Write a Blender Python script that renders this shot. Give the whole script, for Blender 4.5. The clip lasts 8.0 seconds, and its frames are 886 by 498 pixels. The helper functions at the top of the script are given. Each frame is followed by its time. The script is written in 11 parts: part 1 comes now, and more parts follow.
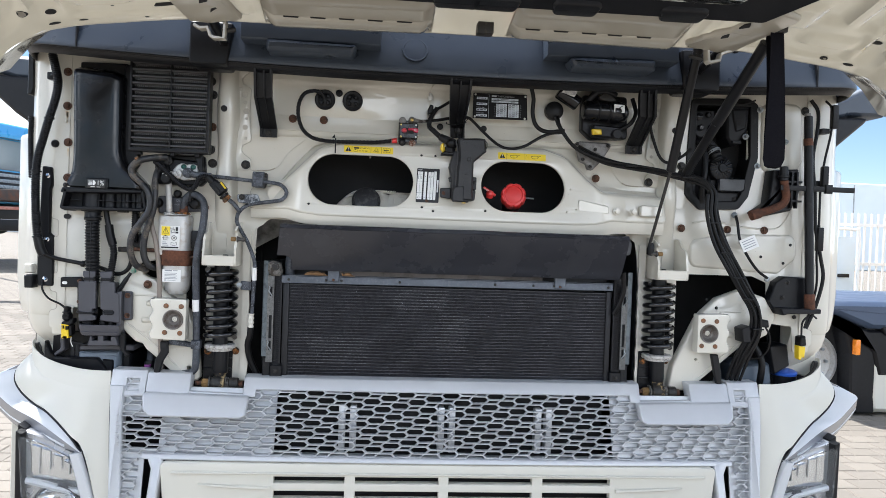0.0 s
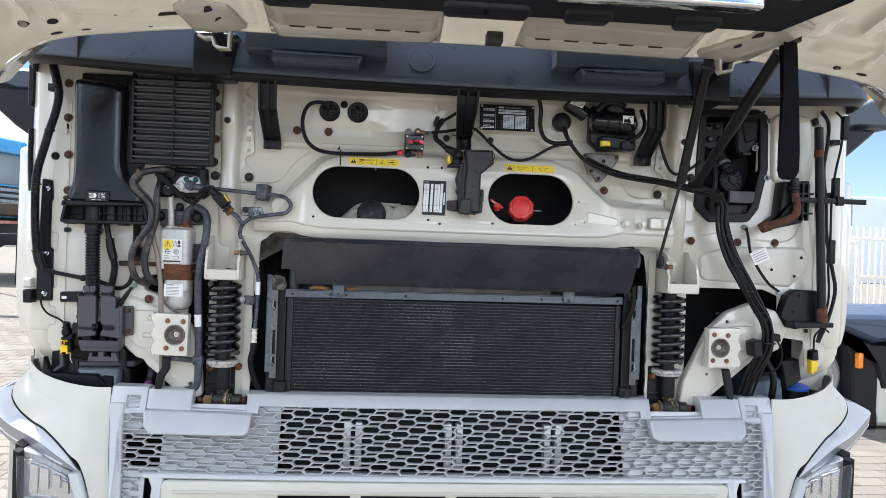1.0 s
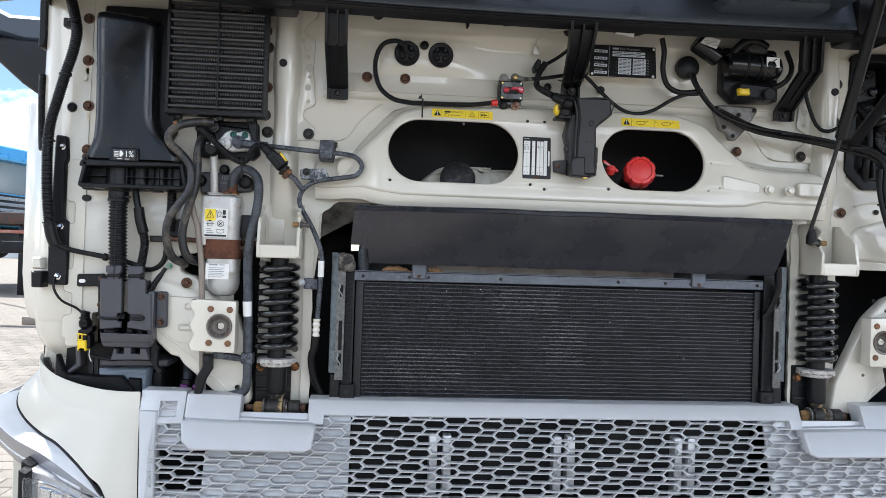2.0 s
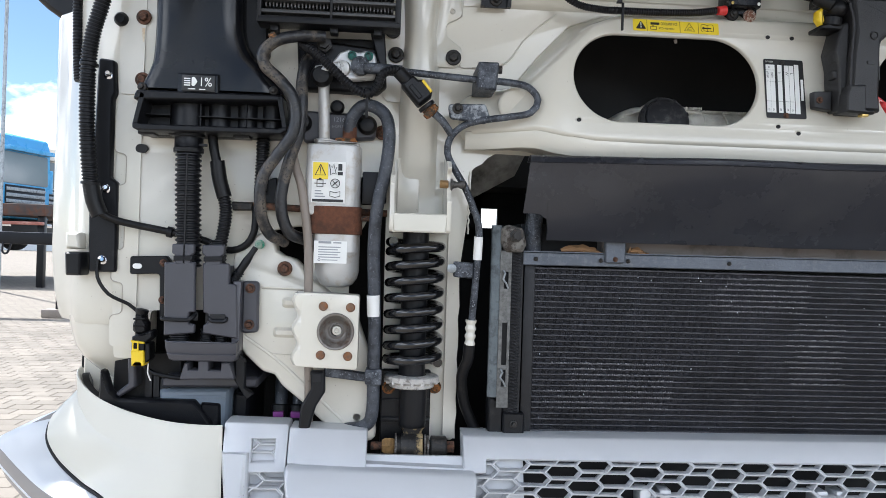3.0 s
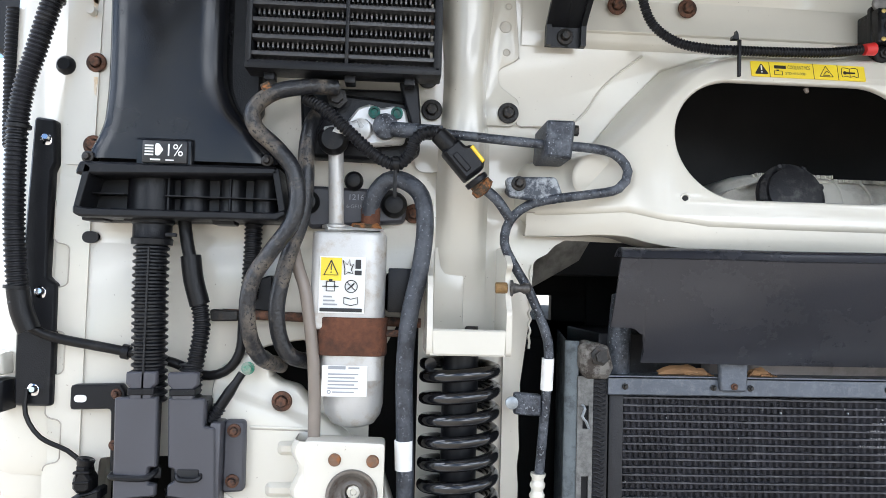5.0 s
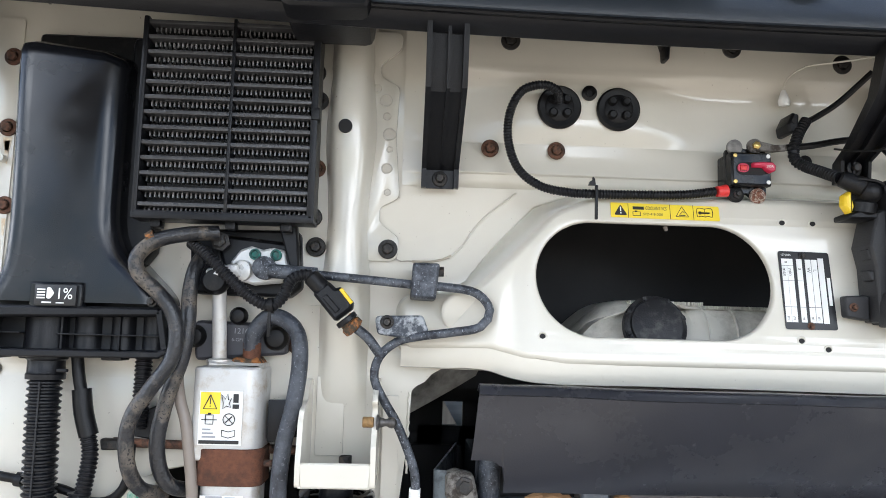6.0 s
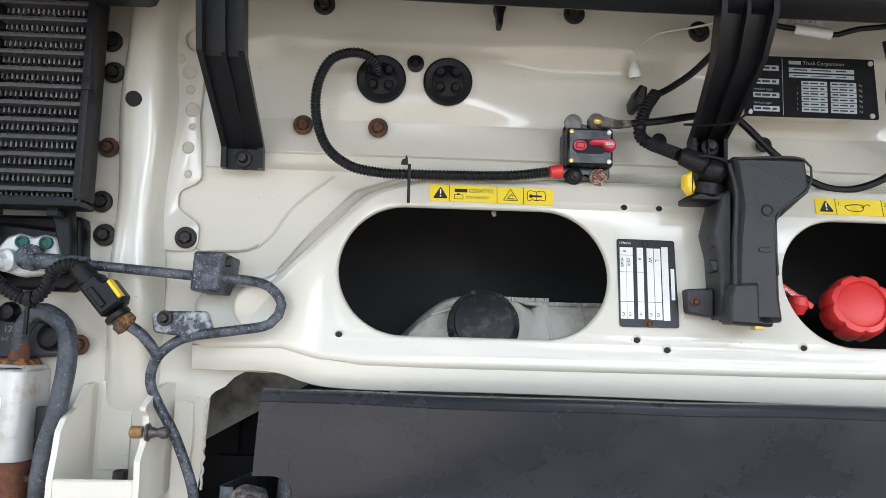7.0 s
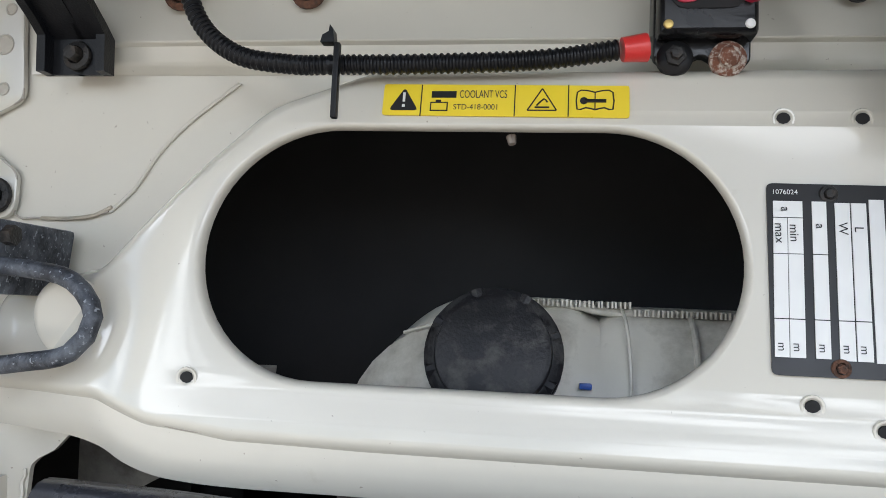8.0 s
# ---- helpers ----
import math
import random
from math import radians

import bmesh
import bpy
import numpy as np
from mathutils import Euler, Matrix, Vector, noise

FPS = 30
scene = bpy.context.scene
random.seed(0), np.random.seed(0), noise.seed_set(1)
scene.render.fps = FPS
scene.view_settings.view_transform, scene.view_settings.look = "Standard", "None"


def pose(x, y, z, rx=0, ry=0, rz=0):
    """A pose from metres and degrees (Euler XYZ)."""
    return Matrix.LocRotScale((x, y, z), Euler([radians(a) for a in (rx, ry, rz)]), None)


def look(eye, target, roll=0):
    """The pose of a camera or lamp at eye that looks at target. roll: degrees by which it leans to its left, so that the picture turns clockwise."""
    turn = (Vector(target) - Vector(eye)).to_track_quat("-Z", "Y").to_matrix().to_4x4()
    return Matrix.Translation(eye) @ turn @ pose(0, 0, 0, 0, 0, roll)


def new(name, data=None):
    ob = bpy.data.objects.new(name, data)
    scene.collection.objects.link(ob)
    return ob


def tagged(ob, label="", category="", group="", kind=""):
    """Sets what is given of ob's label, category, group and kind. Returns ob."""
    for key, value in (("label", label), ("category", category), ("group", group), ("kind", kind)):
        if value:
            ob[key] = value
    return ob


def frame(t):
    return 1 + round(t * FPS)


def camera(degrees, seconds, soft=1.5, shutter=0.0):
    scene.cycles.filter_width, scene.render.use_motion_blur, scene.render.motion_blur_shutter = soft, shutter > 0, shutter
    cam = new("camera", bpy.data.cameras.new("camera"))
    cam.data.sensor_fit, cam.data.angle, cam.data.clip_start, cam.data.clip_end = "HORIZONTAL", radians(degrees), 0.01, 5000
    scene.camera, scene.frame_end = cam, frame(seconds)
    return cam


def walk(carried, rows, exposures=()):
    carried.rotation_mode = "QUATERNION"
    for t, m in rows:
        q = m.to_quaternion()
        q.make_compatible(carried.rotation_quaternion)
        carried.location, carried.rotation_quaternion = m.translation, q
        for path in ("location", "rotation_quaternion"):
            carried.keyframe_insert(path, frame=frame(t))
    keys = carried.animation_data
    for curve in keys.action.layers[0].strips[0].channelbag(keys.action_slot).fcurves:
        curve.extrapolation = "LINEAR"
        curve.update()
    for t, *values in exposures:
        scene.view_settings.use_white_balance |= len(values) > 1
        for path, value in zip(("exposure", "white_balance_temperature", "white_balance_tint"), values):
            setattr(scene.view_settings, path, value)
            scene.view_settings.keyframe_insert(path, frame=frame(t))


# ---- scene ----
from mathutils.geometry import tessellate_polygon

cam = camera(59.5, 8.0, soft=0.6)
PATH = [
    (0, (-0.207, -2.109, 1.643), (-0.037, -0.116, 1.602), 2.1),
    (0.5, (-0.209, -2.107, 1.643), (-0.044, -0.114, 1.625), 2.1),
    (1, (-0.229, -2.071, 1.641), (-0.054, -0.079, 1.635), 2.0),
    (1.2, (-0.248, -2.033, 1.627), (-0.077, -0.04, 1.626), 2.0),
    (2.3, (-0.49, -1.48, 1.521), (-0.321, 0.513, 1.548), 1.8),
    (2.5, (-0.533, -1.368, 1.512), (-0.38, 0.626, 1.528), 1.8),
    (3, (-0.671, -1.121, 1.508), (-0.536, 0.874, 1.511), 1.8),
    (3.5, (-0.733, -0.906, 1.498), (-0.591, 1.089, 1.47), 1.9),
    (4, (-0.722, -0.726, 1.491), (-0.577, 1.269, 1.454), 1.9),
    (4.5, (-0.717, -0.699, 1.513), (-0.583, 1.296, 1.47), 1.8),
    (5, (-0.708, -0.803, 1.606), (-0.59, 1.191, 1.702), 1.6),
    (5.2, (-0.703, -0.844, 1.652), (-0.592, 1.148, 1.803), 1.5),
    (6.3, (-0.471, -0.878, 1.713), (-0.386, 1.109, 1.933), 1.6),
    (6.5, (-0.418, -0.867, 1.716), (-0.319, 1.118, 1.938), 1.4),
    (7, (-0.323, -0.778, 1.705), (-0.246, 1.206, 1.942), 1.6),
    (7.5, (-0.264, -0.566, 1.727), (-0.3, 1.422, 1.947), 1.9),
    (8, (-0.21, -0.363, 1.748), (-0.489, 1.611, 1.913), 2.4),
]
walk(cam, [(t, look(eye, target, roll)) for t, eye, target, roll in PATH],
     exposures=[(t, e, 5980, 10) for t, e in ((0, 2.06), (1.2, 2.06), (2.5, 2.07), (3.3, 2.05), (4.0, 2.20), (4.6, 2.53), (5.2, 2.60), (6.3, 2.72), (7, 2.66), (8, 2.30))])

# ---- light ----
SUN_DIR = Vector((-0.36, 0.42, 1.0)).normalized()
world = bpy.data.worlds.new("sky")
scene.world = world
world.use_nodes = True
wn = world.node_tree.nodes
sky = wn.new("ShaderNodeTexSky")
sky.sky_type = "NISHITA"
sky.sun_disc = False
sky.sun_elevation = math.asin(SUN_DIR.z)
sky.sun_rotation = math.atan2(SUN_DIR.x, SUN_DIR.y)
sky.air_density, sky.dust_density, sky.ozone_density = 1.0, 0.1, 2.2
sky.altitude = 600
wl = world.node_tree.links


def wnode(kind, **inputs):
    n = wn.new(kind)
    for k, v in inputs.items():
        n.inputs[k].default_value = v
    return n


# cumulus clouds over the whole sky
wtc = wn.new("ShaderNodeTexCoord")
wmap = wnode("ShaderNodeMapping", Scale=(1.0, 1.0, 2.2), Location=(0.0, 0.0, 0.0))
wnoise = wnode("ShaderNodeTexNoise", Scale=2.6, Detail=8.0, Roughness=0.55)
wramp = wn.new("ShaderNodeValToRGB")
wramp.color_ramp.elements[0].position, wramp.color_ramp.elements[1].position = 0.50, 0.62
wmix = wn.new("ShaderNodeMix")
wmix.data_type = "RGBA"
wl.new(wtc.outputs["Generated"], wmap.inputs["Vector"])
wl.new(wmap.outputs["Vector"], wnoise.inputs["Vector"])
wl.new(wnoise.outputs["Fac"], wramp.inputs["Fac"])
wl.new(wramp.outputs["Color"], wmix.inputs["Factor"])
wdim = wn.new("ShaderNodeVectorMath")
wdim.operation = "SCALE"
wdim.inputs["Scale"].default_value = 0.62
wl.new(sky.outputs["Color"], wdim.inputs[0])
wl.new(wdim.outputs[0], wmix.inputs["A"])
wmix.inputs["B"].default_value = (22.0, 22.2, 22.5, 1)
wl.new(wmix.outputs["Result"], wn["Background"].inputs["Color"])
wn["Background"].inputs["Strength"].default_value = 0.06

sun = new("sun", bpy.data.lights.new("sun", "SUN"))
sun.data.energy, sun.data.angle, sun.data.color = 2.7, radians(0.6), (1.0, 0.94, 0.86)
sun.matrix_world = look(SUN_DIR * 30, (0, 0, 0))

# ---- materials ----


def mat(name, color, rough=0.5, metal=0.0, vary=0.12, scale=18.0, bump=0.0, bscale=300.0, coat=0.0, dirt=None, dirt_at=0.62, dirt_scale=9.0,
        dirt_soft=0.1, spec=0.5, rvary=0.12):
    """A surface with grain at two scales, optional dirt of its own colour, and fine relief."""
    m = bpy.data.materials.new(name)
    m.use_nodes = True
    nt = m.node_tree
    b = nt.nodes["Principled BSDF"]
    b.inputs["Roughness"].default_value, b.inputs["Metallic"].default_value = rough, metal
    b.inputs["Coat Weight"].default_value = coat
    b.inputs["Coat Roughness"].default_value = 0.06
    b.inputs["Specular IOR Level"].default_value = spec
    tc = nt.nodes.new("ShaderNodeTexCoord")
    n1 = nt.nodes.new("ShaderNodeTexNoise")
    n1.inputs["Scale"].default_value, n1.inputs["Detail"].default_value = scale, 6
    n2 = nt.nodes.new("ShaderNodeTexNoise")
    n2.inputs["Scale"].default_value, n2.inputs["Detail"].default_value = scale * 0.13, 3
    nt.links.new(tc.outputs["Object"], n1.inputs["Vector"])
    nt.links.new(tc.outputs["Object"], n2.inputs["Vector"])
    add = nt.nodes.new("ShaderNodeMath")
    add.operation = "ADD"
    nt.links.new(n1.outputs["Fac"], add.inputs[0])
    nt.links.new(n2.outputs["Fac"], add.inputs[1])
    ramp = nt.nodes.new("ShaderNodeMapRange")
    ramp.inputs["From Min"].default_value, ramp.inputs["From Max"].default_value = 0.6, 1.4
    ramp.inputs["To Min"].default_value, ramp.inputs["To Max"].default_value = 1 - vary, 1 + vary
    nt.links.new(add.outputs[0], ramp.inputs["Value"])
    mul = nt.nodes.new("ShaderNodeVectorMath")
    mul.operation = "SCALE"
    mul.inputs[0].default_value = color
    nt.links.new(ramp.outputs[0], mul.inputs["Scale"])
    out = mul.outputs[0]
    if dirt:
        n3 = nt.nodes.new("ShaderNodeTexNoise")
        n3.inputs["Scale"].default_value, n3.inputs["Detail"].default_value, n3.inputs["Roughness"].default_value = dirt_scale, 9, 0.68
        nt.links.new(tc.outputs["Object"], n3.inputs["Vector"])
        r3 = nt.nodes.new("ShaderNodeMapRange")
        r3.inputs["From Min"].default_value, r3.inputs["From Max"].default_value = dirt_at - dirt_soft, dirt_at + dirt_soft
        nt.links.new(n3.outputs["Fac"], r3.inputs["Value"])
        mx = nt.nodes.new("ShaderNodeMix")
        mx.data_type = "RGBA"
        nt.links.new(r3.outputs[0], mx.inputs["Factor"])
        nt.links.new(out, mx.inputs["A"])
        mx.inputs["B"].default_value = (*dirt, 1)
        out = mx.outputs["Result"]
        rr = nt.nodes.new("ShaderNodeMapRange")
        rr.inputs["To Min"].default_value, rr.inputs["To Max"].default_value = rough, min(1, rough + 0.35)
        nt.links.new(r3.outputs[0], rr.inputs["Value"])
        nt.links.new(rr.outputs[0], b.inputs["Roughness"])
    else:
        rr = nt.nodes.new("ShaderNodeMapRange")
        rr.inputs["From Min"].default_value, rr.inputs["From Max"].default_value = 0.3, 0.7
        rr.inputs["To Min"].default_value, rr.inputs["To Max"].default_value = max(0.03, rough - rvary), min(1, rough + rvary)
        nt.links.new(n1.outputs["Fac"], rr.inputs["Value"])
        nt.links.new(rr.outputs[0], b.inputs["Roughness"])
    nt.links.new(out, b.inputs["Base Color"])
    if bump:
        nb = nt.nodes.new("ShaderNodeTexNoise")
        nb.inputs["Scale"].default_value, nb.inputs["Detail"].default_value = bscale, 3
        nt.links.new(tc.outputs["Object"], nb.inputs["Vector"])
        bp = nt.nodes.new("ShaderNodeBump")
        bp.inputs["Strength"].default_value, bp.inputs["Distance"].default_value = bump, 0.002
        nt.links.new(nb.outputs["Fac"], bp.inputs["Height"])
        nt.links.new(bp.outputs["Normal"], b.inputs["Normal"])
    return m


CREAM = mat("cream_paint", (0.635, 0.605, 0.525), 0.30, 0, 0.05, 14, 0.08, 26, coat=0.85, dirt=(0.52, 0.48, 0.40), dirt_at=0.74, dirt_scale=16, dirt_soft=0.06)


def specks(m, color, scale, at, soft=0.02):
    """Fine specks of another colour over a finished material."""
    nt = m.node_tree
    b = nt.nodes["Principled BSDF"]
    link = b.inputs["Base Color"].links[0]
    old = link.from_socket
    tc = nt.nodes.new("ShaderNodeTexCoord")
    n = nt.nodes.new("ShaderNodeTexNoise")
    n.inputs["Scale"].default_value, n.inputs["Detail"].default_value = scale, 2
    r = nt.nodes.new("ShaderNodeMapRange")
    r.inputs["From Min"].default_value, r.inputs["From Max"].default_value = at - soft, at + soft
    mx = nt.nodes.new("ShaderNodeMix")
    mx.data_type = "RGBA"
    mx.inputs["B"].default_value = (*color, 1)
    nt.links.new(tc.outputs["Object"], n.inputs["Vector"])
    nt.links.new(n.outputs["Fac"], r.inputs["Value"])
    nt.links.new(r.outputs[0], mx.inputs["Factor"])
    nt.links.new(old, mx.inputs["A"])
    nt.links.new(mx.outputs["Result"], b.inputs["Base Color"])


specks(CREAM, (0.38, 0.34, 0.28), 240, 0.765)
HOSE_SPECKS = (0.010, 0.010, 0.011)
RUSTSTAIN = mat("rust_run_on_paint", (0.60, 0.46, 0.29), 0.5, 0, 0.25, 60, dirt=(0.70, 0.64, 0.52), dirt_at=0.52, dirt_scale=90)
RINGM = mat("dirty_weld_ring", (0.50, 0.465, 0.40), 0.4, 0, 0.15, 120)
SEAMLINE = mat("grimy_seam_line", (0.40, 0.365, 0.31), 0.5, 0, 0.25, 90)
DULLSEAM = mat("brown_seam_sealer", (0.42, 0.37, 0.29), 0.6, 0, 0.3, 80)
WHITE = mat("white_paint", (0.60, 0.578, 0.505), 0.45, 0, 0.03, 6, 0.02, 60, coat=0.12, rvary=0.04)
# lid cream set darker than the cab's, carrying its dark ground reflections
HOODP = mat("shade_darkened_lid_paint", (0.40, 0.375, 0.315), 0.12, 0, 0.05, 9, 0.06, 20, coat=0.9)
SILVER = mat("silver_paint", (0.525, 0.531, 0.541), 0.40, 0.25, 0.03, 30, 0.03, 500, rvary=0.03)
PLASTIC = mat("black_plastic", (0.0085, 0.0088, 0.0105), 0.34, 0, 0.25, 40, 0.18, 700, dirt=(0.034, 0.033, 0.031), dirt_at=0.70, dirt_scale=22, spec=0.25)
DUCTP = mat("dark_grey_plastic", (0.0065, 0.007, 0.0088), 0.20, 0, 0.2, 20, 0.05, 900, spec=0.38)
COWL = mat("slate_plastic", (0.038, 0.049, 0.068), 0.36, 0, 0.12, 15, 0.15, 900)
RUBBER = mat("black_rubber", (0.0065, 0.0065, 0.0072), 0.40, 0, 0.3, 60, 0.15, 400, dirt=(0.036, 0.034, 0.031), dirt_at=0.68, dirt_scale=40, spec=0.25)
MATTSHEET = mat("black_foam_sheet", (0.024, 0.025, 0.031), 0.26, 0, 0.15, 12, 0.08, 500, dirt=(0.045, 0.045, 0.048), dirt_at=0.63, dirt_scale=5, dirt_soft=0.14)
HOSE = mat("dusty_hose", (0.016, 0.017, 0.020), 0.32, 0, 0.4, 40, 0.5, 260, dirt=(0.12, 0.10, 0.078), dirt_at=0.56, dirt_scale=26, dirt_soft=0.07)
HOSEB = mat("weathered_blue_black_hose", (0.020, 0.024, 0.033), 0.34, 0, 0.35, 90, 0.5, 250, dirt=(0.075, 0.083, 0.098), dirt_at=0.56, dirt_scale=45, dirt_soft=0.16)
PIPE = mat("oxidised_black_pipe", (0.018, 0.021, 0.029), 0.40, 0.2, 0.35, 90, 0.5, 250, dirt=(0.15, 0.165, 0.19), dirt_at=0.58, dirt_scale=70, dirt_soft=0.16)
RAILM = mat("dusty_steel_rail", (0.095, 0.108, 0.130), 0.45, 0.3, 0.25, 40, 0.2, 250, dirt=(0.17, 0.18, 0.20), dirt_at=0.60, dirt_scale=120, dirt_soft=0.1)
CHANM = mat("galvanised_channel", (0.115, 0.135, 0.148), 0.40, 0.45, 0.25, 50, 0.2, 300, dirt=(0.075, 0.085, 0.09), dirt_at=0.56, dirt_scale=70, dirt_soft=0.08)
ENDPLATE = mat("scuffed_end_plate", (0.145, 0.145, 0.14), 0.5, 0.4, 0.3, 70, 0.3, 300, dirt=(0.10, 0.10, 0.095), dirt_at=0.56, dirt_scale=150, dirt_soft=0.14)
DRAIN = mat("grey_brown_drain_hose", (0.22, 0.185, 0.155), 0.38, 0, 0.15, 40, 0.1, 200)
ALU = mat("aluminium", (0.52, 0.515, 0.50), 0.36, 0.25, 0.10, 40, 0.1, 400, dirt=(0.40, 0.34, 0.27), dirt_at=0.62, dirt_scale=45, dirt_soft=0.10)
DULLALU = mat("dull_cast_aluminium", (0.27, 0.26, 0.25), 0.55, 0.5, 0.25, 60, 0.5, 300, dirt=(0.13, 0.12, 0.11), dirt_at=0.55, dirt_scale=30)
GALV = mat("galvanised_steel", (0.34, 0.37, 0.39), 0.45, 0.6, 0.2, 60, 0.1, 300, dirt=(0.16, 0.16, 0.155), dirt_at=0.6, dirt_scale=14)
RUST = mat("rusty_steel", (0.115, 0.042, 0.020), 0.85, 0, 0.45, 160, 0.5, 500, dirt=(0.06, 0.028, 0.018), dirt_at=0.55, dirt_scale=45)
RUSTY_BOLT = mat("rusty_bolt_steel", (0.125, 0.055, 0.030), 0.8, 0, 0.4, 200, 0.5, 600, dirt=(0.035, 0.028, 0.024), dirt_at=0.52, dirt_scale=120)
ORANGE_RUST = mat("orange_rust", (0.30, 0.115, 0.03), 0.85, 0, 0.4, 150, 0.5, 500, dirt=(0.055, 0.042, 0.028), dirt_at=0.475, dirt_scale=85, dirt_soft=0.05)
BOLT = mat("black_bolt_steel", (0.018, 0.017, 0.016), 0.5, 0.2, 0.4, 150, 0.4, 500, dirt=(0.09, 0.07, 0.055), dirt_at=0.62, dirt_scale=90)
# dull black of some parts; also painted shade in holes, gaps and recesses
DARK = mat("dull_black_and_shade", (0.012, 0.012, 0.013), 0.8, 0, 0.3, 8)
FIN = mat("radiator_black", (0.012, 0.012, 0.014), 0.5, 0.3, 0.3, 90, 0.2, 500, dirt=(0.12, 0.12, 0.12), dirt_at=0.72, dirt_scale=20)
SPRING = mat("gloss_black_spring", (0.009, 0.009, 0.010), 0.15, 0, 0.2, 30, 0.05, 200, coat=0.4, rvary=0.05)
GREYBOX = mat("grey_plastic", (0.058, 0.058, 0.068), 0.40, 0, 0.08, 20, 0.05, 900)
YELLOW = mat("yellow_plastic", (0.80, 0.56, 0.02), 0.4, 0, 0.08, 40)
YLABEL = mat("yellow_label", (0.82, 0.62, 0.03), 0.35, 0, 0.03, 40)
INK = mat("black_ink", (0.012, 0.012, 0.013), 0.4, 0, 0.05, 40)
PAPER = mat("white_label", (0.78, 0.78, 0.76), 0.4, 0, 0.04, 60)
GREYINK = mat("grey_ink", (0.30, 0.31, 0.33), 0.5, 0, 0.05, 60)
RED = mat("red_plastic", (0.62, 0.035, 0.032), 0.38, 0, 0.08, 30, 0.1, 500)
DKRED = mat("crimson_lever", (0.50, 0.02, 0.06), 0.35, 0, 0.08, 40)
TANK = mat("translucent_tank_plastic", (0.66, 0.63, 0.55), 0.32, 0, 0.12, 14, 0.1, 200, dirt=(0.26, 0.23, 0.17), dirt_at=0.6, dirt_scale=9)
CAPM = mat("worn_black_cap", (0.012, 0.012, 0.014), 0.42, 0, 0.3, 50, 0.2, 500, dirt=(0.075, 0.073, 0.07), dirt_at=0.58, dirt_scale=55, spec=0.3)
PURPLE = mat("purple_clip", (0.25, 0.05, 0.26), 0.4)
BLUECAP = mat("blue_cap", (0.03, 0.10, 0.45), 0.4)
WOOD = mat("dry_leaf", (0.34, 0.19, 0.09), 0.8, 0, 0.3, 60)
GOLD = mat("brass", (0.50, 0.36, 0.12), 0.35, 0.8, 0.1, 60)
THREADM = mat("rusty_thread", (0.26, 0.155, 0.06), 0.6, 0.3, 0.4, 300, 0.6, 500)
CASTM = mat("grimy_casting", (0.165, 0.155, 0.14), 0.6, 0.3, 0.4, 90, 0.6, 350, dirt=(0.06, 0.05, 0.042), dirt_at=0.52, dirt_scale=70, dirt_soft=0.06)
# cab paint made darker and blotchy: the tunnel's shade put into the colour
INNERM = mat("shade_darkened_inner_wing", (0.42, 0.40, 0.36), 0.5, 0, 0.2, 12, dirt=(0.10, 0.095, 0.085), dirt_at=0.55, dirt_scale=9)
CHROME = mat("chrome", (0.75, 0.76, 0.78), 0.10, 1.0, 0.04, 20, rvary=0.04)
SILLENS = mat("silver_lens_strip", (0.54, 0.55, 0.56), 0.34, 0.0, 0.05, 8, coat=0.4, rvary=0.05)
WEBBING = mat("black_webbing", (0.0045, 0.0042, 0.0065), 0.75, 0, 0.2, 200, 0.3, 900, spec=0.1)
BATTERY = mat("blue_grey_box", (0.17, 0.205, 0.25), 0.4, 0, 0.08, 20)

specks(HOSE, HOSE_SPECKS, 380, 0.60, 0.03)
specks(HOSEB, (0.115, 0.125, 0.145), 330, 0.66, 0.03)
specks(PIPE, (0.24, 0.26, 0.29), 420, 0.66, 0.04)

# ---- builders ----


def finish(name, bm, material, parent=None, label="", angle=38):
    me = bpy.data.meshes.new(name)
    bm.normal_update()
    bm.to_mesh(me)
    bm.free()
    me.materials.append(material)
    for p in me.polygons:
        p.use_smooth = len(p.vertices) <= 4
    me.set_sharp_from_angle(angle=radians(angle))
    ob = new(name, me)
    if parent is not None:
        adopt(ob, parent)
    if label:
        tagged(ob, label)
    return ob


def adopt(ob, parent):
    ob.parent = parent
    if parent.type == "EMPTY":
        ob.matrix_parent_inverse = Matrix.Translation(-parent.location)


def part(name, bm, material, parent, label=""):
    return finish(name, bm, material, parent, label)


def thing(name, loc, label, category, group="", kind=""):
    ob = new(name)
    ob.location = loc
    ob.empty_display_size = 0.02
    return tagged(ob, label, category, group, kind)


def box(bm, x0, x1, y0, y1, z0, z1, bev=0.0, seg=2):
    r = bmesh.ops.create_cube(bm, size=1.0)
    vs = r["verts"]
    for v in vs:
        v.co = Vector(((x0 + x1) / 2 + v.co.x * (x1 - x0), (y0 + y1) / 2 + v.co.y * (y1 - y0), (z0 + z1) / 2 + v.co.z * (z1 - z0)))
    if bev:
        es = list({e for v in vs for e in v.link_edges})
        bmesh.ops.bevel(bm, geom=es, offset=bev, segments=seg, affect="EDGES", profile=0.6)
    return bm


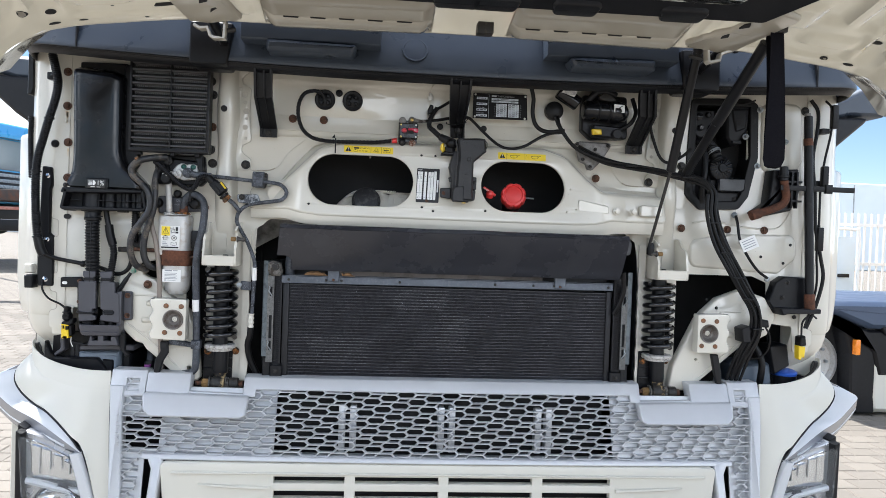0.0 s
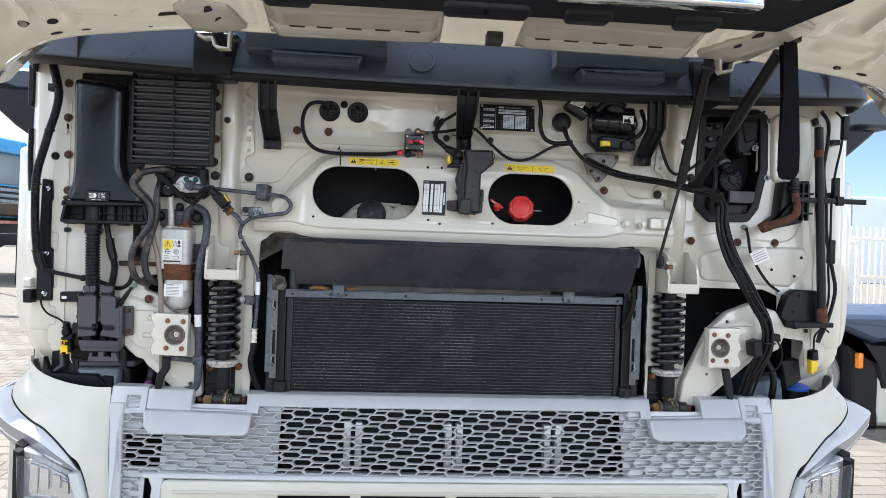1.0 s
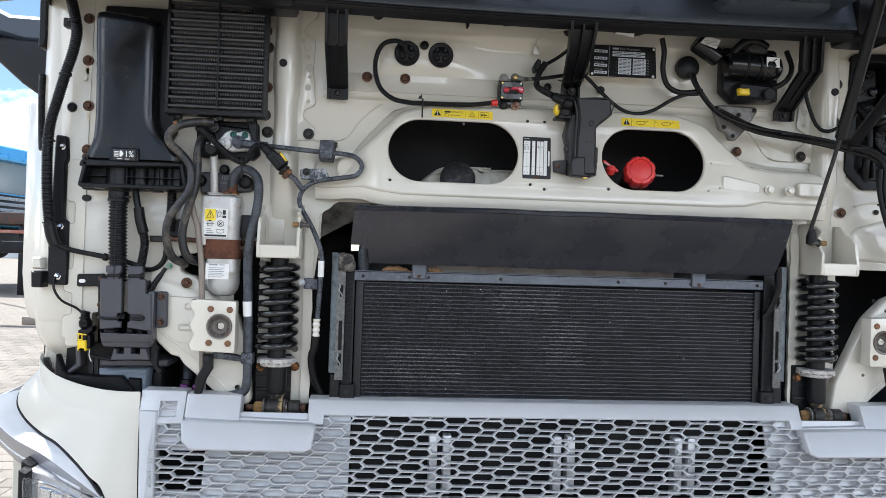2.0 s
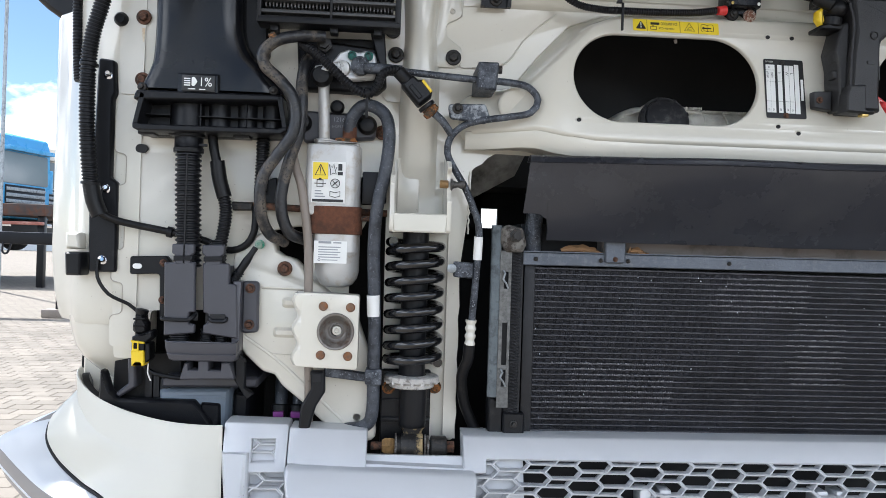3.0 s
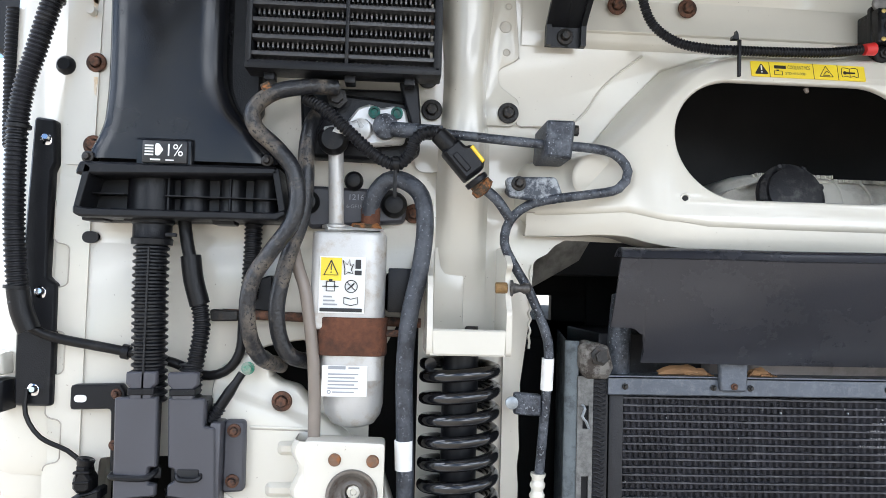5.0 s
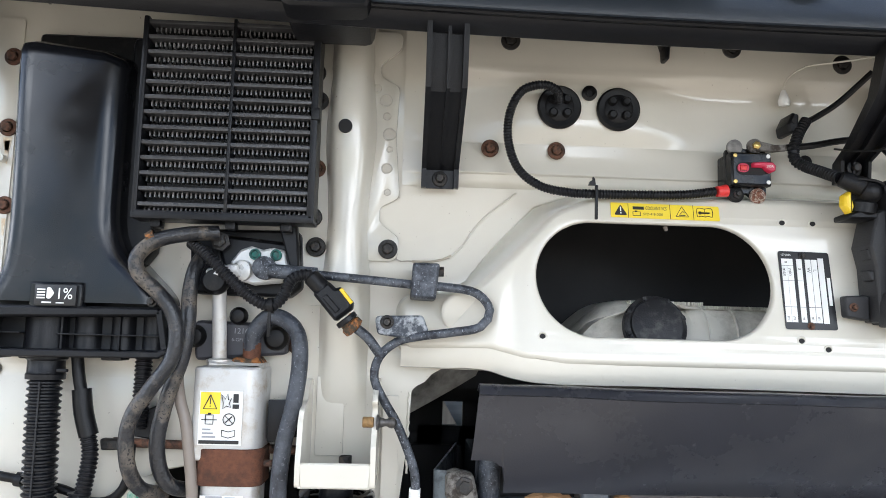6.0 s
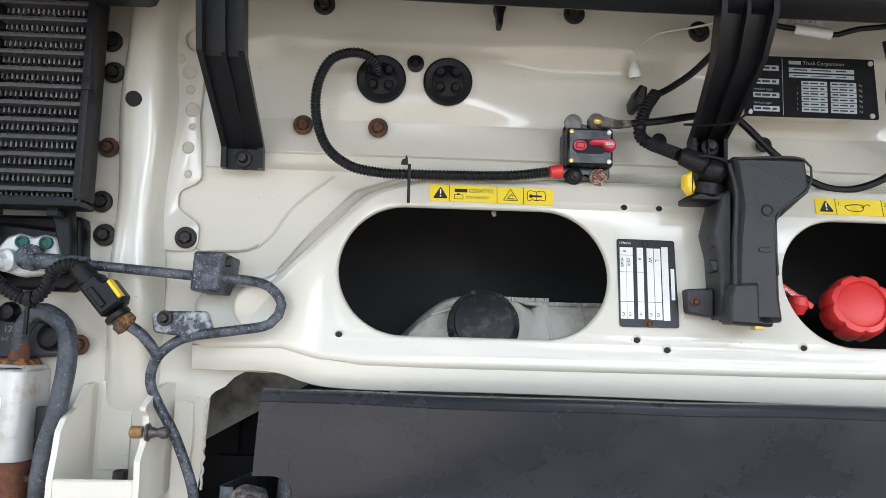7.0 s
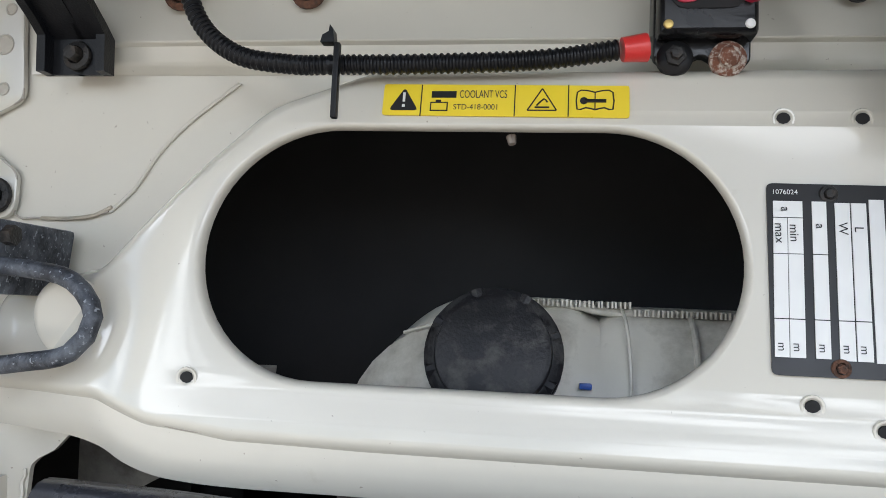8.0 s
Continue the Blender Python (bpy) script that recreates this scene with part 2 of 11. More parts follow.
def prism(bm, pts, y0, y1, bev=0.0, seg=2):
    """A polygon of (x, z) corners, pushed from y0 back to y1, its front rim softened by bev."""
    rings = [(pts, y0)]
    if bev:
        rings = [(loop_offset(pts, -bev), y0), (loop_offset(pts, -bev * 0.35), y0 + bev * 0.56), (pts, y0 + bev * 1.2)]
    rings.append((pts, y1))
    loops = [[bm.verts.new((x, y, z)) for x, z in l] for l, y in rings]
    fs = [bm.faces.new(loops[0]), bm.faces.new(list(reversed(loops[-1])))]
    for p, q in zip(loops, loops[1:]):
        for k in range(len(pts)):
            fs.append(bm.faces.new((p[k - 1], p[k], q[k], q[k - 1])))
    bmesh.ops.recalc_face_normals(bm, faces=fs)
    return bm


def column(bm, plan, z0, z1, bev=0.0, seg=2):
    """A plan outline of (x, y) corners raised from z0 to z1."""
    vs = [bm.verts.new((x, y, z0)) for x, y in plan]
    f = bm.faces.new(vs)
    r = bmesh.ops.extrude_face_region(bm, geom=[f])
    nv = [v for v in r["geom"] if isinstance(v, bmesh.types.BMVert)]
    for v in nv:
        v.co.z = z1
    bmesh.ops.recalc_face_normals(bm, faces=bm.faces[:])
    if bev:
        ring = set(vs), set(nv)
        es = [e for e in bm.edges if any(e.verts[0] in g and e.verts[1] in g for g in ring)]
        bmesh.ops.bevel(bm, geom=es, offset=bev, segments=seg, affect="EDGES", profile=0.6)
    return bm


def rounded(pts, r, n=5):
    """The corners of a polygon rounded with radius r (or a list of radii)."""
    out = []
    k = len(pts)
    for i, p in enumerate(pts):
        rr = r[i] if isinstance(r, (list, tuple)) else r
        p, a, b = Vector(p), Vector(pts[i - 1]), Vector(pts[(i + 1) % k])
        da, db = (a - p), (b - p)
        if rr <= 0:
            out.append(tuple(p))
            continue
        ang = da.angle(db)
        cut = min(rr / max(math.tan(ang / 2), 0.05), da.length * 0.49, db.length * 0.49)
        s, e = p + da.normalized() * cut, p + db.normalized() * cut
        for j in range(n + 1):
            u = j / n
            out.append(tuple(s * (1 - u) ** 2 + p * 2 * u * (1 - u) + e * u * u))
    return out


def stadium(x0, x1, z0, z1, n=14):
    r, zc = (z1 - z0) / 2, (z0 + z1) / 2
    pts = [(x1 - r + r * math.cos(a), zc + r * math.sin(a)) for a in [(-0.5 + i / n) * math.pi for i in range(n + 1)]]
    return pts + [(x0 + r + r * math.cos(a), zc + r * math.sin(a)) for a in [(0.5 + i / n) * math.pi for i in range(n + 1)]]


def disc(x, z, r, n=16):
    return [(x + r * math.cos(2 * math.pi * i / n), z + r * math.sin(2 * math.pi * i / n)) for i in range(n)]


def loop_offset(pts, d):
    """A closed outline grown by d along its corner normals."""
    area = sum(pts[i - 1][0] * p[1] - p[0] * pts[i - 1][1] for i, p in enumerate(pts))
    s = 1 if area > 0 else -1
    out = []
    for i, p in enumerate(pts):
        a, b = Vector(pts[i - 1]), Vector(pts[(i + 1) % len(pts)])
        t = (b - a).normalized()
        out.append((p[0] + s * t.y * d, p[1] - s * t.x * d))
    if d < 0:
        # where a tight corner would turn inside out, gather its points in one place
        n = len(pts)
        for _ in range(6):
            bad = [(Vector(out[i]) - Vector(out[i - 1])).dot(Vector(pts[i]) - Vector(pts[i - 1])) < 0 for i in range(n)]
            if not any(bad):
                break
            for i in range(n):
                if bad[i]:
                    m = ((out[i][0] + out[i - 1][0]) / 2, (out[i][1] + out[i - 1][1]) / 2)
                    out[i] = out[i - 1] = m
    return out


def sheet(bm, outer, holes=(), y=0.0, depth=0.004, skirt=(), rim=0.0, lean=None, cuts=()):
    """A metal sheet facing -y with holes. skirt: (distance outward, depth) rings that fold its border back; rim: how far hole edges fold in;
    lean: its depth over the plane by (x, z), followed smoothly with extra edges at the cuts."""
    loops = [outer, *holes]
    flat_points = [p for l in loops for p in l]
    verts = [bm.verts.new((p[0], y, p[1])) for p in flat_points]
    tess = [[Vector((p[0], p[1], 0)) for p in l] for l in loops]
    for a, b, c in tessellate_polygon(tess):
        try:
            bm.faces.new((verts[a], verts[b], verts[c]))
        except ValueError:
            pass
    start = 0
    for i, l in enumerate(loops):
        ring = verts[start:start + len(l)]
        start += len(l)
        rings = skirt if i == 0 and skirt else ((0.0, depth),)
        if i > 0:
            rings = ((-0.0008, 0.0003), (-0.0022, 0.0018), (-0.003, 0.0045), (-0.003, rim)) if rim else ((0.0, depth),)
        prev = ring
        for d, back in rings:
            nxt = [bm.verts.new((p[0], y + back, p[1])) for p in loop_offset(l, d)]
            for k in range(len(l)):
                bm.faces.new((prev[k - 1], prev[k], nxt[k], nxt[k - 1]))
            prev = nxt
    for x in cuts:
        bmesh.ops.bisect_plane(bm, geom=bm.verts[:] + bm.edges[:] + bm.faces[:], plane_co=(x, 0, 0), plane_no=(1, 0, 0))
    if lean:
        for v in bm.verts:
            v.co.y += lean(v.co.x, v.co.z)
    bmesh.ops.recalc_face_normals(bm, faces=bm.faces[:])
    return bm


def smooth_path(pts, step=0.006):
    P = [Vector(p) for p in pts]
    P = [P[0] * 2 - P[1]] + P + [P[-1] * 2 - P[-2]]
    out = []
    for i in range(1, len(P) - 2):
        a, b, c, d = P[i - 1:i + 3]
        n = max(2, int((c - b).length / step))
        for j in range(n):
            u = j / n
            out.append(0.5 * ((2 * b) + (c - a) * u + (2 * a - 5 * b + 4 * c - d) * u * u + (3 * b - a - 3 * c + d) * u ** 3))
    out.append(P[-2])
    return out


def tube(bm, pts, r, seg=10, step=0.008, ribs=0.0, depth=0.16, smooth=True):
    """A round hose through pts. ribs: the pitch of a corrugated conduit."""
    path = smooth_path(pts, (ribs / 4) if ribs else step) if smooth else [Vector(p) for p in pts]
    t0 = (path[1] - path[0]).normalized()
    up = t0.orthogonal().normalized()
    prev = None
    length = 0.0
    first = None
    for i, p in enumerate(path):
        t = (path[min(i + 1, len(path) - 1)] - path[max(i - 1, 0)]).normalized()
        up = (up - t * up.dot(t)).normalized()
        side = t.cross(up)
        if i:
            length += (p - path[i - 1]).length
        rr = r(length) if callable(r) else r
        if ribs:
            rr *= 1 - depth * (i % 4 in (2, 3))
        ring = [bm.verts.new(p + (up * math.cos(2 * math.pi * k / seg) + side * math.sin(2 * math.pi * k / seg)) * rr) for k in range(seg)]
        if prev:
            for k in range(seg):
                bm.faces.new((prev[k - 1], prev[k], ring[k], ring[k - 1]))
        else:
            first = ring
        prev = ring
    bm.faces.new(list(reversed(first)))
    bm.faces.new(prev)
    bmesh.ops.recalc_face_normals(bm, faces=bm.faces[:])
    return bm


def lathe(bm, profile, origin, axis=(0, -1, 0), seg=24):
    """Rings of (radius, height along axis) round an axis from origin."""
    ax = Vector(axis).normalized()
    u = ax.orthogonal().normalized()
    w = ax.cross(u)
    prev = None
    o = Vector(origin)
    faces = []
    for r, h in profile:
        if r < 1e-6:
            ring = [bm.verts.new(o + ax * h)]
        else:
            ring = [bm.verts.new(o + ax * h + (u * math.cos(2 * math.pi * k / seg) + w * math.sin(2 * math.pi * k / seg)) * r) for k in range(seg)]
        if prev:
            for k in range(seg):
                if len(prev) == 1 and len(ring) == 1:
                    continue
                if len(prev) == 1:
                    faces.append(bm.faces.new((prev[0], ring[k], ring[k - 1])))
                elif len(ring) == 1:
                    faces.append(bm.faces.new((prev[k - 1], prev[k], ring[0])))
                else:
                    faces.append(bm.faces.new((prev[k - 1], prev[k], ring[k], ring[k - 1])))
        prev = ring
    bmesh.ops.recalc_face_normals(bm, faces=faces)
    return bm


def rod(bm, a, b, r, seg=14, r2=None, bev=0.0):
    a, b = Vector(a), Vector(b)
    h = (b - a).length
    r2 = r if r2 is None else r2
    prof = [(0, 0), (r - bev, 0), (r, bev), (r2, h - bev), (r2 - bev, h), (0, h)] if bev else [(0, 0), (r, 0), (r2, h), (0, h)]
    return lathe(bm, prof, a, b - a, seg)


def stations(points, n=6):
    """Even steps along a list of stations, n to each span."""
    P = [Vector(p) for p in points]
    P = [P[0] * 2 - P[1]] + P + [P[-1] * 2 - P[-2]]
    out = []
    for i in range(1, len(P) - 2):
        a, b, c, d = P[i - 1:i + 3]
        for j in range(n):
            u = j / n
            out.append(0.5 * ((2 * b) + (c - a) * u + (2 * a - 5 * b + 4 * c - d) * u * u + (3 * b - a - 3 * c + d) * u ** 3))
    return out + [P[-2]]


def skin(bm, rows, s):
    """A surface through rows of points, mirrored to the side s."""
    vs = [[bm.verts.new((s * p.x, p.y, p.z)) for p in r] for r in rows]
    for a, b in zip(vs, vs[1:]):
        for k in range(len(a) - 1):
            bm.faces.new((a[k], b[k], b[k + 1], a[k + 1]))
    bmesh.ops.recalc_face_normals(bm, faces=bm.faces[:])
    return bm


BM = bmesh.new


def letters(body, size, x, y, z, material, parent, turn=0.0, lean=0.0, align="LEFT", squeeze=1.0):
    """Flat printed words facing -y. turn: degrees clockwise in the sheet's plane."""
    cu = bpy.data.curves.new("print", "FONT")
    cu.body, cu.size, cu.align_x = body, size, align
    tmp = bpy.data.objects.new("print", cu)
    me = bpy.data.meshes.new_from_object(tmp)
    bpy.data.objects.remove(tmp)
    me.transform(Matrix.Translation((x, y, z)) @ Matrix.Rotation(radians(90 + lean), 4, "X") @ Matrix.Rotation(radians(-turn), 4, "Z") @ Matrix.Diagonal((squeeze, 1, 1, 1)))
    me.materials.append(material)
    ob = new("lettering", me)
    adopt(ob, parent)
    return ob


def bolt_mesh(name, r, material, head=0.55, h=0.006):
    bm = BM()
    lathe(bm, [(0, 0), (r, 0), (r, 0.0015), (r * 0.93, 0.0025), (r * 0.7, 0.003), (r * 0.62, 0.0032)], (0, 0, 0), seg=20)
    lathe(bm, [(r * head, 0.0025), (r * head, h), (r * head * 0.86, h + 0.0012), (0, h + 0.0014)], (0, 0, 0), seg=6)
    me = bpy.data.meshes.new(name)
    bm.to_mesh(me)
    bm.free()
    me.materials.append(material)
    return me


M_RUSTBOLT = bolt_mesh("rust_bolt", 0.0115, RUSTY_BOLT)
M_BLACKBOLT = bolt_mesh("black_bolt", 0.0125, BOLT)
M_SMALLBOLT = bolt_mesh("small_bolt", 0.0065, BOLT)
M_SMALLRUST = bolt_mesh("small_rust_bolt", 0.0065, RUSTY_BOLT)


def bolt(me, x, y, z, parent, name="bolt", spin=0.0):
    ob = new(name, me)
    adopt(ob, parent)
    ob.location = (x, y, z)
    ob.rotation_euler = (0, spin, 0)
    return ob

# ---- ground ----


def paving_material():
    m = mat("concrete_pavers", (0.188, 0.166, 0.136), 0.85, 0, 0.16, 5, 0.5, 120, dirt=(0.13, 0.115, 0.095), dirt_at=0.6, dirt_scale=0.9, dirt_soft=0.2)
    return m


PAVER = paving_material()
JOINT = mat("paver_joints", (0.16, 0.15, 0.13), 0.95, 0, 0.2, 6)
jn = JOINT.node_tree
bk = jn.nodes.new("ShaderNodeTexBrick")
bk.inputs["Scale"].default_value, bk.inputs["Mortar Size"].default_value = 2.5, 0.02
bk.inputs["Brick Width"].default_value, bk.inputs["Row Height"].default_value = 0.6, 0.5
bk.inputs["Color1"].default_value, bk.inputs["Color2"].default_value, bk.inputs["Mortar"].default_value = (0.195, 0.172, 0.142, 1), (0.168, 0.149, 0.122, 1), (0.09, 0.08, 0.068, 1)
jc = jn.nodes.new("ShaderNodeTexCoord")
jn.links.new(jc.outputs["Object"], bk.inputs["Vector"])
jn.links.new(bk.outputs["Color"], jn.nodes["Principled BSDF"].inputs["Base Color"])
bm = BM()
bmesh.ops.create_grid(bm, x_segments=8, y_segments=8, size=1500)
ground = finish("ground", bm, JOINT)
ground.location = (0, 0, -0.006)
tagged(ground, "grey-brown concrete block paving of the truck yard", "ground", kind="structure")

# ---- truck cab ----
cab = thing("truck_cab", (0, 0.3, 0.35), "cream painted truck cab with its service lid open", "truck")
BY = 0.115  # the base sheet of the cab front


def panel_y(z):
    """Depth of the leaning raised panel with the two service openings."""
    return 0.022 + (z - 1.71) * 0.235


def end_fall(x):
    """How far the ends of the raised panel run back into the base sheet."""
    if x < 0:
        u = max(0.0, min(1.0, (-0.405 - x) / 0.165))
        return 0.062 * u * u * (3 - 2 * u)
    u = 0.5 * max(0.0, min(1.0, (x - 0.40) / 0.1))
    return 0.036 * u * u * (3 - 2 * u)


# base sheet, from the waist up
for s in (-1, 1):
    outer = [(s * 1.10, 2.13), (s * 1.10, 1.42), (s * 1.095, 1.325), (s * 1.045, 1.325), (s * 1.04, 1.40), (s * 0.90, 1.405), (s * 0.90, 1.365), (s * 0.80, 1.262),
             (s * 0.735, 1.213), (s * 0.688, 1.213), (s * 0.70, 1.33), (s * 0.735, 1.40), (s * 0.735, 1.50), (s * 0.705, 1.56), (s * 0.68, 1.565), (s * 0.678, 1.205),
             (s * 0.562, 1.205), (s * 0.562, 1.46), (s * 0.548, 1.575), (s * 0.545, 1.637), (s * 0.540, 1.642), (s * 0.529, 1.648), (s * 0.520, 1.658), (s * 0.508, 1.665), (s * 0.46, 1.664), (0, 1.662), (0, 2.13)]
    holes = []
    if s < 0:
        holes = [rounded([(-0.872, 1.53), (-0.80, 1.545), (-0.795, 1.47), (-0.862, 1.465)], 0.02), stadium(-1.075, -1.05, 1.645, 1.659, 5), rounded([(-0.345, 1.896), (-0.02, 1.896), (-0.02, 1.69), (-0.485, 1.70), (-0.48, 1.782), (-0.445, 1.825), (-0.395, 1.878)], 0.02)]
    else:
        outer = [(1.10, 2.13), (1.10, 1.42), (1.095, 1.325), (1.045, 1.325), (1.04, 1.40), (0.955, 1.41), (0.955, 1.53), (0.91, 1.548), (0.705, 1.548), (0.69, 1.565),
                 (0.678, 1.53), (0.678, 1.205), (0.562, 1.205), (0.566, 1.46), (0.556, 1.585), (0.548, 1.635), (0.512, 1.662), (0, 1.662), (0, 2.13)]
        holes = [rounded([(0.70, 2.052), (0.882, 2.056), (0.884, 1.80), (0.845, 1.745), (0.735, 1.745), (0.694, 1.80)], 0.02), stadium(0.755, 0.778, 1.607, 1.622, 5), rounded([(0.02, 1.874), (0.25, 1.874), (0.31, 1.853), (0.37, 1.79), (0.41, 1.76), (0.41, 1.70), (0.02, 1.69)], 0.02)]
    part("front_sheet", sheet(BM(), rounded(outer, 0.006, 2), holes, BY, 0.004, rim=0.012), CREAM, cab)

# gussets below the waist
GUSSET_LEFT = [(-0.905, 1.452), (-0.906, 1.500), (-0.872, 1.520), (-0.856, 1.520), (-0.851, 1.495), (-0.838, 1.4865), (-0.819, 1.4815), (-0.808, 1.469), (-0.80, 1.454), (-0.77, 1.435), (-0.725, 1.40), (-0.70, 1.33), (-0.69, 1.213), (-0.735, 1.213), (-0.797, 1.271), (-0.828, 1.296), (-0.84, 1.313), (-0.859, 1.318), (-0.884, 1.341), (-0.900, 1.364)]
GUSSET_RIGHT = [(0.80, 1.475), (0.872, 1.503), (0.934, 1.483), (0.967, 1.432), (0.946, 1.38), (0.863, 1.341), (0.715, 1.213), (0.661, 1.212), (0.672, 1.278), (0.738, 1.415)]
for s, outline in ((-1, GUSSET_LEFT), (1, GUSSET_RIGHT)):
    g = rounded(outline, 0.008, 3)
    bm = sheet(BM(), g, [disc(s * 0.715, 1.245, 0.006)] if s < 0 else [disc(0.795, 1.452, 0.005), disc(0.735, 1.30, 0.004)], 0.085, 0.01, skirt=((0.002, 0.0005), (0.004, 0.002), (0.006, 0.008), (0.006, 0.03)))
    # the upper lobe lies a little further back, past a slanting crease
    for d in (0.0, 0.003, 0.006, 0.010, 0.014):
        bmesh.ops.bisect_plane(bm, geom=bm.verts[:] + bm.edges[:] + bm.faces[:], plane_co=(s * 0.887 - s * 0.334 * d, 0, 1.471 + 0.942 * d), plane_no=(-s * 0.334, 0, 0.942))
    for v in bm.verts:
        d = max(0.0, min(1.0, ((s * 0.887 - v.co.x) * s * 0.334 + (v.co.z - 1.471) * 0.942) / 0.014))
        v.co.y += 0.009 * d * d * (3 - 2 * d)
    part("gusset", bm, CREAM, cab)
    for za, xa in ((1.420, 0.836), (1.374, 0.848)):
        part("emboss", prism(BM(), rounded([(s * xa, za + 0.009), (s * 0.80, za + 0.009), (s * 0.80, za - 0.009), (s * xa, za - 0.009)], 0.008, 6), 0.0795, 0.09, 0.006), CREAM, cab)
    part("ledge", tube(BM(), [(s * 0.866, 0.0852, 1.4425), (s * 0.858, 0.0845, 1.4428), (s * 0.80, 0.0845, 1.4412)], 0.0017, 8), CREAM, cab)
    part("ledge_seam", tube(BM(), [(s * 0.866, 0.0843, 1.4405), (s * 0.80, 0.0843, 1.4391)], 0.0005, 5), SEAMLINE, cab)
    part("press_line", tube(BM(), [(s * 0.894, 0.0846, 1.372), (s * 0.868, 0.0845, 1.355), (s * 0.846, 0.0845, 1.3415), (s * 0.80, 0.0845, 1.3415)], 0.0007, 5), RINGM, cab)
    part("fold_ridge", tube(BM(), [(s * 0.890, 0.0868, 1.366), (s * 0.843, 0.0862, 1.334), (s * 0.80, 0.0862, 1.297), (s * 0.735, 0.0868, 1.238)], 0.0030, 10), CREAM, cab)

# raised panel with the two oval service openings
upper = [(-0.555, 1.745), (-0.47, 1.757), (-0.425, 1.80), (-0.37, 1.857), (-0.315, 1.878), (0.255, 1.882), (0.315, 1.862), (0.375, 1.80), (0.42, 1.765), (0.60, 1.757)]
lower = [(0.605, 1.698), (0.45, 1.700), (0.40, 1.688), (0.34, 1.685), (-0.30, 1.685), (-0.37, 1.686), (-0.415, 1.691), (-0.455, 1.701), (-0.555, 1.698)]
rl = [0.01, 0.05, 0.03, 0.05, 0.05, 0.05, 0.05, 0.05, 0.05, 0.01, 0.01, 0.05, 0.05, 0.05, 0.05, 0.05, 0.05, 0.05, 0.01]
ovals = [stadium(-0.404, -0.1105, 1.707, 1.853, 30), stadium(0.074, 0.316, 1.707, 1.853, 30)]
pin = [disc(x, z, 0.0042, 8) for x, z in ((-0.396, 1.709), (-0.092, 1.857), (-0.053, 1.857), (-0.088, 1.7115), (-0.057, 1.702), (0.088, 1.708), (0.33, 1.778), (0.318, 1.714), (0.345, 1.722))]
sk = ((0.0015, 0.0003), (0.003, 0.001), (0.005, 0.0025), (0.0075, 0.0055), (0.009, 0.010), (0.012, 0.022), (0.018, 0.045), (0.024, 0.055), (0.03, 0.06))
raised = part("raised_panel", sheet(BM(), rounded(upper + lower, rl, 10), ovals + pin, 0.022, 0.004, sk, rim=0.008, cuts=[-0.553 + 0.008 * i for i in range(19)] + [0.40 + 0.008 * i for i in range(13)], lean=lambda x, z: min((max(z, 1.67) - 1.71) * 0.235, 0.045) + end_fall(x)), CREAM, cab)
for x, z in ((-0.396, 1.709), (-0.092, 1.857), (-0.053, 1.857), (-0.088, 1.7115), (-0.057, 1.702), (0.088, 1.708)):
    part("pierced_rim", lathe(BM(), [(0.0060, -0.0004), (0.0056, 0.0005), (0.0046, 0.0004), (0.0036, -0.0006)], (x, panel_y(z) - 0.0002, z), seg=14), CREAM, cab)
    part("screw_hole", lathe(BM(), [(0.0035, 0.0), (0.0035, 0.0012), (0, 0.0012)], (x, panel_y(z) + 0.0010, z), (0, -1, -0.235), seg=14), DARK, cab)
# rolled lip under the panel
bm = BM()
LIPX = [-0.56, -0.51, -0.48, -0.455, -0.435, -0.415, -0.395, -0.37, -0.33, -0.2, 0.0, 0.2, 0.32, 0.36, 0.40, 0.43, 0.46, 0.50, 0.56, 0.605]
LIPA = [1.694, 1.696, 1.697, 1.697, 1.693, 1.687, 1.683, 1.682, 1.681, 1.681, 1.681, 1.681, 1.681, 1.682, 1.684, 1.690, 1.695, 1.696, 1.695, 1.694]
LIPE = [1.668, 1.668, 1.669, 1.667, 1.661, 1.657, 1.655, 1.654, 1.654, 1.655, 1.655, 1.655, 1.654, 1.654, 1.656, 1.659, 1.663, 1.665, 1.665, 1.665]
lip = stations([(x, a, e) for x, a, e in zip(LIPX, LIPA, LIPE)], 5)
rows = []
for x, a, e in lip:
    y0 = panel_y(a) + end_fall(x) + 0.0042
    y1 = y0 + 0.007
    e -= 0.005 * max(0.0, min(1.0, (x + 0.3) / 0.45))
    cols = [(y0 + 0.012, a + 0.004), (y0, a + 0.001), (y0 + 0.0005, a - 0.006)] + [(y0 + (y1 - y0) * u ** 2, a - 0.006 + (e - a + 0.006) * u) for u in (0.35, 0.6, 0.8, 0.93, 1.0)]
    cols += [(y1 + 0.004, e - 0.001), (0.112, e + 0.002)]
    rows.append([Vector((x, y, z)) for y, z in cols])
part("rolled_lip", skin(BM(), rows, 1), CREAM, cab)
part("lip_seam", tube(BM(), [tuple(r[1] + Vector((0, -0.0003, -0.0012))) for r in rows[::3]], 0.0007, 6), SEAMLINE, cab)
# embossed dimples on the ends of the panel
rr, cx, cz = 0.026, -0.487, 1.735
part("emboss", lathe(BM(), [(rr, 0.0), (rr * 0.93, 0.0022), (rr * 0.8, 0.0030), (0, 0.0032)], (cx, panel_y(cz) + end_fall(cx) + 0.002, cz), (0, -1, -0.235), 32), CREAM, cab)
part("emboss", prism(BM(), rounded([(0.35, 1.752), (0.44, 1.735), (0.44, 1.712), (0.35, 1.718)], 0.008, 3), 0.024, 0.04, 0.003), CREAM, cab)
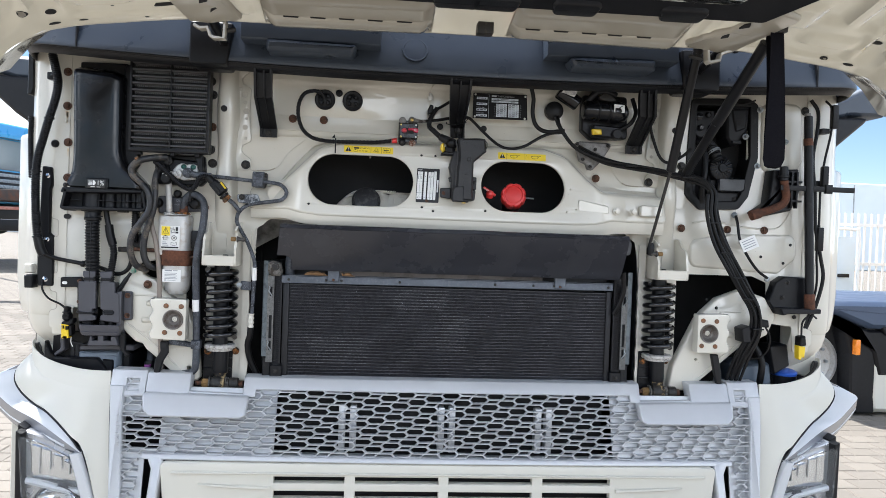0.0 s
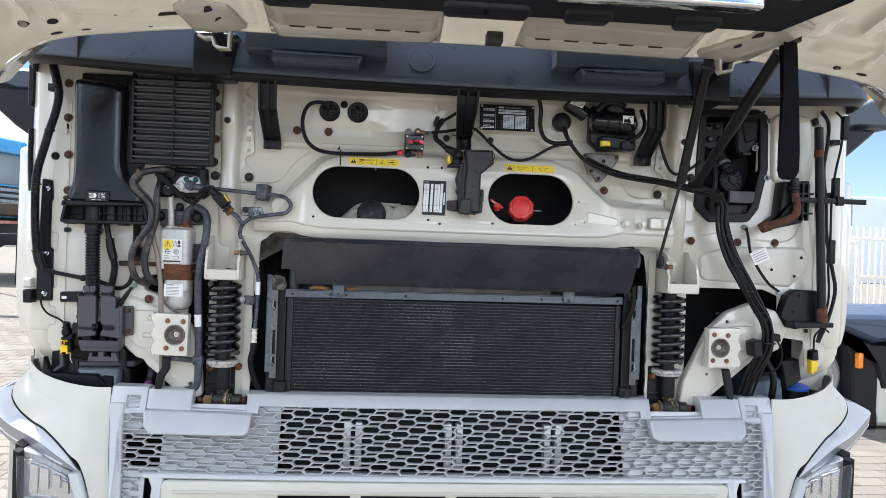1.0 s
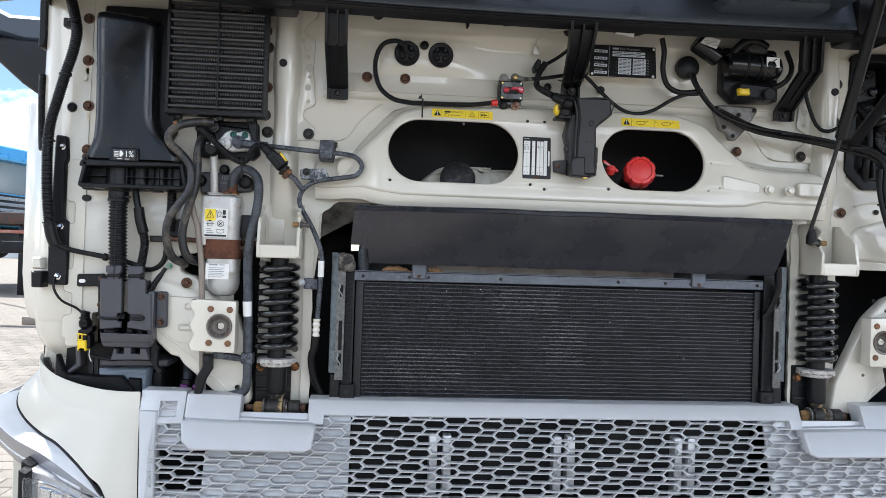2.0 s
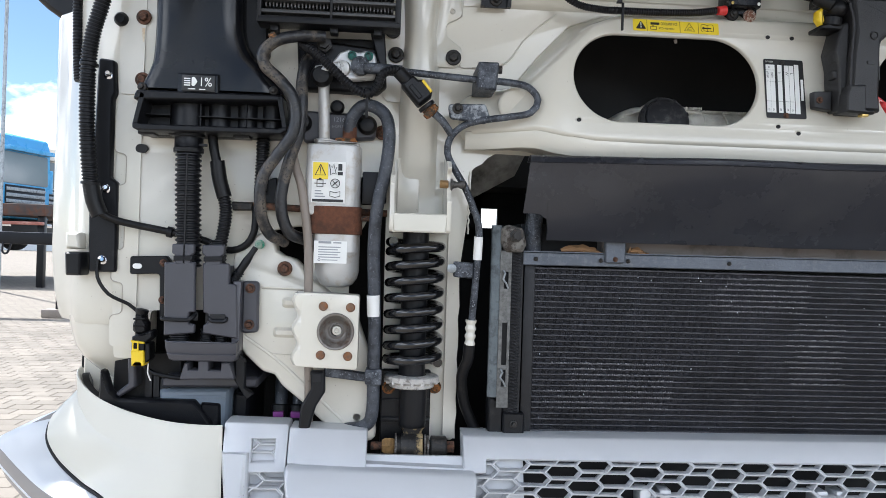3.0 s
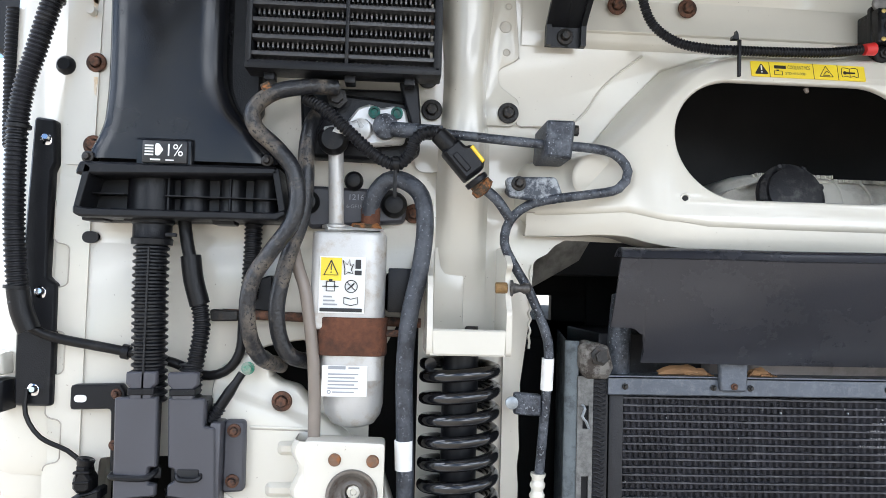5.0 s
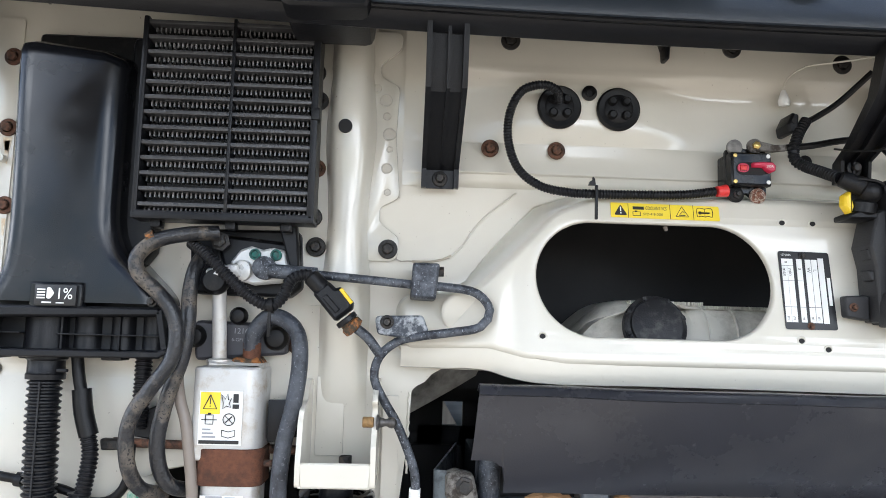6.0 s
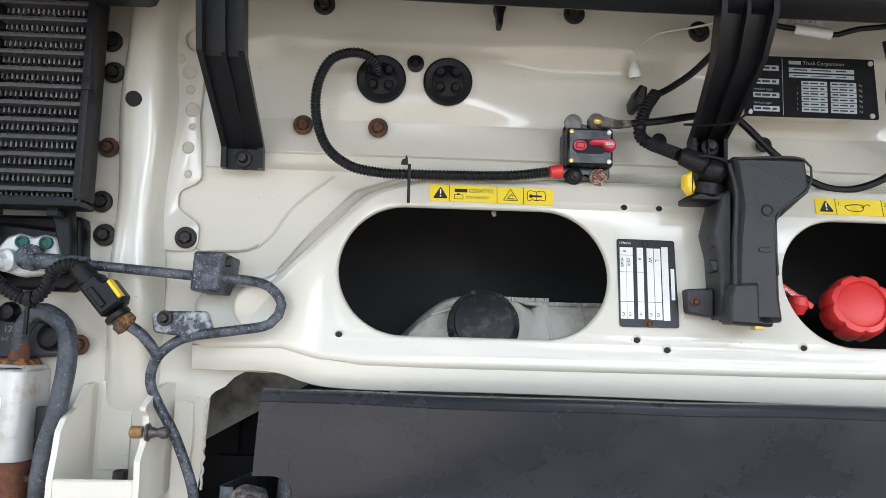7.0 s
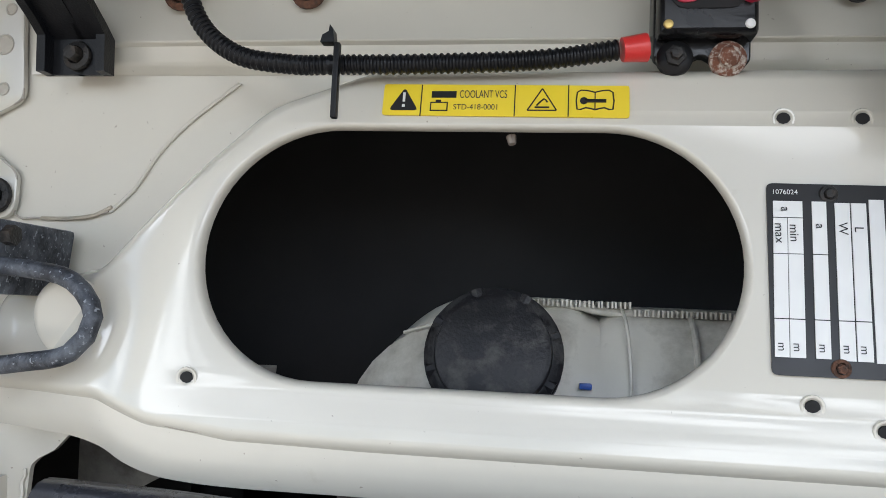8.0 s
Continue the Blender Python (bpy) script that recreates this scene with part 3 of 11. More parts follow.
part("emboss", prism(BM(), rounded([(0.53, 1.742), (0.595, 1.742), (0.595, 1.710), (0.53, 1.710)], 0.008, 3), 0.024, 0.04, 0.003), CREAM, cab)
for x in (0.462, 0.51):
    part("stud", lathe(BM(), [(0.011, 0), (0.011, 0.002), (0.007, 0.003), (0.007, 0.012), (0, 0.013)], (x, 0.028, 1.722), seg=14), CREAM, cab)

# upper fold of the cab front: a shelf line, a swelling round the grommets, and the top leaning out
bm = BM()
profile = [(0.1145, 1.899), (0.1085, 1.9035), (0.1065, 1.906), (0.1035, 1.9150), (0.1000, 1.9165), (0.0995, 1.9175), (0.1000, 1.9195), (0.1070, 1.9555), (0.1078, 1.9570), (0.1080, 1.9590), (0.1085, 1.975), (0.109, 2.0), (0.108, 2.03), (0.104, 2.042), (0.098, 2.052), (0.095, 2.07), (0.094, 2.10), (0.094, 2.14)]
xs = [-0.566 + 1.132 * i / 90 for i in range(91)]
profile = [(ya + (yb - ya) * j / 3, za + (zb - za) * j / 3) for (ya, za), (yb, zb) in zip(profile, profile[1:]) for j in range(3)] + [profile[-1]]
rows = []
for x in xs:
    row = []
    for y, z in profile:
        d = ((x + 0.33) / 0.115) ** 4 + ((z - 2.003) / 0.045) ** 4
        d2 = ((x - 0.285) / 0.05) ** 4 + ((z - 2.0) / 0.05) ** 4
        f = max(0.0, min(1.0, (0.566 - abs(x)) / 0.09))
        f = f * f * (3 - 2 * f)
        y = 0.1115 + (y - 0.1115) * f
        row.append(bm.verts.new((x, y - 0.015 * math.exp(-d) - 0.012 * math.exp(-d2), z)))
    rows.append(row)
for a, b in zip(rows, rows[1:]):
    for k in range(len(profile) - 1):
        bm.faces.new((a[k], b[k], b[k + 1], a[k + 1]))
bmesh.ops.recalc_face_normals(bm, faces=bm.faces[:])
part("upper_fold", bm, CREAM, cab)

# vertical box ribs above the spring towers
GREYSTEEL = mat("worn_grey_steel", (0.10, 0.095, 0.09), 0.35, 0.6, 0.3, 150, 0.3, 400, dirt=(0.04, 0.033, 0.028), dirt_at=0.58, dirt_scale=120)
for s in (-1, 1):
    bm = BM()
    prof = [(-0.0320, 0.1135), (-0.0290, 0.106), (-0.0255, 0.094), (-0.0225, 0.083), (-0.0185, 0.077), (-0.012, 0.0745), (0.0, 0.074), (0.011, 0.0750), (0.017, 0.079), (0.0215, 0.088), (0.0250, 0.100), (0.0285, 0.1135)]
    rows = []
    n = 60
    for i in range(n + 1):
        z = 1.56 + (2.115 - 1.56) * i / n
        fade = max(0.0, min(1.0, (1.75 - z) / 0.16))
        fade = fade * fade * (3 - 2 * fade)
        w = 1 + 0.10 * (1 - fade) * math.sin((z - 1.655) * 26) * (1 if 1.78 < z < 2.05 else 0.4)
        rows.append([bm.verts.new((s * (0.6345 + x * w), y + (0.1135 - y) * fade + 0.003 * (1 - fade) * math.sin(z * 31), z)) for x, y in prof])
    for a, b in zip(rows, rows[1:]):
        for k in range(len(prof) - 1):
            bm.faces.new((a[k], b[k], b[k + 1], a[k + 1]))
    bmesh.ops.recalc_face_normals(bm, faces=bm.faces[:])
    part("box_rib", bm, CREAM, cab)
    part("rib_hole", lathe(BM(), [(0.0088, -0.004), (0.0085, 0.0012), (0, 0.0012)], (s * 0.638, 0.0690, 1.963), (0, -1, 0), 20), DARK, cab)
    # welded flange with a scalloped edge beside the rib, marked with spot-weld rings
    fl = [(0.570, 2.101), (0.573, 2.078), (0.600, 2.056), (0.597, 2.039), (0.573, 2.028), (0.576, 1.96), (0.569, 1.881), (0.595, 1.868), (0.594, 1.848), (0.578, 1.836), (0.569, 1.830), (0.569, 1.800), (0.62, 1.80), (0.62, 2.101)]
    part("weld_flange", sheet(BM(), rounded([(s * x, z) for x, z in fl], 0.012, 4), (), BY - 0.0065, 0.004, skirt=((0.0008, 0.0006), (0.001, 0.004))), CREAM, cab)
    part("flange_seam", tube(BM(), [(s * x, BY - 0.0055, z) for x, z in rounded(fl[:12], 0.008, 5)[6:-6]], 0.0009, 6), SEAMLINE, cab)
    part("seam_bead", tube(BM(), [(s * x, BY - 0.003, z) for x, z in ((0.570, 1.829), (0.5695, 1.802), (0.555, 1.8005), (0.534, 1.800), (0.516, 1.802), (0.502, 1.806))], 0.0008, 6), SEAMLINE, cab)
    part("press_ridge", tube(BM(), [(s * x, BY - 0.0015, z) for x, z in ((0.502, 1.806), (0.486, 1.821), (0.470, 1.846), (0.451, 1.866), (0.43, 1.883), (0.417, 1.893))], 0.0013, 8), CREAM, cab)
    part("sealer_bead", tube(BM(), [(s * x, BY - 0.003, z) for x, z in ((0.55, 1.8003), (0.53, 1.8005), (0.512, 1.803), (0.500, 1.809))], 0.0014, 6), DULLSEAM, cab)
    for cx, cz, cr in ((0.602, 2.025, 0.0060), (0.590, 2.009, 0.0085), (0.588, 1.988, 0.0055), (0.584, 1.964, 0.0088), (0.583, 1.944, 0.0045), (0.586, 1.919, 0.0075), (0.584, 1.888, 0.0048)):
        part("weld_ring", lathe(BM(), [(cr, 0.0), (cr - 0.0004, 0.0007), (cr - 0.0012, 0.0007), (cr - 0.0018, 0.0), (0, 0.0002)], (s * cx, BY - 0.0066, cz), seg=20), RINGM, cab)
    fl = rounded([(s * 0.70, 2.05), (s * 0.655, 2.05), (s * 0.655, 1.74), (s * 0.69, 1.74), (s * 0.70, 1.83), (s * 0.69, 1.87), (s * 0.70, 1.9)], 0.015, 4)
    part("weld_flange", sheet(BM(), fl, (), BY - 0.006, 0.004), CREAM, cab)
    # spring pocket: a front plate between two curved cheeks
    part("pocket_front", prism(BM(), rounded([(s * 0.668, 1.533), (s * 0.590, 1.533), (s * 0.588, 1.561), (s * 0.670, 1.561)], 0.004, 3), 0.016, 0.020, 0.002), CREAM, cab)
    for xa, xb, cheek in ((0.674, 0.668, [(0.016, 1.533), (0.016, 1.561), (0.022, 1.583), (0.026, 1.605), (0.036, 1.617), (0.062, 1.626), (0.085, 1.648), (0.115, 1.650), (0.115, 1.533)]),
                          (0.590, 0.584, [(0.016, 1.533), (0.016, 1.561), (0.014, 1.580), (0.026, 1.594), (0.032, 1.612), (0.032, 1.622), (0.016, 1.630), (0.05, 1.646), (0.085, 1.652), (0.115, 1.652), (0.115, 1.533)])):
        cheek = rounded(cheek, 0.008, 4)
        bm = BM()
        va = [[bm.verts.new((s * x, y, z)) for y, z in cheek] for x in (xa, xb)]
        bm.faces.new(va[0])
        bm.faces.new(list(reversed(va[1])))
        for k in range(len(cheek)):
            bm.faces.new((va[0][k - 1], va[0][k], va[1][k], va[1][k - 1]))
        bmesh.ops.recalc_face_normals(bm, faces=bm.faces[:])
        part("pocket_cheek", bm, CREAM, cab)
    part("pocket_floor", box(BM(), s * 0.63 - 0.04, s * 0.63 + 0.04, 0.018, 0.112, 1.533, 1.538), CREAM, cab)
    part("pocket_rib", box(BM(), s * 0.646 - 0.0175, s * 0.646 + 0.0175, 0.110, 0.1145, 1.555, 1.652, 0.002), CREAM, cab)
    part("damper_tip", rod(BM(), (s * 0.622, 0.07, 1.535), (s * 0.622, 0.07, 1.562), 0.0075, 12, bev=0.002), BOLT, cab)
    part("brass_stud", rod(BM(), (s * 0.601, 0.03, 1.606), (s * 0.588, 0.03, 1.606), 0.0062, 10, bev=0.001), THREADM, cab, "rusty threaded stud end")
    # ball stud on the pocket
    bm = BM()
    lathe(bm, [(0, 0), (0.0088, 0), (0.0092, 0.0025), (0.0062, 0.004), (0.0050, 0.008), (0.0042, 0.010), (0.0042, 0.012), (0.0058, 0.0145), (0.0064, 0.0175), (0.0056, 0.0210), (0.003, 0.0230), (0, 0.0235)], (s * 0.585, 0.03, 1.606), (-s, 0, 0), 18)
    part("ball_stud", bm, GREYSTEEL, cab)
    # strip of the pillar beside the radiator, with its ragged welded edge
    bm = BM()
    edge = [(s * (0.560 + 0.0012 * math.sin(i * 2.3)), 1.21 + 0.42 * i / 20) for i in range(21)]
    back = [(s * 0.580, 1.63), (s * 0.580, 1.21)]
    prism(bm, edge + back, BY - 0.010, BY, 0)
    part("welded_edge", bm, CREAM, cab)
    if s < 0:
        part("weld_bead", tube(BM(), [(s * (0.5485 + 0.0008 * math.sin(i * 1.9) + 0.0007 * math.sin(i * 4.7)), BY - 0.0015, 1.535 + 0.1 * i / 26) for i in range(27)], 0.0016, 7), CREAM, cab)

# outer door-pillar sheets, ending in a flanged door edge
for s in (-1, 1):
    bm = BM()
    rows = []
    plan = [(1.095, 0.118), (1.12, 0.120), (1.15, 0.127), (1.168, 0.140), (1.180, 0.158), (1.196, 0.176), (1.212, 0.192), (1.224, 0.200), (1.231, 0.206), (1.233, 0.216), (1.222, 0.26), (1.214, 0.5), (1.214, 2.2)]
    for z, k, j in ((1.375, 0.75, 0.01), (1.385, 0.80, 0.004), (1.42, 0.9, 0.0), (1.48, 1.0, 0.0), (1.6, 1.0, 0.0), (1.87, 1.0, 0.0), (1.878, 0.93, 0.0), (1.885, 0.62, 0.0), (1.93, 0.45, 0.0), (2.12, 0.40, 0.0), (2.2, 0.4, 0.0)):
        rows.append([Vector((x if x < 1.17 else 1.17 + (x - 1.17) * k, y + j, z)) for x, y in plan])
    part("pillar", skin(BM(), rows, s), CREAM, cab)
    # flange with a stepped weld edge
    edge = [(s * 1.062, 1.335)]
    for i in range(7):
        z = 1.345 + i * 0.05
        edge += [(s * (1.084 if i % 2 else 1.102), z), (s * (1.084 if i % 2 else 1.102), z + 0.046)]
    edge += [(s * 1.098, 1.72), (s * 1.062, 1.72)]
    part("weld_flange", sheet(BM(), rounded(edge, 0.008, 3), (), BY - 0.0035, 0.003), CREAM, cab)
    part("flange_seam", tube(BM(), [(x - s * 0.0004, BY - 0.0036, z) for x, z in rounded(edge[1:-1], 0.008, 4)[5:-5]], 0.0008, 6), SEAMLINE, cab)
    part("upper_flange", sheet(BM(), rounded([(s * 1.098, 1.735), (s * 1.062, 1.735), (s * 1.058, 2.1), (s * 1.10, 2.1)], 0.006, 2), (), BY - 0.003, 0.003), CREAM, cab)
    # the pillar's foot sweeps in and forward to the bumper
    rows = []
    for z, dx, dy in ((1.385, 0.0, 0.002), (1.36, -0.003, 0.004), (1.335, -0.008, 0.010), (1.315, -0.016, 0.022), (1.295, -0.03, 0.04), (1.27, -0.05, 0.07), (1.25, -0.07, 0.09)):
        rows.append([Vector((x + dx, y + dy, z)) for x, y in ((1.06, 0.15), (1.085, 0.132), (1.12, 0.128), (1.15, 0.135), (1.172, 0.150), (1.19, 0.178), (1.195, 0.22), (1.196, 0.5))])
    part("pillar_foot", skin(BM(), rows, s), CREAM, cab)

# shaded inner panels of the bumper corners
for s in (-1, 1):
    part("corner_panel", prism(BM(), rounded([(s * 1.175, 1.40), (s * 1.06, 1.40), (s * 1.06, 1.27), (s * 1.085, 1.245), (s * 1.15, 1.235), (s * 1.175, 1.26)], 0.01, 3), 0.205, 0.215, 0.004), CREAM, cab)
    # added black box as the shade behind each corner
    part("corner_shade_box", box(BM(), s * 1.11 - 0.08, s * 1.11 + 0.08, 0.24, 0.25, 0.7, 1.42), DARK, cab)

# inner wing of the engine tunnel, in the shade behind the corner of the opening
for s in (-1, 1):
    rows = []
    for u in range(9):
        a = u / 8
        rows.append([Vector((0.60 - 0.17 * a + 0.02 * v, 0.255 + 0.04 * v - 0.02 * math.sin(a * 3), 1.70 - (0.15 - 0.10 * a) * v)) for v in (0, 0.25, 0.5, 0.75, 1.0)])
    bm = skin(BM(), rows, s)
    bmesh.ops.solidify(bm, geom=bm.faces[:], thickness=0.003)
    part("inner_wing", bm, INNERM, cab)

# space behind the cab front closed by black boxes painted as its shade
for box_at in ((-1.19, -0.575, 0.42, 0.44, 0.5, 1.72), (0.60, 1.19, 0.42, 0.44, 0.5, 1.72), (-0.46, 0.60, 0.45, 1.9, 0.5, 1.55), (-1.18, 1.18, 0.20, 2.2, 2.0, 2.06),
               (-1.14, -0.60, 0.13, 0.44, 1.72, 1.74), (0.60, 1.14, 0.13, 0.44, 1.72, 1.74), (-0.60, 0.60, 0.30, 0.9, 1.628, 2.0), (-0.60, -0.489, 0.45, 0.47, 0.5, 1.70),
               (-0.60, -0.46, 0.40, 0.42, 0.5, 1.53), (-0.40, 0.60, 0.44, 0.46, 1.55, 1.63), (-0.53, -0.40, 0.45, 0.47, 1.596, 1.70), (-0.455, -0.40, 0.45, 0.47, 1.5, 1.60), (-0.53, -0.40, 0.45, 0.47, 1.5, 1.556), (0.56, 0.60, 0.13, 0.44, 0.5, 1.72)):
    part("bay_shade_box", box(BM(), *box_at), DARK, cab, "black box standing in for the engine bay's shade")
# bodywork above: windscreen, roof and sides close the cab off behind the lid
part("scuttle", box(BM(), -1.16, 1.16, 0.25, 2.2, 2.10, 2.3), WHITE, cab)
part("cab_body", box(BM(), -1.12, 1.12, 0.5, 2.2, 2.3, 3.4, 0.05), WHITE, cab)
part("windscreen", prism(BM(), [(-1.05, 2.32), (1.05, 2.32), (0.98, 3.1), (-0.98, 3.1)], 0.47, 0.49), DUCTP, cab, "dark glass windscreen")

# ---- cowl under the windscreen ----
cowl = thing("windscreen_cowl", (0, 0.0, 2.04), "slate grey plastic cowl moulding under the windscreen", "cowl")
plan = [(-1.17, 0.17), (-1.155, 0.05), (-1.11, -0.035), (-1.0, -0.058), (-0.6, -0.072), (0.0, -0.078), (0.6, -0.072), (1.0, -0.058), (1.11, -0.035), (1.155, 0.05), (1.17, 0.17)]
plan = [tuple(v) for v in smooth_path([(x, y, 0) for x, y in plan], 0.03)]


def cowl_z(x):
    return 2.041 + 0.035 * (abs(x) / 1.1) ** 2.2


bm = BM()
prof = [(0.06, 0.05), (0.03, 0.024), (0.006, 0.0155), (0.0015, 0.0165), (0.0005, 0.0190), (0.003, 0.035), (0.009, 0.06), (0.018, 0.10), (0.029, 0.15), (0.042, 0.19), (0.07, 0.22), (0.14, 0.235), (0.28, 0.24)]
rows = []
for x, y, _ in plan:
    k = 1 - 0.25 * (abs(x) / 1.17) ** 2
    rows.append([bm.verts.new((x * (1 - 0.25 * d * (abs(x) > 1.1)), y + d, cowl_z(x) + h * k)) for d, h in prof])
for a, b in zip(rows, rows[1:]):
    for k in range(len(prof) - 1):
        bm.faces.new((a[k], b[k], b[k + 1], a[k + 1]))
bmesh.ops.recalc_face_normals(bm, faces=bm.faces[:])
part("moulding", bm, COWL, cowl)
bm = BM()
rows = []
for x, y, _ in plan:
    rows.append([bm.verts.new((x * 0.998, y + d, cowl_z(x) + h)) for d, h in ((0.006, 0.020), (0.0045, 0.0125), (0.006, 0.0105), (0.012, 0.0105), (0.014, 0.0075), (0.022, 0.002), (0.034, -0.003), (0.040, -0.001), (0.043, 0.008), (0.050, 0.04))])
for a, b in zip(rows, rows[1:]):
    for k in range(9):
        bm.faces.new((a[k], b[k], b[k + 1], a[k + 1]))
bmesh.ops.recalc_face_normals(bm, faces=bm.faces[:])
part("seal", bm, PLASTIC, cowl, "black rubber edge seal")
for s in (-1, 1):
    # seam, step and grab recess of the moulding
    part("seam", box(BM(), s * 0.985 - 0.0014, s * 0.985 + 0.0014, -0.0615, 0.02, 2.082, 2.16), DARK, cowl)
    bm = BM()
    prism(bm, [(s * 0.565, 2.112), (s * 0.215, 2.112), (s * 0.215, 2.19), (s * 0.565, 2.20)], -0.125, 0.05, 0.004)
    part("step_pad", bm, COWL, cowl)
    bm = BM()
    prism(bm, rounded([(s * 0.50, 2.083), (s * 0.285, 2.083), (s * 0.27, 2.108), (s * 0.50, 2.112)], 0.008, 3), -0.142, -0.05, 0.010, 4)
    part("grab_step", bm, COWL, cowl)
lathe_bm = lathe(BM(), [(0.034, 0.0), (0.034, 0.004), (0.03, 0.004), (0.026, -0.012), (0, -0.014)], (-0.125, -0.064, 2.12), (0, -1, 0.35), 24)
part("washer_recess", lathe_bm, COWL, cowl)
lathe_bm = lathe(BM(), [(0.036, 0.0), (0.036, 0.004), (0.03, 0.004), (0.026, -0.012), (0, -0.014)], (0.775, -0.052, 2.12), (0, -1, 0.35), 24)
part("washer_recess", lathe_bm, COWL, cowl)
part("hinge_well", prism(BM(), rounded([(-0.70, 2.052), (-0.605, 2.052), (-0.59, 2.16), (-0.70, 2.16)], 0.01, 2), -0.082, 0.03, 0.004), PLASTIC, cowl)
part("hinge_well", prism(BM(), rounded([(0.70, 2.052), (0.60, 2.052), (0.59, 2.16), (0.70, 2.16)], 0.01, 2), -0.078, 0.03, 0.004), PLASTIC, cowl)

# black support brackets between cowl and cab front


def support_bracket(x, lean, label):
    b = thing("support_bracket", (x, 0.08, 1.9), label, "bracket", "cowl brackets")
    half = 0.0205
    path = [(x, -0.036, 2.06), (x, -0.034, 2.035), (x + lean * 0.12, -0.020, 1.982), (x + lean * 0.2, 0.082, 1.922), (x + lean * 0.2, 0.092, 1.915), (x + lean * 0.2, 0.094, 1.892)]
    for sx, w, dy in ((0, half, 0.0), (-half, 0.003, -0.016), (half, 0.003, -0.016), (0.002, 0.002, -0.012)):
        bm = BM()
        rows = []
        for px, py, pz in path:
            k = 0.0 if pz < 1.93 and sx == 0.002 else 0.55 if pz < 1.93 else 1.0
            rows.append([bm.verts.new((px + sx + a, py + c, pz)) for a, c in ((-w, 0.0), (w, 0.0), (w, dy * k - 0.003), (-w, dy * k - 0.003))])
        for a, c in zip(rows, rows[1:]):
            for k in range(4):
                bm.faces.new((a[k - 1], a[k], c[k], c[k - 1]))
        bm.faces.new(rows[0])
        bm.faces.new(list(reversed(rows[-1])))
        bmesh.ops.recalc_face_normals(bm, faces=bm.faces[:])
        part("arm" if dy == 0.0 else "rib", bm, PLASTIC, b)
    bolt(M_SMALLBOLT, x + lean * 0.2, 0.091, 1.904, b).scale = (1.5, 1.5, 1.5)
    return b


support_bracket(-0.518, 0.0, "black plastic ribbed bracket bolted under the cowl")
support_bracket(0.513, 0.05, "black plastic ribbed bracket beside the pump")
b = thing("support_bracket", (0.01, 0.08, 1.92), "black plastic ribbed bracket above the connector cover", "bracket", "cowl brackets")
for sx, w, dy in ((0, 0.026, 0.0), (-0.026, 0.003, -0.018), (0.026, 0.003, -0.018), (0.0, 0.002, -0.014)):
    bm = BM()
    rows = []
    for px, py, pz, k in ((0.0, -0.046, 2.06, 1.0), (0.0, -0.044, 2.035, 1.0), (0.0, -0.022, 1.995, 0.9), (0.002, 0.04, 1.953, 0.74), (0.006, 0.078, 1.939, 0.68), (0.008, 0.084, 1.913, 0.68)):
        rows.append([bm.verts.new((px + (sx + a) * k, py + c, pz)) for a, c in ((-w, 0.0), (w, 0.0), (w, dy - 0.003), (-w, dy - 0.003))])
    for a, c in zip(rows, rows[1:]):
        for k in range(4):
            bm.faces.new((a[k - 1], a[k], c[k], c[k - 1]))
    bm.faces.new(rows[0])
    bm.faces.new(list(reversed(rows[-1])))
    bmesh.ops.recalc_face_normals(bm, faces=bm.faces[:])
    part("arm" if dy == 0.0 else "rib", bm, PLASTIC, b)
bolt(M_SMALLBOLT, 0.010, 0.072, 1.933, b).scale = (1.6, 1.6, 1.6)

# ---- open service lid overhead ----
lid = thing("service_lid", (0, -0.2, 2.1), "cream painted front service lid swung open overhead", "lid")


LID_FALL = [(0.60, 0.0), (0.65, 0.001), (0.74, 0.010), (0.80, 0.018), (0.87, 0.026), (0.93, 0.037), (0.97, 0.049), (1.0, 0.066), (1.035, 0.09), (1.06, 0.118), (1.10, 0.17), (1.18, 0.28)]


def ramp(a, b, v):
    k = min(1.0, max(0.0, (v - a) / (b - a)))
    return k * k * (3 - 2 * k)


def lid_fall(x):
    x = abs(x)
    for (a, p), (b, q) in zip(LID_FALL, LID_FALL[1:]):
        if a <= x <= b:
            return p + (q - p) * (x - a) / (b - a)
    return 0.0


def lid_z(x, y):
    return 2.110 + (-0.30 - y) * 0.20 + max(0.0, -0.60 - y) * 0.9 - lid_fall(x) * max(0.0, 1 - max(0.0, -0.30 - y) * 0.8)


def lid_press(x, y):
    # pressings of the inner sheet: edge band, channels, bowls and pads; positive hangs lower
    a = abs(x)
    h = -0.007 * ramp(0.325, 0.340, -y) * ramp(0.60, 0.66, a) * (1 - ramp(0.86, 0.90, a))
    h -= 0.016 * ramp(0.895, 0.907, a) * (1 - ramp(0.948, 0.962, a)) * ramp(0.325, 0.40, -y)
    h -= 0.018 * (1 - ramp(0.045, 0.075, math.hypot(a - 1.03, (y + 0.43) * 0.8)))
    h += 0.008 * ramp(0.745, 0.756, a) * (1 - ramp(0.862, 0.873, a)) * ramp(0.372, 0.382, -y) * (1 - ramp(0.415, 0.425, -y))
    h -= 0.014 * ramp(0.742, 0.752, a) * (1 - ramp(0.795, 0.81, a)) * ramp(0.455, 0.475, -y)
    h -= 0.012 * ramp(0.83, 0.85, a) * ramp(0.455, 0.475, -y)
    h += 0.010 * ramp(0.66, 0.675, a) * (1 - ramp(0.722, 0.735, a)) * ramp(0.43, 0.442, -y) * (1 - ramp(0.52, 0.535, -y))
    h += 0.006 * ramp(0.50, 0.512, a) * (1 - ramp(0.53, 0.542, a)) * ramp(0.335, 0.35, -y)
    return h


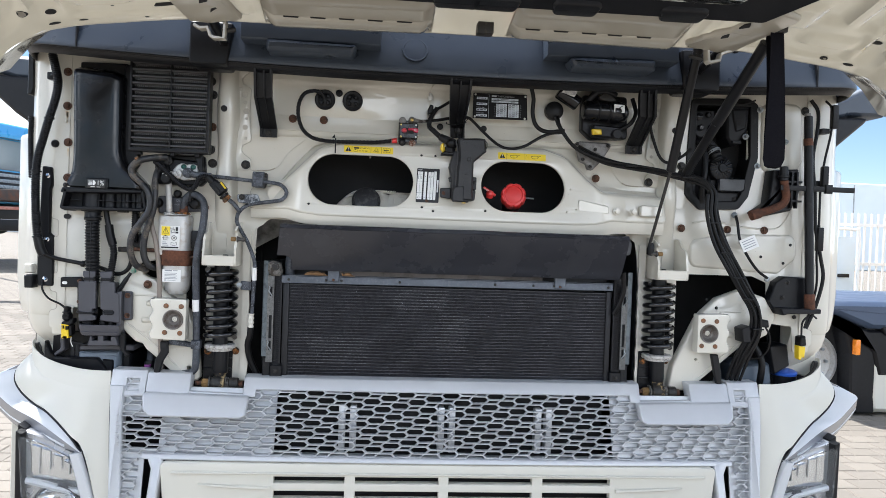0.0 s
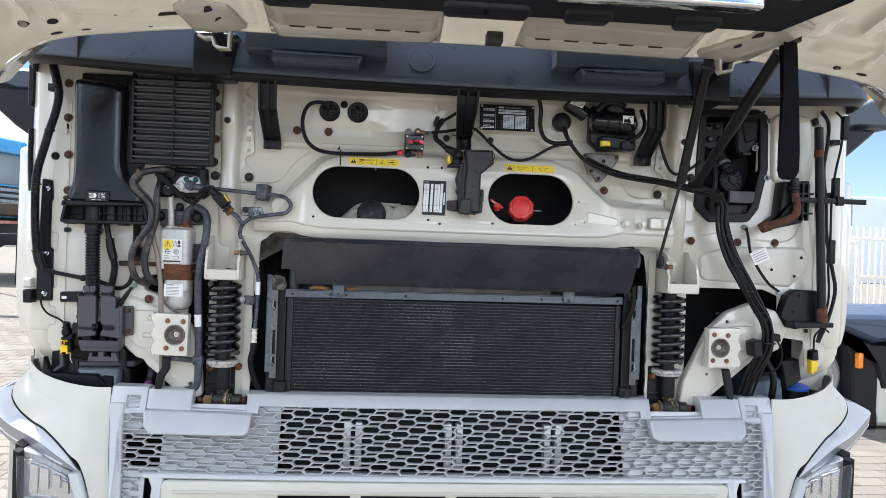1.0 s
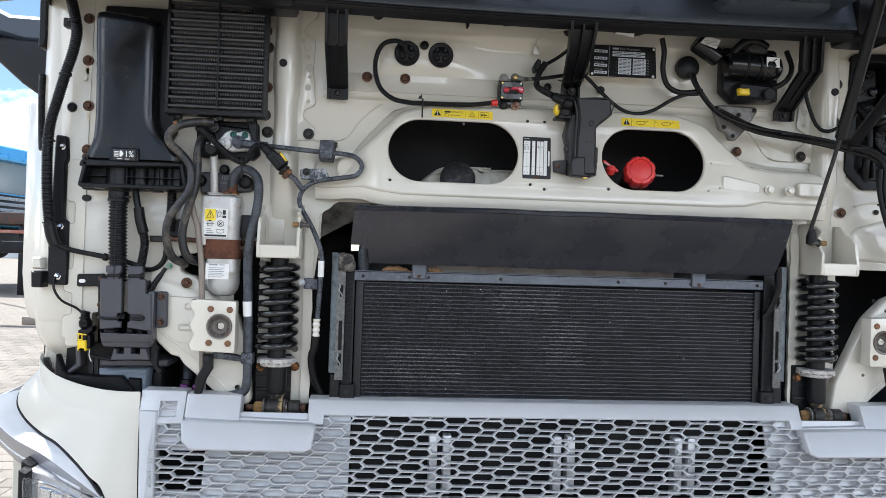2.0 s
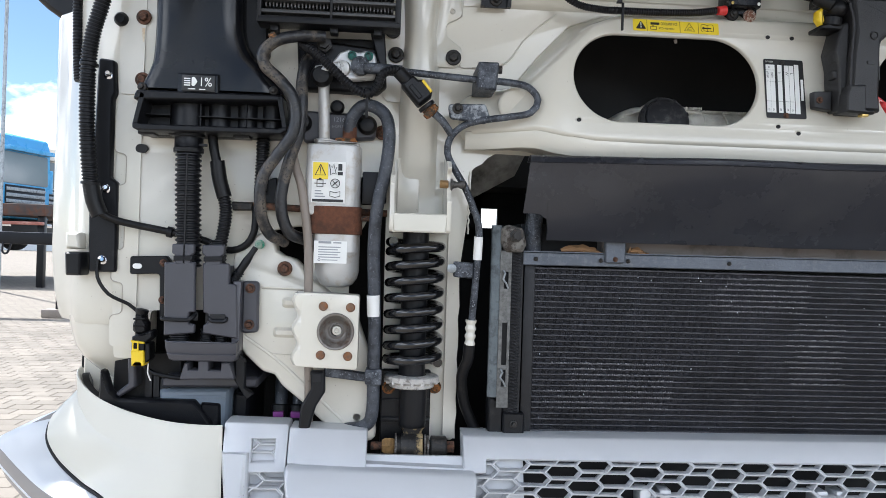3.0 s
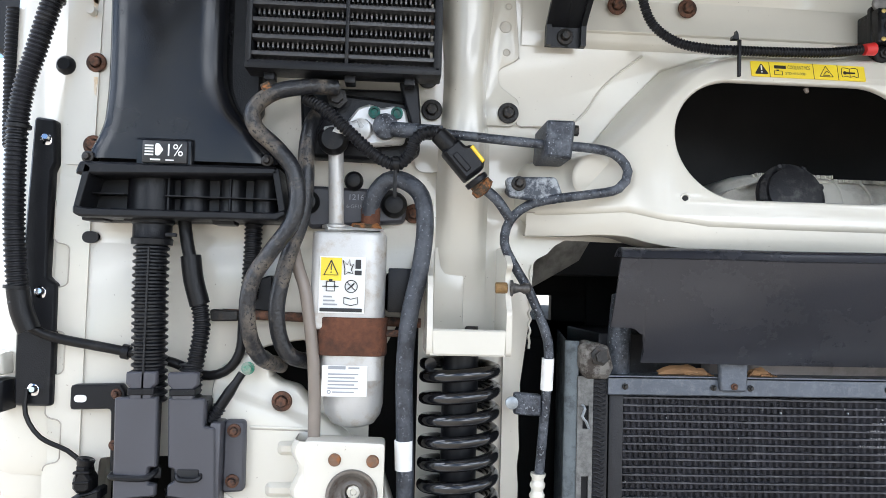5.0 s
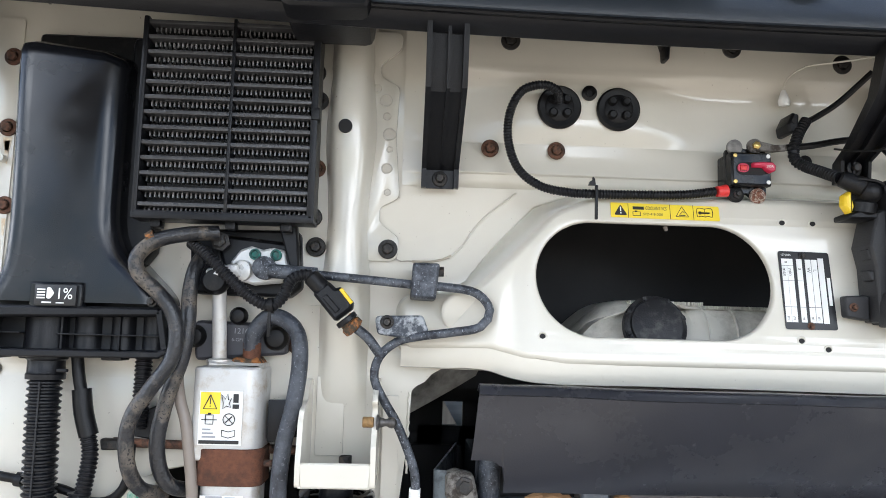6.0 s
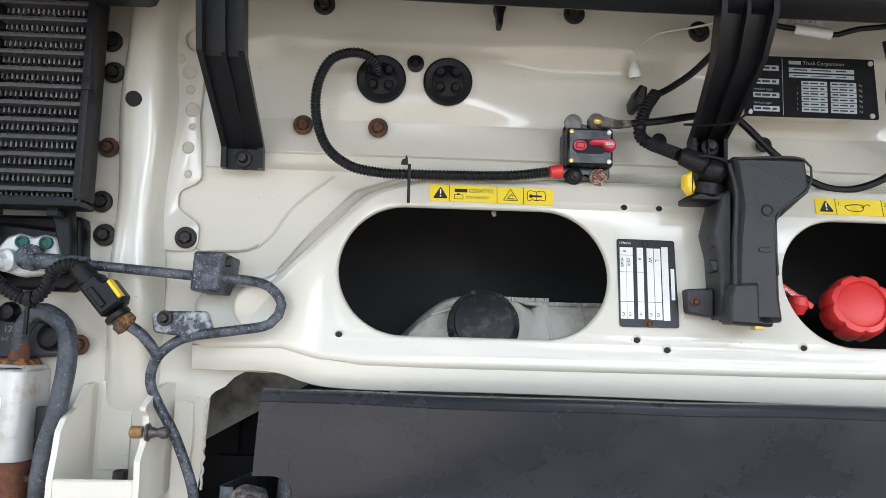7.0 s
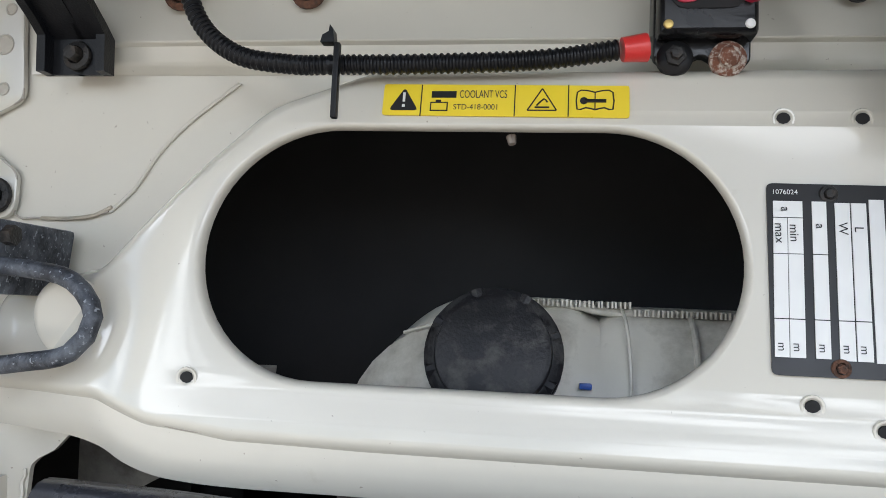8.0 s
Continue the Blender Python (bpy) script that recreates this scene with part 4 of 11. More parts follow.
bm = BM()
nx, ny = 236, 64
rows = []
for j in range(ny + 1):
    row = []
    for i in range(nx + 1):
        x = -1.18 + 2.36 * i / nx
        y = -0.30 - 0.54 * (j / ny) ** 1.35
        row.append(bm.verts.new((x, y, lid_z(x, y) - lid_press(x, y) - 0.002)))
    rows.append(row)
for a, b in zip(rows, rows[1:]):
    for k in range(nx):
        bm.faces.new((a[k], a[k + 1], b[k + 1], b[k]))
bmesh.ops.solidify(bm, geom=bm.faces[:], thickness=0.03)
bmesh.ops.recalc_face_normals(bm, faces=bm.faces[:])
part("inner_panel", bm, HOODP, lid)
# added strip hidden behind the lid edge, keeps sky light off the cowl top
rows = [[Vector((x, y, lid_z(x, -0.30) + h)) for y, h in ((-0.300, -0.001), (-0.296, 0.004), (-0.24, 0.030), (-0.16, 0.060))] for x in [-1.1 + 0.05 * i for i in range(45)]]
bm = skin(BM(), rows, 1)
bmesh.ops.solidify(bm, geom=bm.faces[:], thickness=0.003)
part("unseen_sky_blocker", bm, HOODP, lid)
# slotted pans across the middle
for xa, xb, slots in ((-0.478, -0.098, (-0.413, -0.354, -0.291, -0.228, -0.163)), (0.074, 0.482, (0.127, 0.192, 0.257, 0.317, 0.385))):
    rows = []
    for i in range(41):
        x = xa + (xb - xa) * i / 40
        k = ramp(0.0, 0.026, x - xa) * ramp(0.0, 0.026, xb - x)
        rise = 0.005 * (1 - abs(x) / 0.45)
        rows.append([Vector((x, y, lid_z(x, y) - 0.001 + k * (z + rise - lid_z(x, y)))) for y, z in ((-0.302, 2.108), (-0.320, 2.098), (-0.328, 2.0935), (-0.348, 2.0935), (-0.362, 2.1000), (-0.368, 2.1045), (-0.3695, 2.1085), (-0.374, 2.1105), (-0.415, 2.1180), (-0.432, 2.124), (-0.444, 2.134), (-0.455, 2.140))])
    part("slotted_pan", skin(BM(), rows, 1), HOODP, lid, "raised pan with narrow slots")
    for x in slots:
        z = 2.1062 + 0.005 * (1 - abs(x) / 0.45)
        part("slot", prism(BM(), rounded([(x - 0.018, z + 0.0016), (x + 0.018, z + 0.0012), (x + 0.015, z - 0.0016), (x - 0.016, z - 0.0014)], 0.001, 2), -0.3705, -0.364), DARK, lid)


def on_lid(bm, gap):
    for v in bm.verts:
        y, z = v.co.z, v.co.y
        v.co.z, v.co.y = lid_z(v.co.x, y) - lid_press(v.co.x, y) - gap + z, y
    bmesh.ops.recalc_face_normals(bm, faces=bm.faces[:])
    return bm


# oval drain holes with a rolled rim
for x, y, rx, ry in ((-0.977, -0.372, 0.012, 0.016), (-0.927, -0.352, 0.012, 0.014), (-0.932, -0.316, 0.013, 0.010), (-0.871, -0.316, 0.010, 0.007), (-0.797, -0.356, 0.004, 0.004), (-0.736, -0.312, 0.005, 0.006), (0.776, -0.370, 0.007, 0.007), (0.840, -0.326, 0.010, 0.009), (0.903, -0.324, 0.013, 0.011), (0.916, -0.409, 0.014, 0.016), (0.656, -0.545, 0.010, 0.016), (0.735, -0.312, 0.005, 0.006)):
    ring = [(x + rx * math.cos(i / 9 * math.pi), y - 0.004 + ry * 0.5 * math.sin(i / 9 * math.pi)) for i in range(18)]
    part("drain_hole", on_lid(prism(BM(), ring, 0, 0.003), 0.0022), DARK, lid)
part("edge_slot", on_lid(prism(BM(), rounded([(-0.715, -0.346), (-0.668, -0.350), (-0.672, -0.364), (-0.705, -0.362)], 0.004, 3), 0, 0.003), 0.0022), DARK, lid)
bm = BM()
prism(bm, rounded([(-0.5, -0.50), (0.60, -0.50), (0.70, -0.62), (0.70, -0.74), (-0.62, -0.74)], 0.02, 3), 0, 0.03, 0.006)
for cx in (-0.42, -0.06, 0.02, 0.19, 0.42):
    prism(bm, rounded([(cx - 0.045, -0.482), (cx + 0.045, -0.482), (cx + 0.055, -0.53), (cx - 0.055, -0.53)], 0.015, 4), 0, 0.028, 0.004)
for v in bm.verts:
    y, z = v.co.z, v.co.y
    v.co.z, v.co.y = lid_z(v.co.x, y) - 0.035 + z, y
bmesh.ops.recalc_face_normals(bm, faces=bm.faces[:])
part("grille_frame", bm, PLASTIC, lid, "black plastic grille frame on the lid")
bm = BM()
box(bm, 0.10, 0.50, -0.645, -0.60, lid_z(0, -0.6) - 0.052, lid_z(0, -0.6) - 0.02, 0.008, 3)
part("chrome_strip", bm, CHROME, lid, "bright chrome trim strip")
part("latch_block", box(BM(), 0.0, 0.036, -0.385, -0.35, lid_z(0, -0.36) - 0.030, lid_z(0, -0.36) - 0.004, 0.003), BOLT, lid, "dark steel latch block")
def ribbon(pts, w):
    out, back = [], []
    for k, p in enumerate(pts):
        a, b = Vector(pts[max(k - 1, 0)]), Vector(pts[min(k + 1, len(pts) - 1)])
        d = (b - a).normalized()
        out.append((p[0] - d.y * w, p[1] + d.x * w))
        back.append((p[0] + d.y * w, p[1] - d.x * w))
    return out + back[::-1]


# hinge plates, their tapering holes, and the bent straps under them
for s, hx, plate, holes, strap in (
        (-1, -0.60, [(-0.520, -0.345), (-0.5533, -0.4155), (-0.6336, -0.4275), (-0.672, -0.392), (-0.645, -0.312), (-0.60, -0.304)], ((-0.578, -0.368), (-0.594, -0.408)),
         [(-0.634, 2.091), (-0.62, 2.084), (-0.604, 2.086), (-0.597, 2.068), (-0.589, 2.064), (-0.567, 2.064), (-0.565, 2.115), (-0.546, 2.116)]),
        (1, 0.63, [(0.4932, -0.3325), (0.5173, -0.385), (0.5693, -0.4125), (0.6195, -0.5105), (0.6899, -0.4965), (0.6634, -0.3812), (0.6234, -0.318), (0.585, -0.305)], ((0.565, -0.386), (0.589, -0.4387)),
         [(0.512, 2.111), (0.532, 2.120), (0.557, 2.122), (0.562, 2.076), (0.566, 2.072), (0.589, 2.078), (0.593, 2.094), (0.632, 2.108)])):
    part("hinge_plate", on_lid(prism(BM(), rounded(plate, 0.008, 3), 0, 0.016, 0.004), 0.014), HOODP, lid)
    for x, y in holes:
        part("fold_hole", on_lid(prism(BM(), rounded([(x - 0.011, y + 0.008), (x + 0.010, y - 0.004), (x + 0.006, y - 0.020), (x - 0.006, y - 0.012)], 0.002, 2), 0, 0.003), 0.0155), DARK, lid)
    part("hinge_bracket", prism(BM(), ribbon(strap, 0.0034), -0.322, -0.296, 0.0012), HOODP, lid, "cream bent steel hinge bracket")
    part("hinge_arm", tube(BM(), [(hx + s * 0.02, -0.27, 2.12), (hx + s * 0.02, -0.2, 2.135), (hx + s * 0.015, -0.1, 2.115), (hx + s * 0.01, -0.05, 2.10)], 0.012, 10), PLASTIC, lid, "black steel hinge arm")
    part("hinge_pin", rod(BM(), (strap[4][0] + 0.012 * -s, -0.30, 2.083), (strap[4][0] + 0.045 * -s, -0.30, 2.088), 0.005, 12, bev=0.001), BOLT, lid)

# door mirror arms past the cab corners
for s in (-1, 1):
    mir = thing("mirror_arm", (s * 1.25, 0.6, 2.0), "dark grey plastic door mirror arm on the cab side", "mirror", "mirror arms")
    part("arm", prism(BM(), rounded([(s * 1.20, 2.10), (s * 1.40, 2.10), (s * 1.47, 2.118), (s * 1.60, 2.118), (s * 1.66, 2.21), (s * 1.60, 2.25), (s * 1.44, 2.175), (s * 1.20, 2.17)], 0.012, 3), 0.55, 0.68, 0.012), COWL, mir)
    part("lower_arm", prism(BM(), rounded([(s * 1.20, 2.098), (s * 1.545, 2.112), (s * 1.40, 1.985), (s * 1.20, 1.85)], 0.012, 3), 0.54, 0.62, 0.01), PLASTIC, mir)

# ---- left-hand equipment ----
# finned oil cooler
FINLIGHT = mat("worn_fin_edge", (0.21, 0.21, 0.21), 0.4, 0.3, 0.4, 90)
LOUVM = mat("worn_louvre_plastic", (0.046, 0.046, 0.049), 0.34, 0, 0.3, 40, 0.1, 500, dirt=(0.05, 0.05, 0.05), dirt_at=0.62, dirt_scale=40)
cool = thing("oil_cooler", (-0.768, 0.1, 1.83), "black finned cooler grille mounted high on the cab front", "cooler")
CX0, CX1, CZ0, CZ1 = -0.873, -0.666, 1.838, 2.075
bm = BM()
box(bm, CX0 + 0.004, CX1 - 0.012, 0.046, 0.06, CZ0 + 0.004, CZ1, 0.004)
part("core", bm, DARK, cool)
for x0, x1 in ((CX0 - 0.003, CX0 + 0.004), (CX1 - 0.009, CX1)):
    part("side_frame", box(BM(), x0, x1, 0.020, 0.058, CZ0 - 0.003, CZ1, 0.003), PLASTIC, cool)
part("side_lug", box(BM(), CX1 - 0.008, CX1 + 0.002, 0.018, 0.035, 1.955, 1.97, 0.002), PLASTIC, cool)
part("bottom_frame", box(BM(), CX0 - 0.003, CX1, 0.020, 0.058, CZ0 - 0.006, CZ0 + 0.004, 0.002), PLASTIC, cool)
part("centre_bar", box(BM(), -0.7705, -0.7665, 0.021, 0.05, CZ0, CZ1, 0.001), PLASTIC, cool)
n_bars = 13
pitch = (CZ1 - CZ0) / n_bars
for i in range(n_bars):
    z = CZ0 + (i + 0.62) * pitch
    bm = BM()
    box(bm, CX0, CX1 - 0.007, 0.022, 0.048, z - 0.0024, z + 0.0024, 0.001)
    part("louvre", bm, LOUVM, cool)
    bm = BM()
    for j in range(36):
        x = CX0 + 0.008 + (CX1 - CX0 - 0.022) * j / 35
        box(bm, x - 0.0009, x + 0.0009, 0.036, 0.047, z - pitch * 0.44, z - pitch * 0.10)
    tagged(part("fin_strip", bm, FINLIGHT, cool), kind="stuff")
for x in (-0.852, -0.765, -0.70):
    part("clip", box(BM(), x - 0.006, x + 0.006, 0.035, 0.055, CZ0 - 0.014, CZ0 - 0.004, 0.002), PLASTIC, cool)

# air intake duct with its mounting shelf
duct = thing("intake_duct", (-0.95, 0.1, 1.675), "dark grey plastic air duct with a ribbed lower shelf", "duct")
bm = BM()
side = [(2.060, -1.032, -0.906), (2.046, -1.034, -0.902), (2.0, -1.034, -0.902), (1.90, -1.031, -0.902), (1.85, -1.030, -0.902), (1.82, -1.030, -0.899), (1.795, -1.031, -0.888), (1.775, -1.033, -0.870), (1.757, -1.039, -0.852), (1.745, -1.045, -0.842), (1.734, -1.048, -0.838)]
rows = []
for z, xl, xr in stations([Vector(p) for p in side], 4):
    top = 90 * max(0.0, z - 2.040) ** 2 + 0.6 * max(0.0, z - 2.047)
    rows.append([Vector((x, min(0.112, y + top), z - 0.018 * ramp(-0.97, -0.90, x) * ramp(2.0, 2.05, z))) for x, y in ((xl, 0.112), (xl, 0.066), (xl + 0.002, 0.056), (xl + 0.007, 0.050), (xl + 0.015, 0.0468), (xl + 0.024, 0.046), (xr - 0.03, 0.046), (xr - 0.018, 0.047), (xr - 0.008, 0.051), (xr - 0.002, 0.058), (xr, 0.068), (xr, 0.112))])
bm = skin(BM(), [list(r) for r in rows], 1)
part("body", bm, DUCTP, duct)
part("top_cover", prism(BM(), rounded([(-1.030, 2.075), (-0.90, 2.075), (-0.90, 2.0), (-1.030, 2.0)], 0.006, 2), 0.094, 0.112, 0.003), RUBBER, duct)
part("label_pad", prism(BM(), rounded([(-0.992, 1.757), (-0.93, 1.757), (-0.93, 1.724), (-0.992, 1.724)], 0.003, 2), 0.0405, 0.052, 0.003), DUCTP, duct)
part("back_panel", prism(BM(), rounded([(-0.91, 2.072), (-0.868, 2.072), (-0.868, 1.80), (-0.89, 1.77), (-0.91, 1.78)], 0.008, 2), 0.085, 0.11, 0.004), PLASTIC, duct)
# shelf: a long tray with pockets
bm = BM()
prism(bm, rounded([(-1.050, 1.668), (-0.838, 1.672), (-0.832, 1.70), (-0.838, 1.732), (-0.85, 1.742), (-1.045, 1.742), (-1.054, 1.70)], 0.006, 3), 0.082, 0.112, 0.003)
prism(bm, rounded([(-1.053, 1.682), (-1.0525, 1.673), (-1.046, 1.6695), (-0.838, 1.6715), (-0.8290, 1.677), (-0.829, 1.684), (-0.842, 1.680), (-1.040, 1.679)], 0.003, 4), 0.036, 0.086, 0.002)
prism(bm, rounded([(-1.049, 1.729), (-0.842, 1.730), (-0.834, 1.720), (-1.054, 1.714)], 0.004, 2), 0.038, 0.112, 0.003)
part("shelf", bm, PLASTIC, duct)
for pts in ([(-1.053, 1.678), (-1.046, 1.678), (-1.036, 1.722), (-1.043, 1.726)], [(-0.836, 1.678), (-0.829, 1.680), (-0.838, 1.728), (-0.845, 1.724)]):
    part("pocket_wall", prism(BM(), pts, 0.038, 0.090, 0.001), PLASTIC, duct)
for x in (-0.962, -0.895):
    part("pocket_wall", prism(BM(), [(x - 0.0015, 1.678), (x + 0.0015, 1.678), (x + 0.0015, 1.724), (x - 0.0015, 1.724)], 0.066, 0.088, 0.0006), PLASTIC, duct)
part("pocket_bar", box(BM(), -1.044, -1.008, 0.060, 0.084, 1.6965, 1.6980, 0.0005), PLASTIC, duct)
part("pocket_bar", box(BM(), -0.964, -0.840, 0.060, 0.084, 1.6960, 1.6975, 0.0005), PLASTIC, duct)
for x, r in ((-0.985, 0.0265), (-0.937, 0.017), (-0.895, 0.0155), (-0.858, 0.0150)):
    part("pocket_bulge", lathe(BM(), [(0.0, 0), (r * 1.02, 0), (r, 0.01), (r * 0.98, 0.05), (0, 0.05)], (x, 0.086, 1.676), (0, 0, 1), 22), PLASTIC, duct)
for x in (-1.04, -0.995, -0.90):
    part("foot", box(BM(), x - 0.012, x + 0.012, 0.06, 0.09, 1.667, 1.675, 0.002), PLASTIC, duct)
lab = part("light_label", box(BM(), -0.983, -0.936, 0.0365, 0.041, 1.7295, 1.7530, 0.0008), INK, duct, "black label with a white headlight symbol")
letters("1%", 0.0185, -0.9590, 0.0356, 1.7370, PAPER, lab, squeeze=0.9)
bm = BM()
for i in range(4):
    box(bm, -0.980, -0.971, 0.0356, 0.038, 1.7370 + i * 0.0032, 1.7387 + i * 0.0032)
prism(bm, rounded([(-0.969, 1.7500), (-0.965, 1.7500), (-0.9605, 1.7435), (-0.965, 1.7370), (-0.969, 1.7370)], 0.002, 3), 0.0356, 0.038)
box(bm, -0.974, -0.9635, 0.0356, 0.038, 1.7318, 1.7335)
box(bm, -0.958, -0.949, 0.0356, 0.038, 1.7318, 1.733)
part("print", bm, PAPER, lab)
bolt(M_SMALLBOLT, -0.852, 0.046, 1.737, duct)
bolt(M_SMALLBOLT, -1.044, 0.05, 1.735, duct)

# corrugated tubes dropping from the shelf
def conduit(name, pts, r, label, pitch=0.0055, material=None, seg=14, category="conduit"):
    c = thing(name, pts[-1], label, category, "corrugated conduits")
    part("corrugation", tube(BM(), pts, r, seg, ribs=pitch), material or PLASTIC, c)
    return c


big = conduit("wide_conduit", [(-0.98, 0.075, 1.655), (-0.979, 0.073, 1.60), (-0.977, 0.073, 1.54), (-0.975, 0.074, 1.47)], 0.0195, "wide black corrugated conduit below the duct", 0.0075, seg=18)
part("collar", lathe(BM(), [(0.017, 0), (0.022, 0), (0.0225, 0.006), (0.021, 0.008), (0.021, 0.022), (0.0235, 0.024), (0.0235, 0.033), (0.02, 0.034)], (-0.98, 0.075, 1.643), (0, 0, 1), 24), PLASTIC, big)
part("clip_tab", box(BM(), -0.962, -0.95, 0.06, 0.066, 1.652, 1.656, 0.001), PLASTIC, big)
part("split_seam", box(BM(), -0.9775, -0.9755, 0.0525, 0.055, 1.475, 1.64), DARK, big)
thin = thing("cable_sleeve", (-0.93, 0.08, 1.5), "thin black cable in a shrink sleeve and corrugated tube", "cable")
part("cable", tube(BM(), [(-0.948, 0.08, 1.68), (-0.943, 0.078, 1.65), (-0.937, 0.077, 1.625)], 0.0072, 12), RUBBER, thin)
part("sleeve", tube(BM(), [(-0.9375, 0.077, 1.632), (-0.933, 0.076, 1.605), (-0.925, 0.076, 1.578)], 0.0112, 14), RUBBER, thin)
part("corrugation", tube(BM(), [(-0.926, 0.076, 1.58), (-0.922, 0.076, 1.555), (-0.926, 0.076, 1.52), (-0.932, 0.077, 1.49)], 0.0098, 14, ribs=0.0048), PLASTIC, thin)
conduit("cable_conduit", [(-0.873, 0.095, 1.68), (-0.873, 0.095, 1.64), (-0.875, 0.097, 1.585)], 0.0105, "short black corrugated conduit behind the hoses", 0.005)

# grey clamp blocks holding the conduits
blk = thing("conduit_clamp", (-0.955, 0.11, 1.33), "dark grey plastic clamp blocks bolted to the cab front", "clamp")
for x0, x1, nx in ((-1.004, -0.958, -0.978), (-0.948, -0.897, -0.934)):
    left = x0 < -0.99
    outline = [(-1.005, 1.477), (-0.960, 1.479), (-0.958, 1.4040), (-0.9665, 1.4035), (-0.9665, 1.387), (-0.958, 1.386), (-0.958, 1.373), (-1.0025, 1.3685)] if left else [(-0.949, 1.478), (-0.911, 1.478), (-0.9095, 1.473), (-0.9095, 1.448), (-0.898, 1.447), (-0.8945, 1.366), (-0.946, 1.373), (-0.946, 1.385), (-0.939, 1.389), (-0.939, 1.402), (-0.946, 1.404)]
    part("cover", prism(BM(), rounded(outline, 0.0022, 3), 0.052, 0.060, 0.002, 2), GREYBOX, blk)
    part("cover_back", box(BM(), x0 + 0.003, x1 - 0.012, 0.064, 0.105, 1.376, 1.474), PLASTIC, blk)
    part("cover_edge", box(BM(), x0 + 0.0005 if left else -0.9115, x0 + 0.0035 if left else -0.9095, 0.0595, 0.105, 1.405 if left else 1.449, 1.474, 0.001), GREYBOX, blk)
    part("neck", prism(BM(), rounded([(nx - 0.0165, 1.505), (nx + 0.0165, 1.506), (nx + 0.0165, 1.492), (nx + 0.012, 1.488), (nx + 0.012, 1.474), (nx - 0.012, 1.474), (nx - 0.012, 1.488), (nx - 0.0165, 1.492)], 0.0025, 2), 0.0525, 0.060, 0.002), GREYBOX, blk)
    part("neck_band", prism(BM(), rounded([(nx - 0.0135, 1.4875), (nx + 0.0145, 1.4885), (nx + 0.0145, 1.481), (nx - 0.0135, 1.480)], 0.001, 2), 0.0505, 0.075, 0.0012), PLASTIC, blk)
    part("neck_conduit", tube(BM(), [(nx + 0.002, 0.078, 1.512), (nx + 0.002, 0.076, 1.470)], 0.013, 12, ribs=0.0055), PLASTIC, blk)
    part("clamp_band", tube(BM(), [(x0 - 0.002, 0.062, 1.3945), (x0 - 0.001, 0.0505, 1.394), (x0 + 0.006, 0.049, 1.3935), (x0 + 0.03, 0.049, 1.3925), (x0 + 0.039, 0.0505, 1.394), (x0 + 0.044, 0.058, 1.399), (x0 + 0.044, 0.066, 1.402)] if left else [(-0.934, 0.066, 1.402), (-0.9365, 0.056, 1.398), (-0.934, 0.050, 1.3935), (-0.93, 0.049, 1.392), (-0.917, 0.049, 1.392), (-0.912, 0.051, 1.394), (-0.9115, 0.058, 1.400), (-0.912, 0.066, 1.403)], 0.0032, 8), PLASTIC, blk)
    part("notch", box(BM(), *((-0.963, -0.955) if left else (-0.9355, -0.913)), 0.0500 if not left else 0.060, 0.063, 1.391, 1.4025, 0.001), DARK, blk)
    for cx in ((nx - 0.006,) if x0 < -0.99 else (nx - 0.010, nx + 0.012)):
        part("conduit_end", tube(BM(), [(cx, 0.07, 1.378), (cx + 0.001, 0.068, 1.345)], 0.015 if x0 < -0.99 else 0.009, 14, ribs=0.0055), PLASTIC, blk)
rows = [[Vector((x, y, z)) for x, y, z in ((-1.0, 0.10, 1.361), (-1.0, 0.052, 1.3625), (-0.9985, 0.046, 1.361), (-0.992, 0.0425, 1.360), (-0.90, 0.0425, 1.360), (-0.8945, 0.046, 1.361), (-0.893, 0.052, 1.3625), (-0.893, 0.10, 1.361))]]
for f, dz, dy in ((0.0, -0.001, 0.0015), (0.12, -0.010, 0.002), (0.4, -0.0165, 0.004), (0.5, -0.018, 0.002), (1.0, -0.026, 0.004), (1.1, -0.0285, 0.010)):
    rows.append([Vector((v.x + (0.0055 * f if v.x < -0.94 else -0.002 * f), v.y + dy, v.z + dz)) for v in rows[0]])
bm = skin(BM(), rows, 1)
bmesh.ops.solidify(bm, geom=bm.faces[:], thickness=0.002)
part("tray", bm, GREYBOX, blk)
part("tray_web", prism(BM(), [(-0.952, 1.332), (-0.936, 1.332), (-0.936, 1.318), (-0.918, 1.318), (-0.918, 1.330), (-0.905, 1.330), (-0.898, 1.305), (-0.978, 1.303), (-0.972, 1.328), (-0.966, 1.328), (-0.966, 1.318), (-0.952, 1.318)], 0.055, 0.09, 0.002), GREYBOX, blk)
part("side_plate", prism(BM(), rounded([(-0.893, 1.452), (-0.869, 1.452), (-0.868, 1.374), (-0.893, 1.372)], 0.006, 3), 0.072, 0.082, 0.003), GREYBOX, blk)
part("side_web", box(BM(), -0.904, -0.892, 0.055, 0.095, 1.345, 1.452, 0.003), GREYBOX, blk)
part("fixing_bracket", prism(BM(), rounded([(-1.069, 1.484), (-1.014, 1.486), (-1.008, 1.478), (-1.008, 1.386), (-1.022, 1.388), (-1.024, 1.458), (-1.069, 1.456)], 0.004, 2), 0.096, 0.108, 0.002), PLASTIC, blk, "black steel bracket with a slotted hole")
part("slot", prism(BM(), stadium(-1.064, -1.05, 1.465, 1.473, 5), 0.0945, 0.098), PAPER, blk)
bolt(M_SMALLRUST, -0.881, 0.072, 1.441, blk).scale = (1.15, 1.15, 1.15)
bolt(M_SMALLRUST, -0.881, 0.072, 1.386, blk).scale = (1.15, 1.15, 1.15)
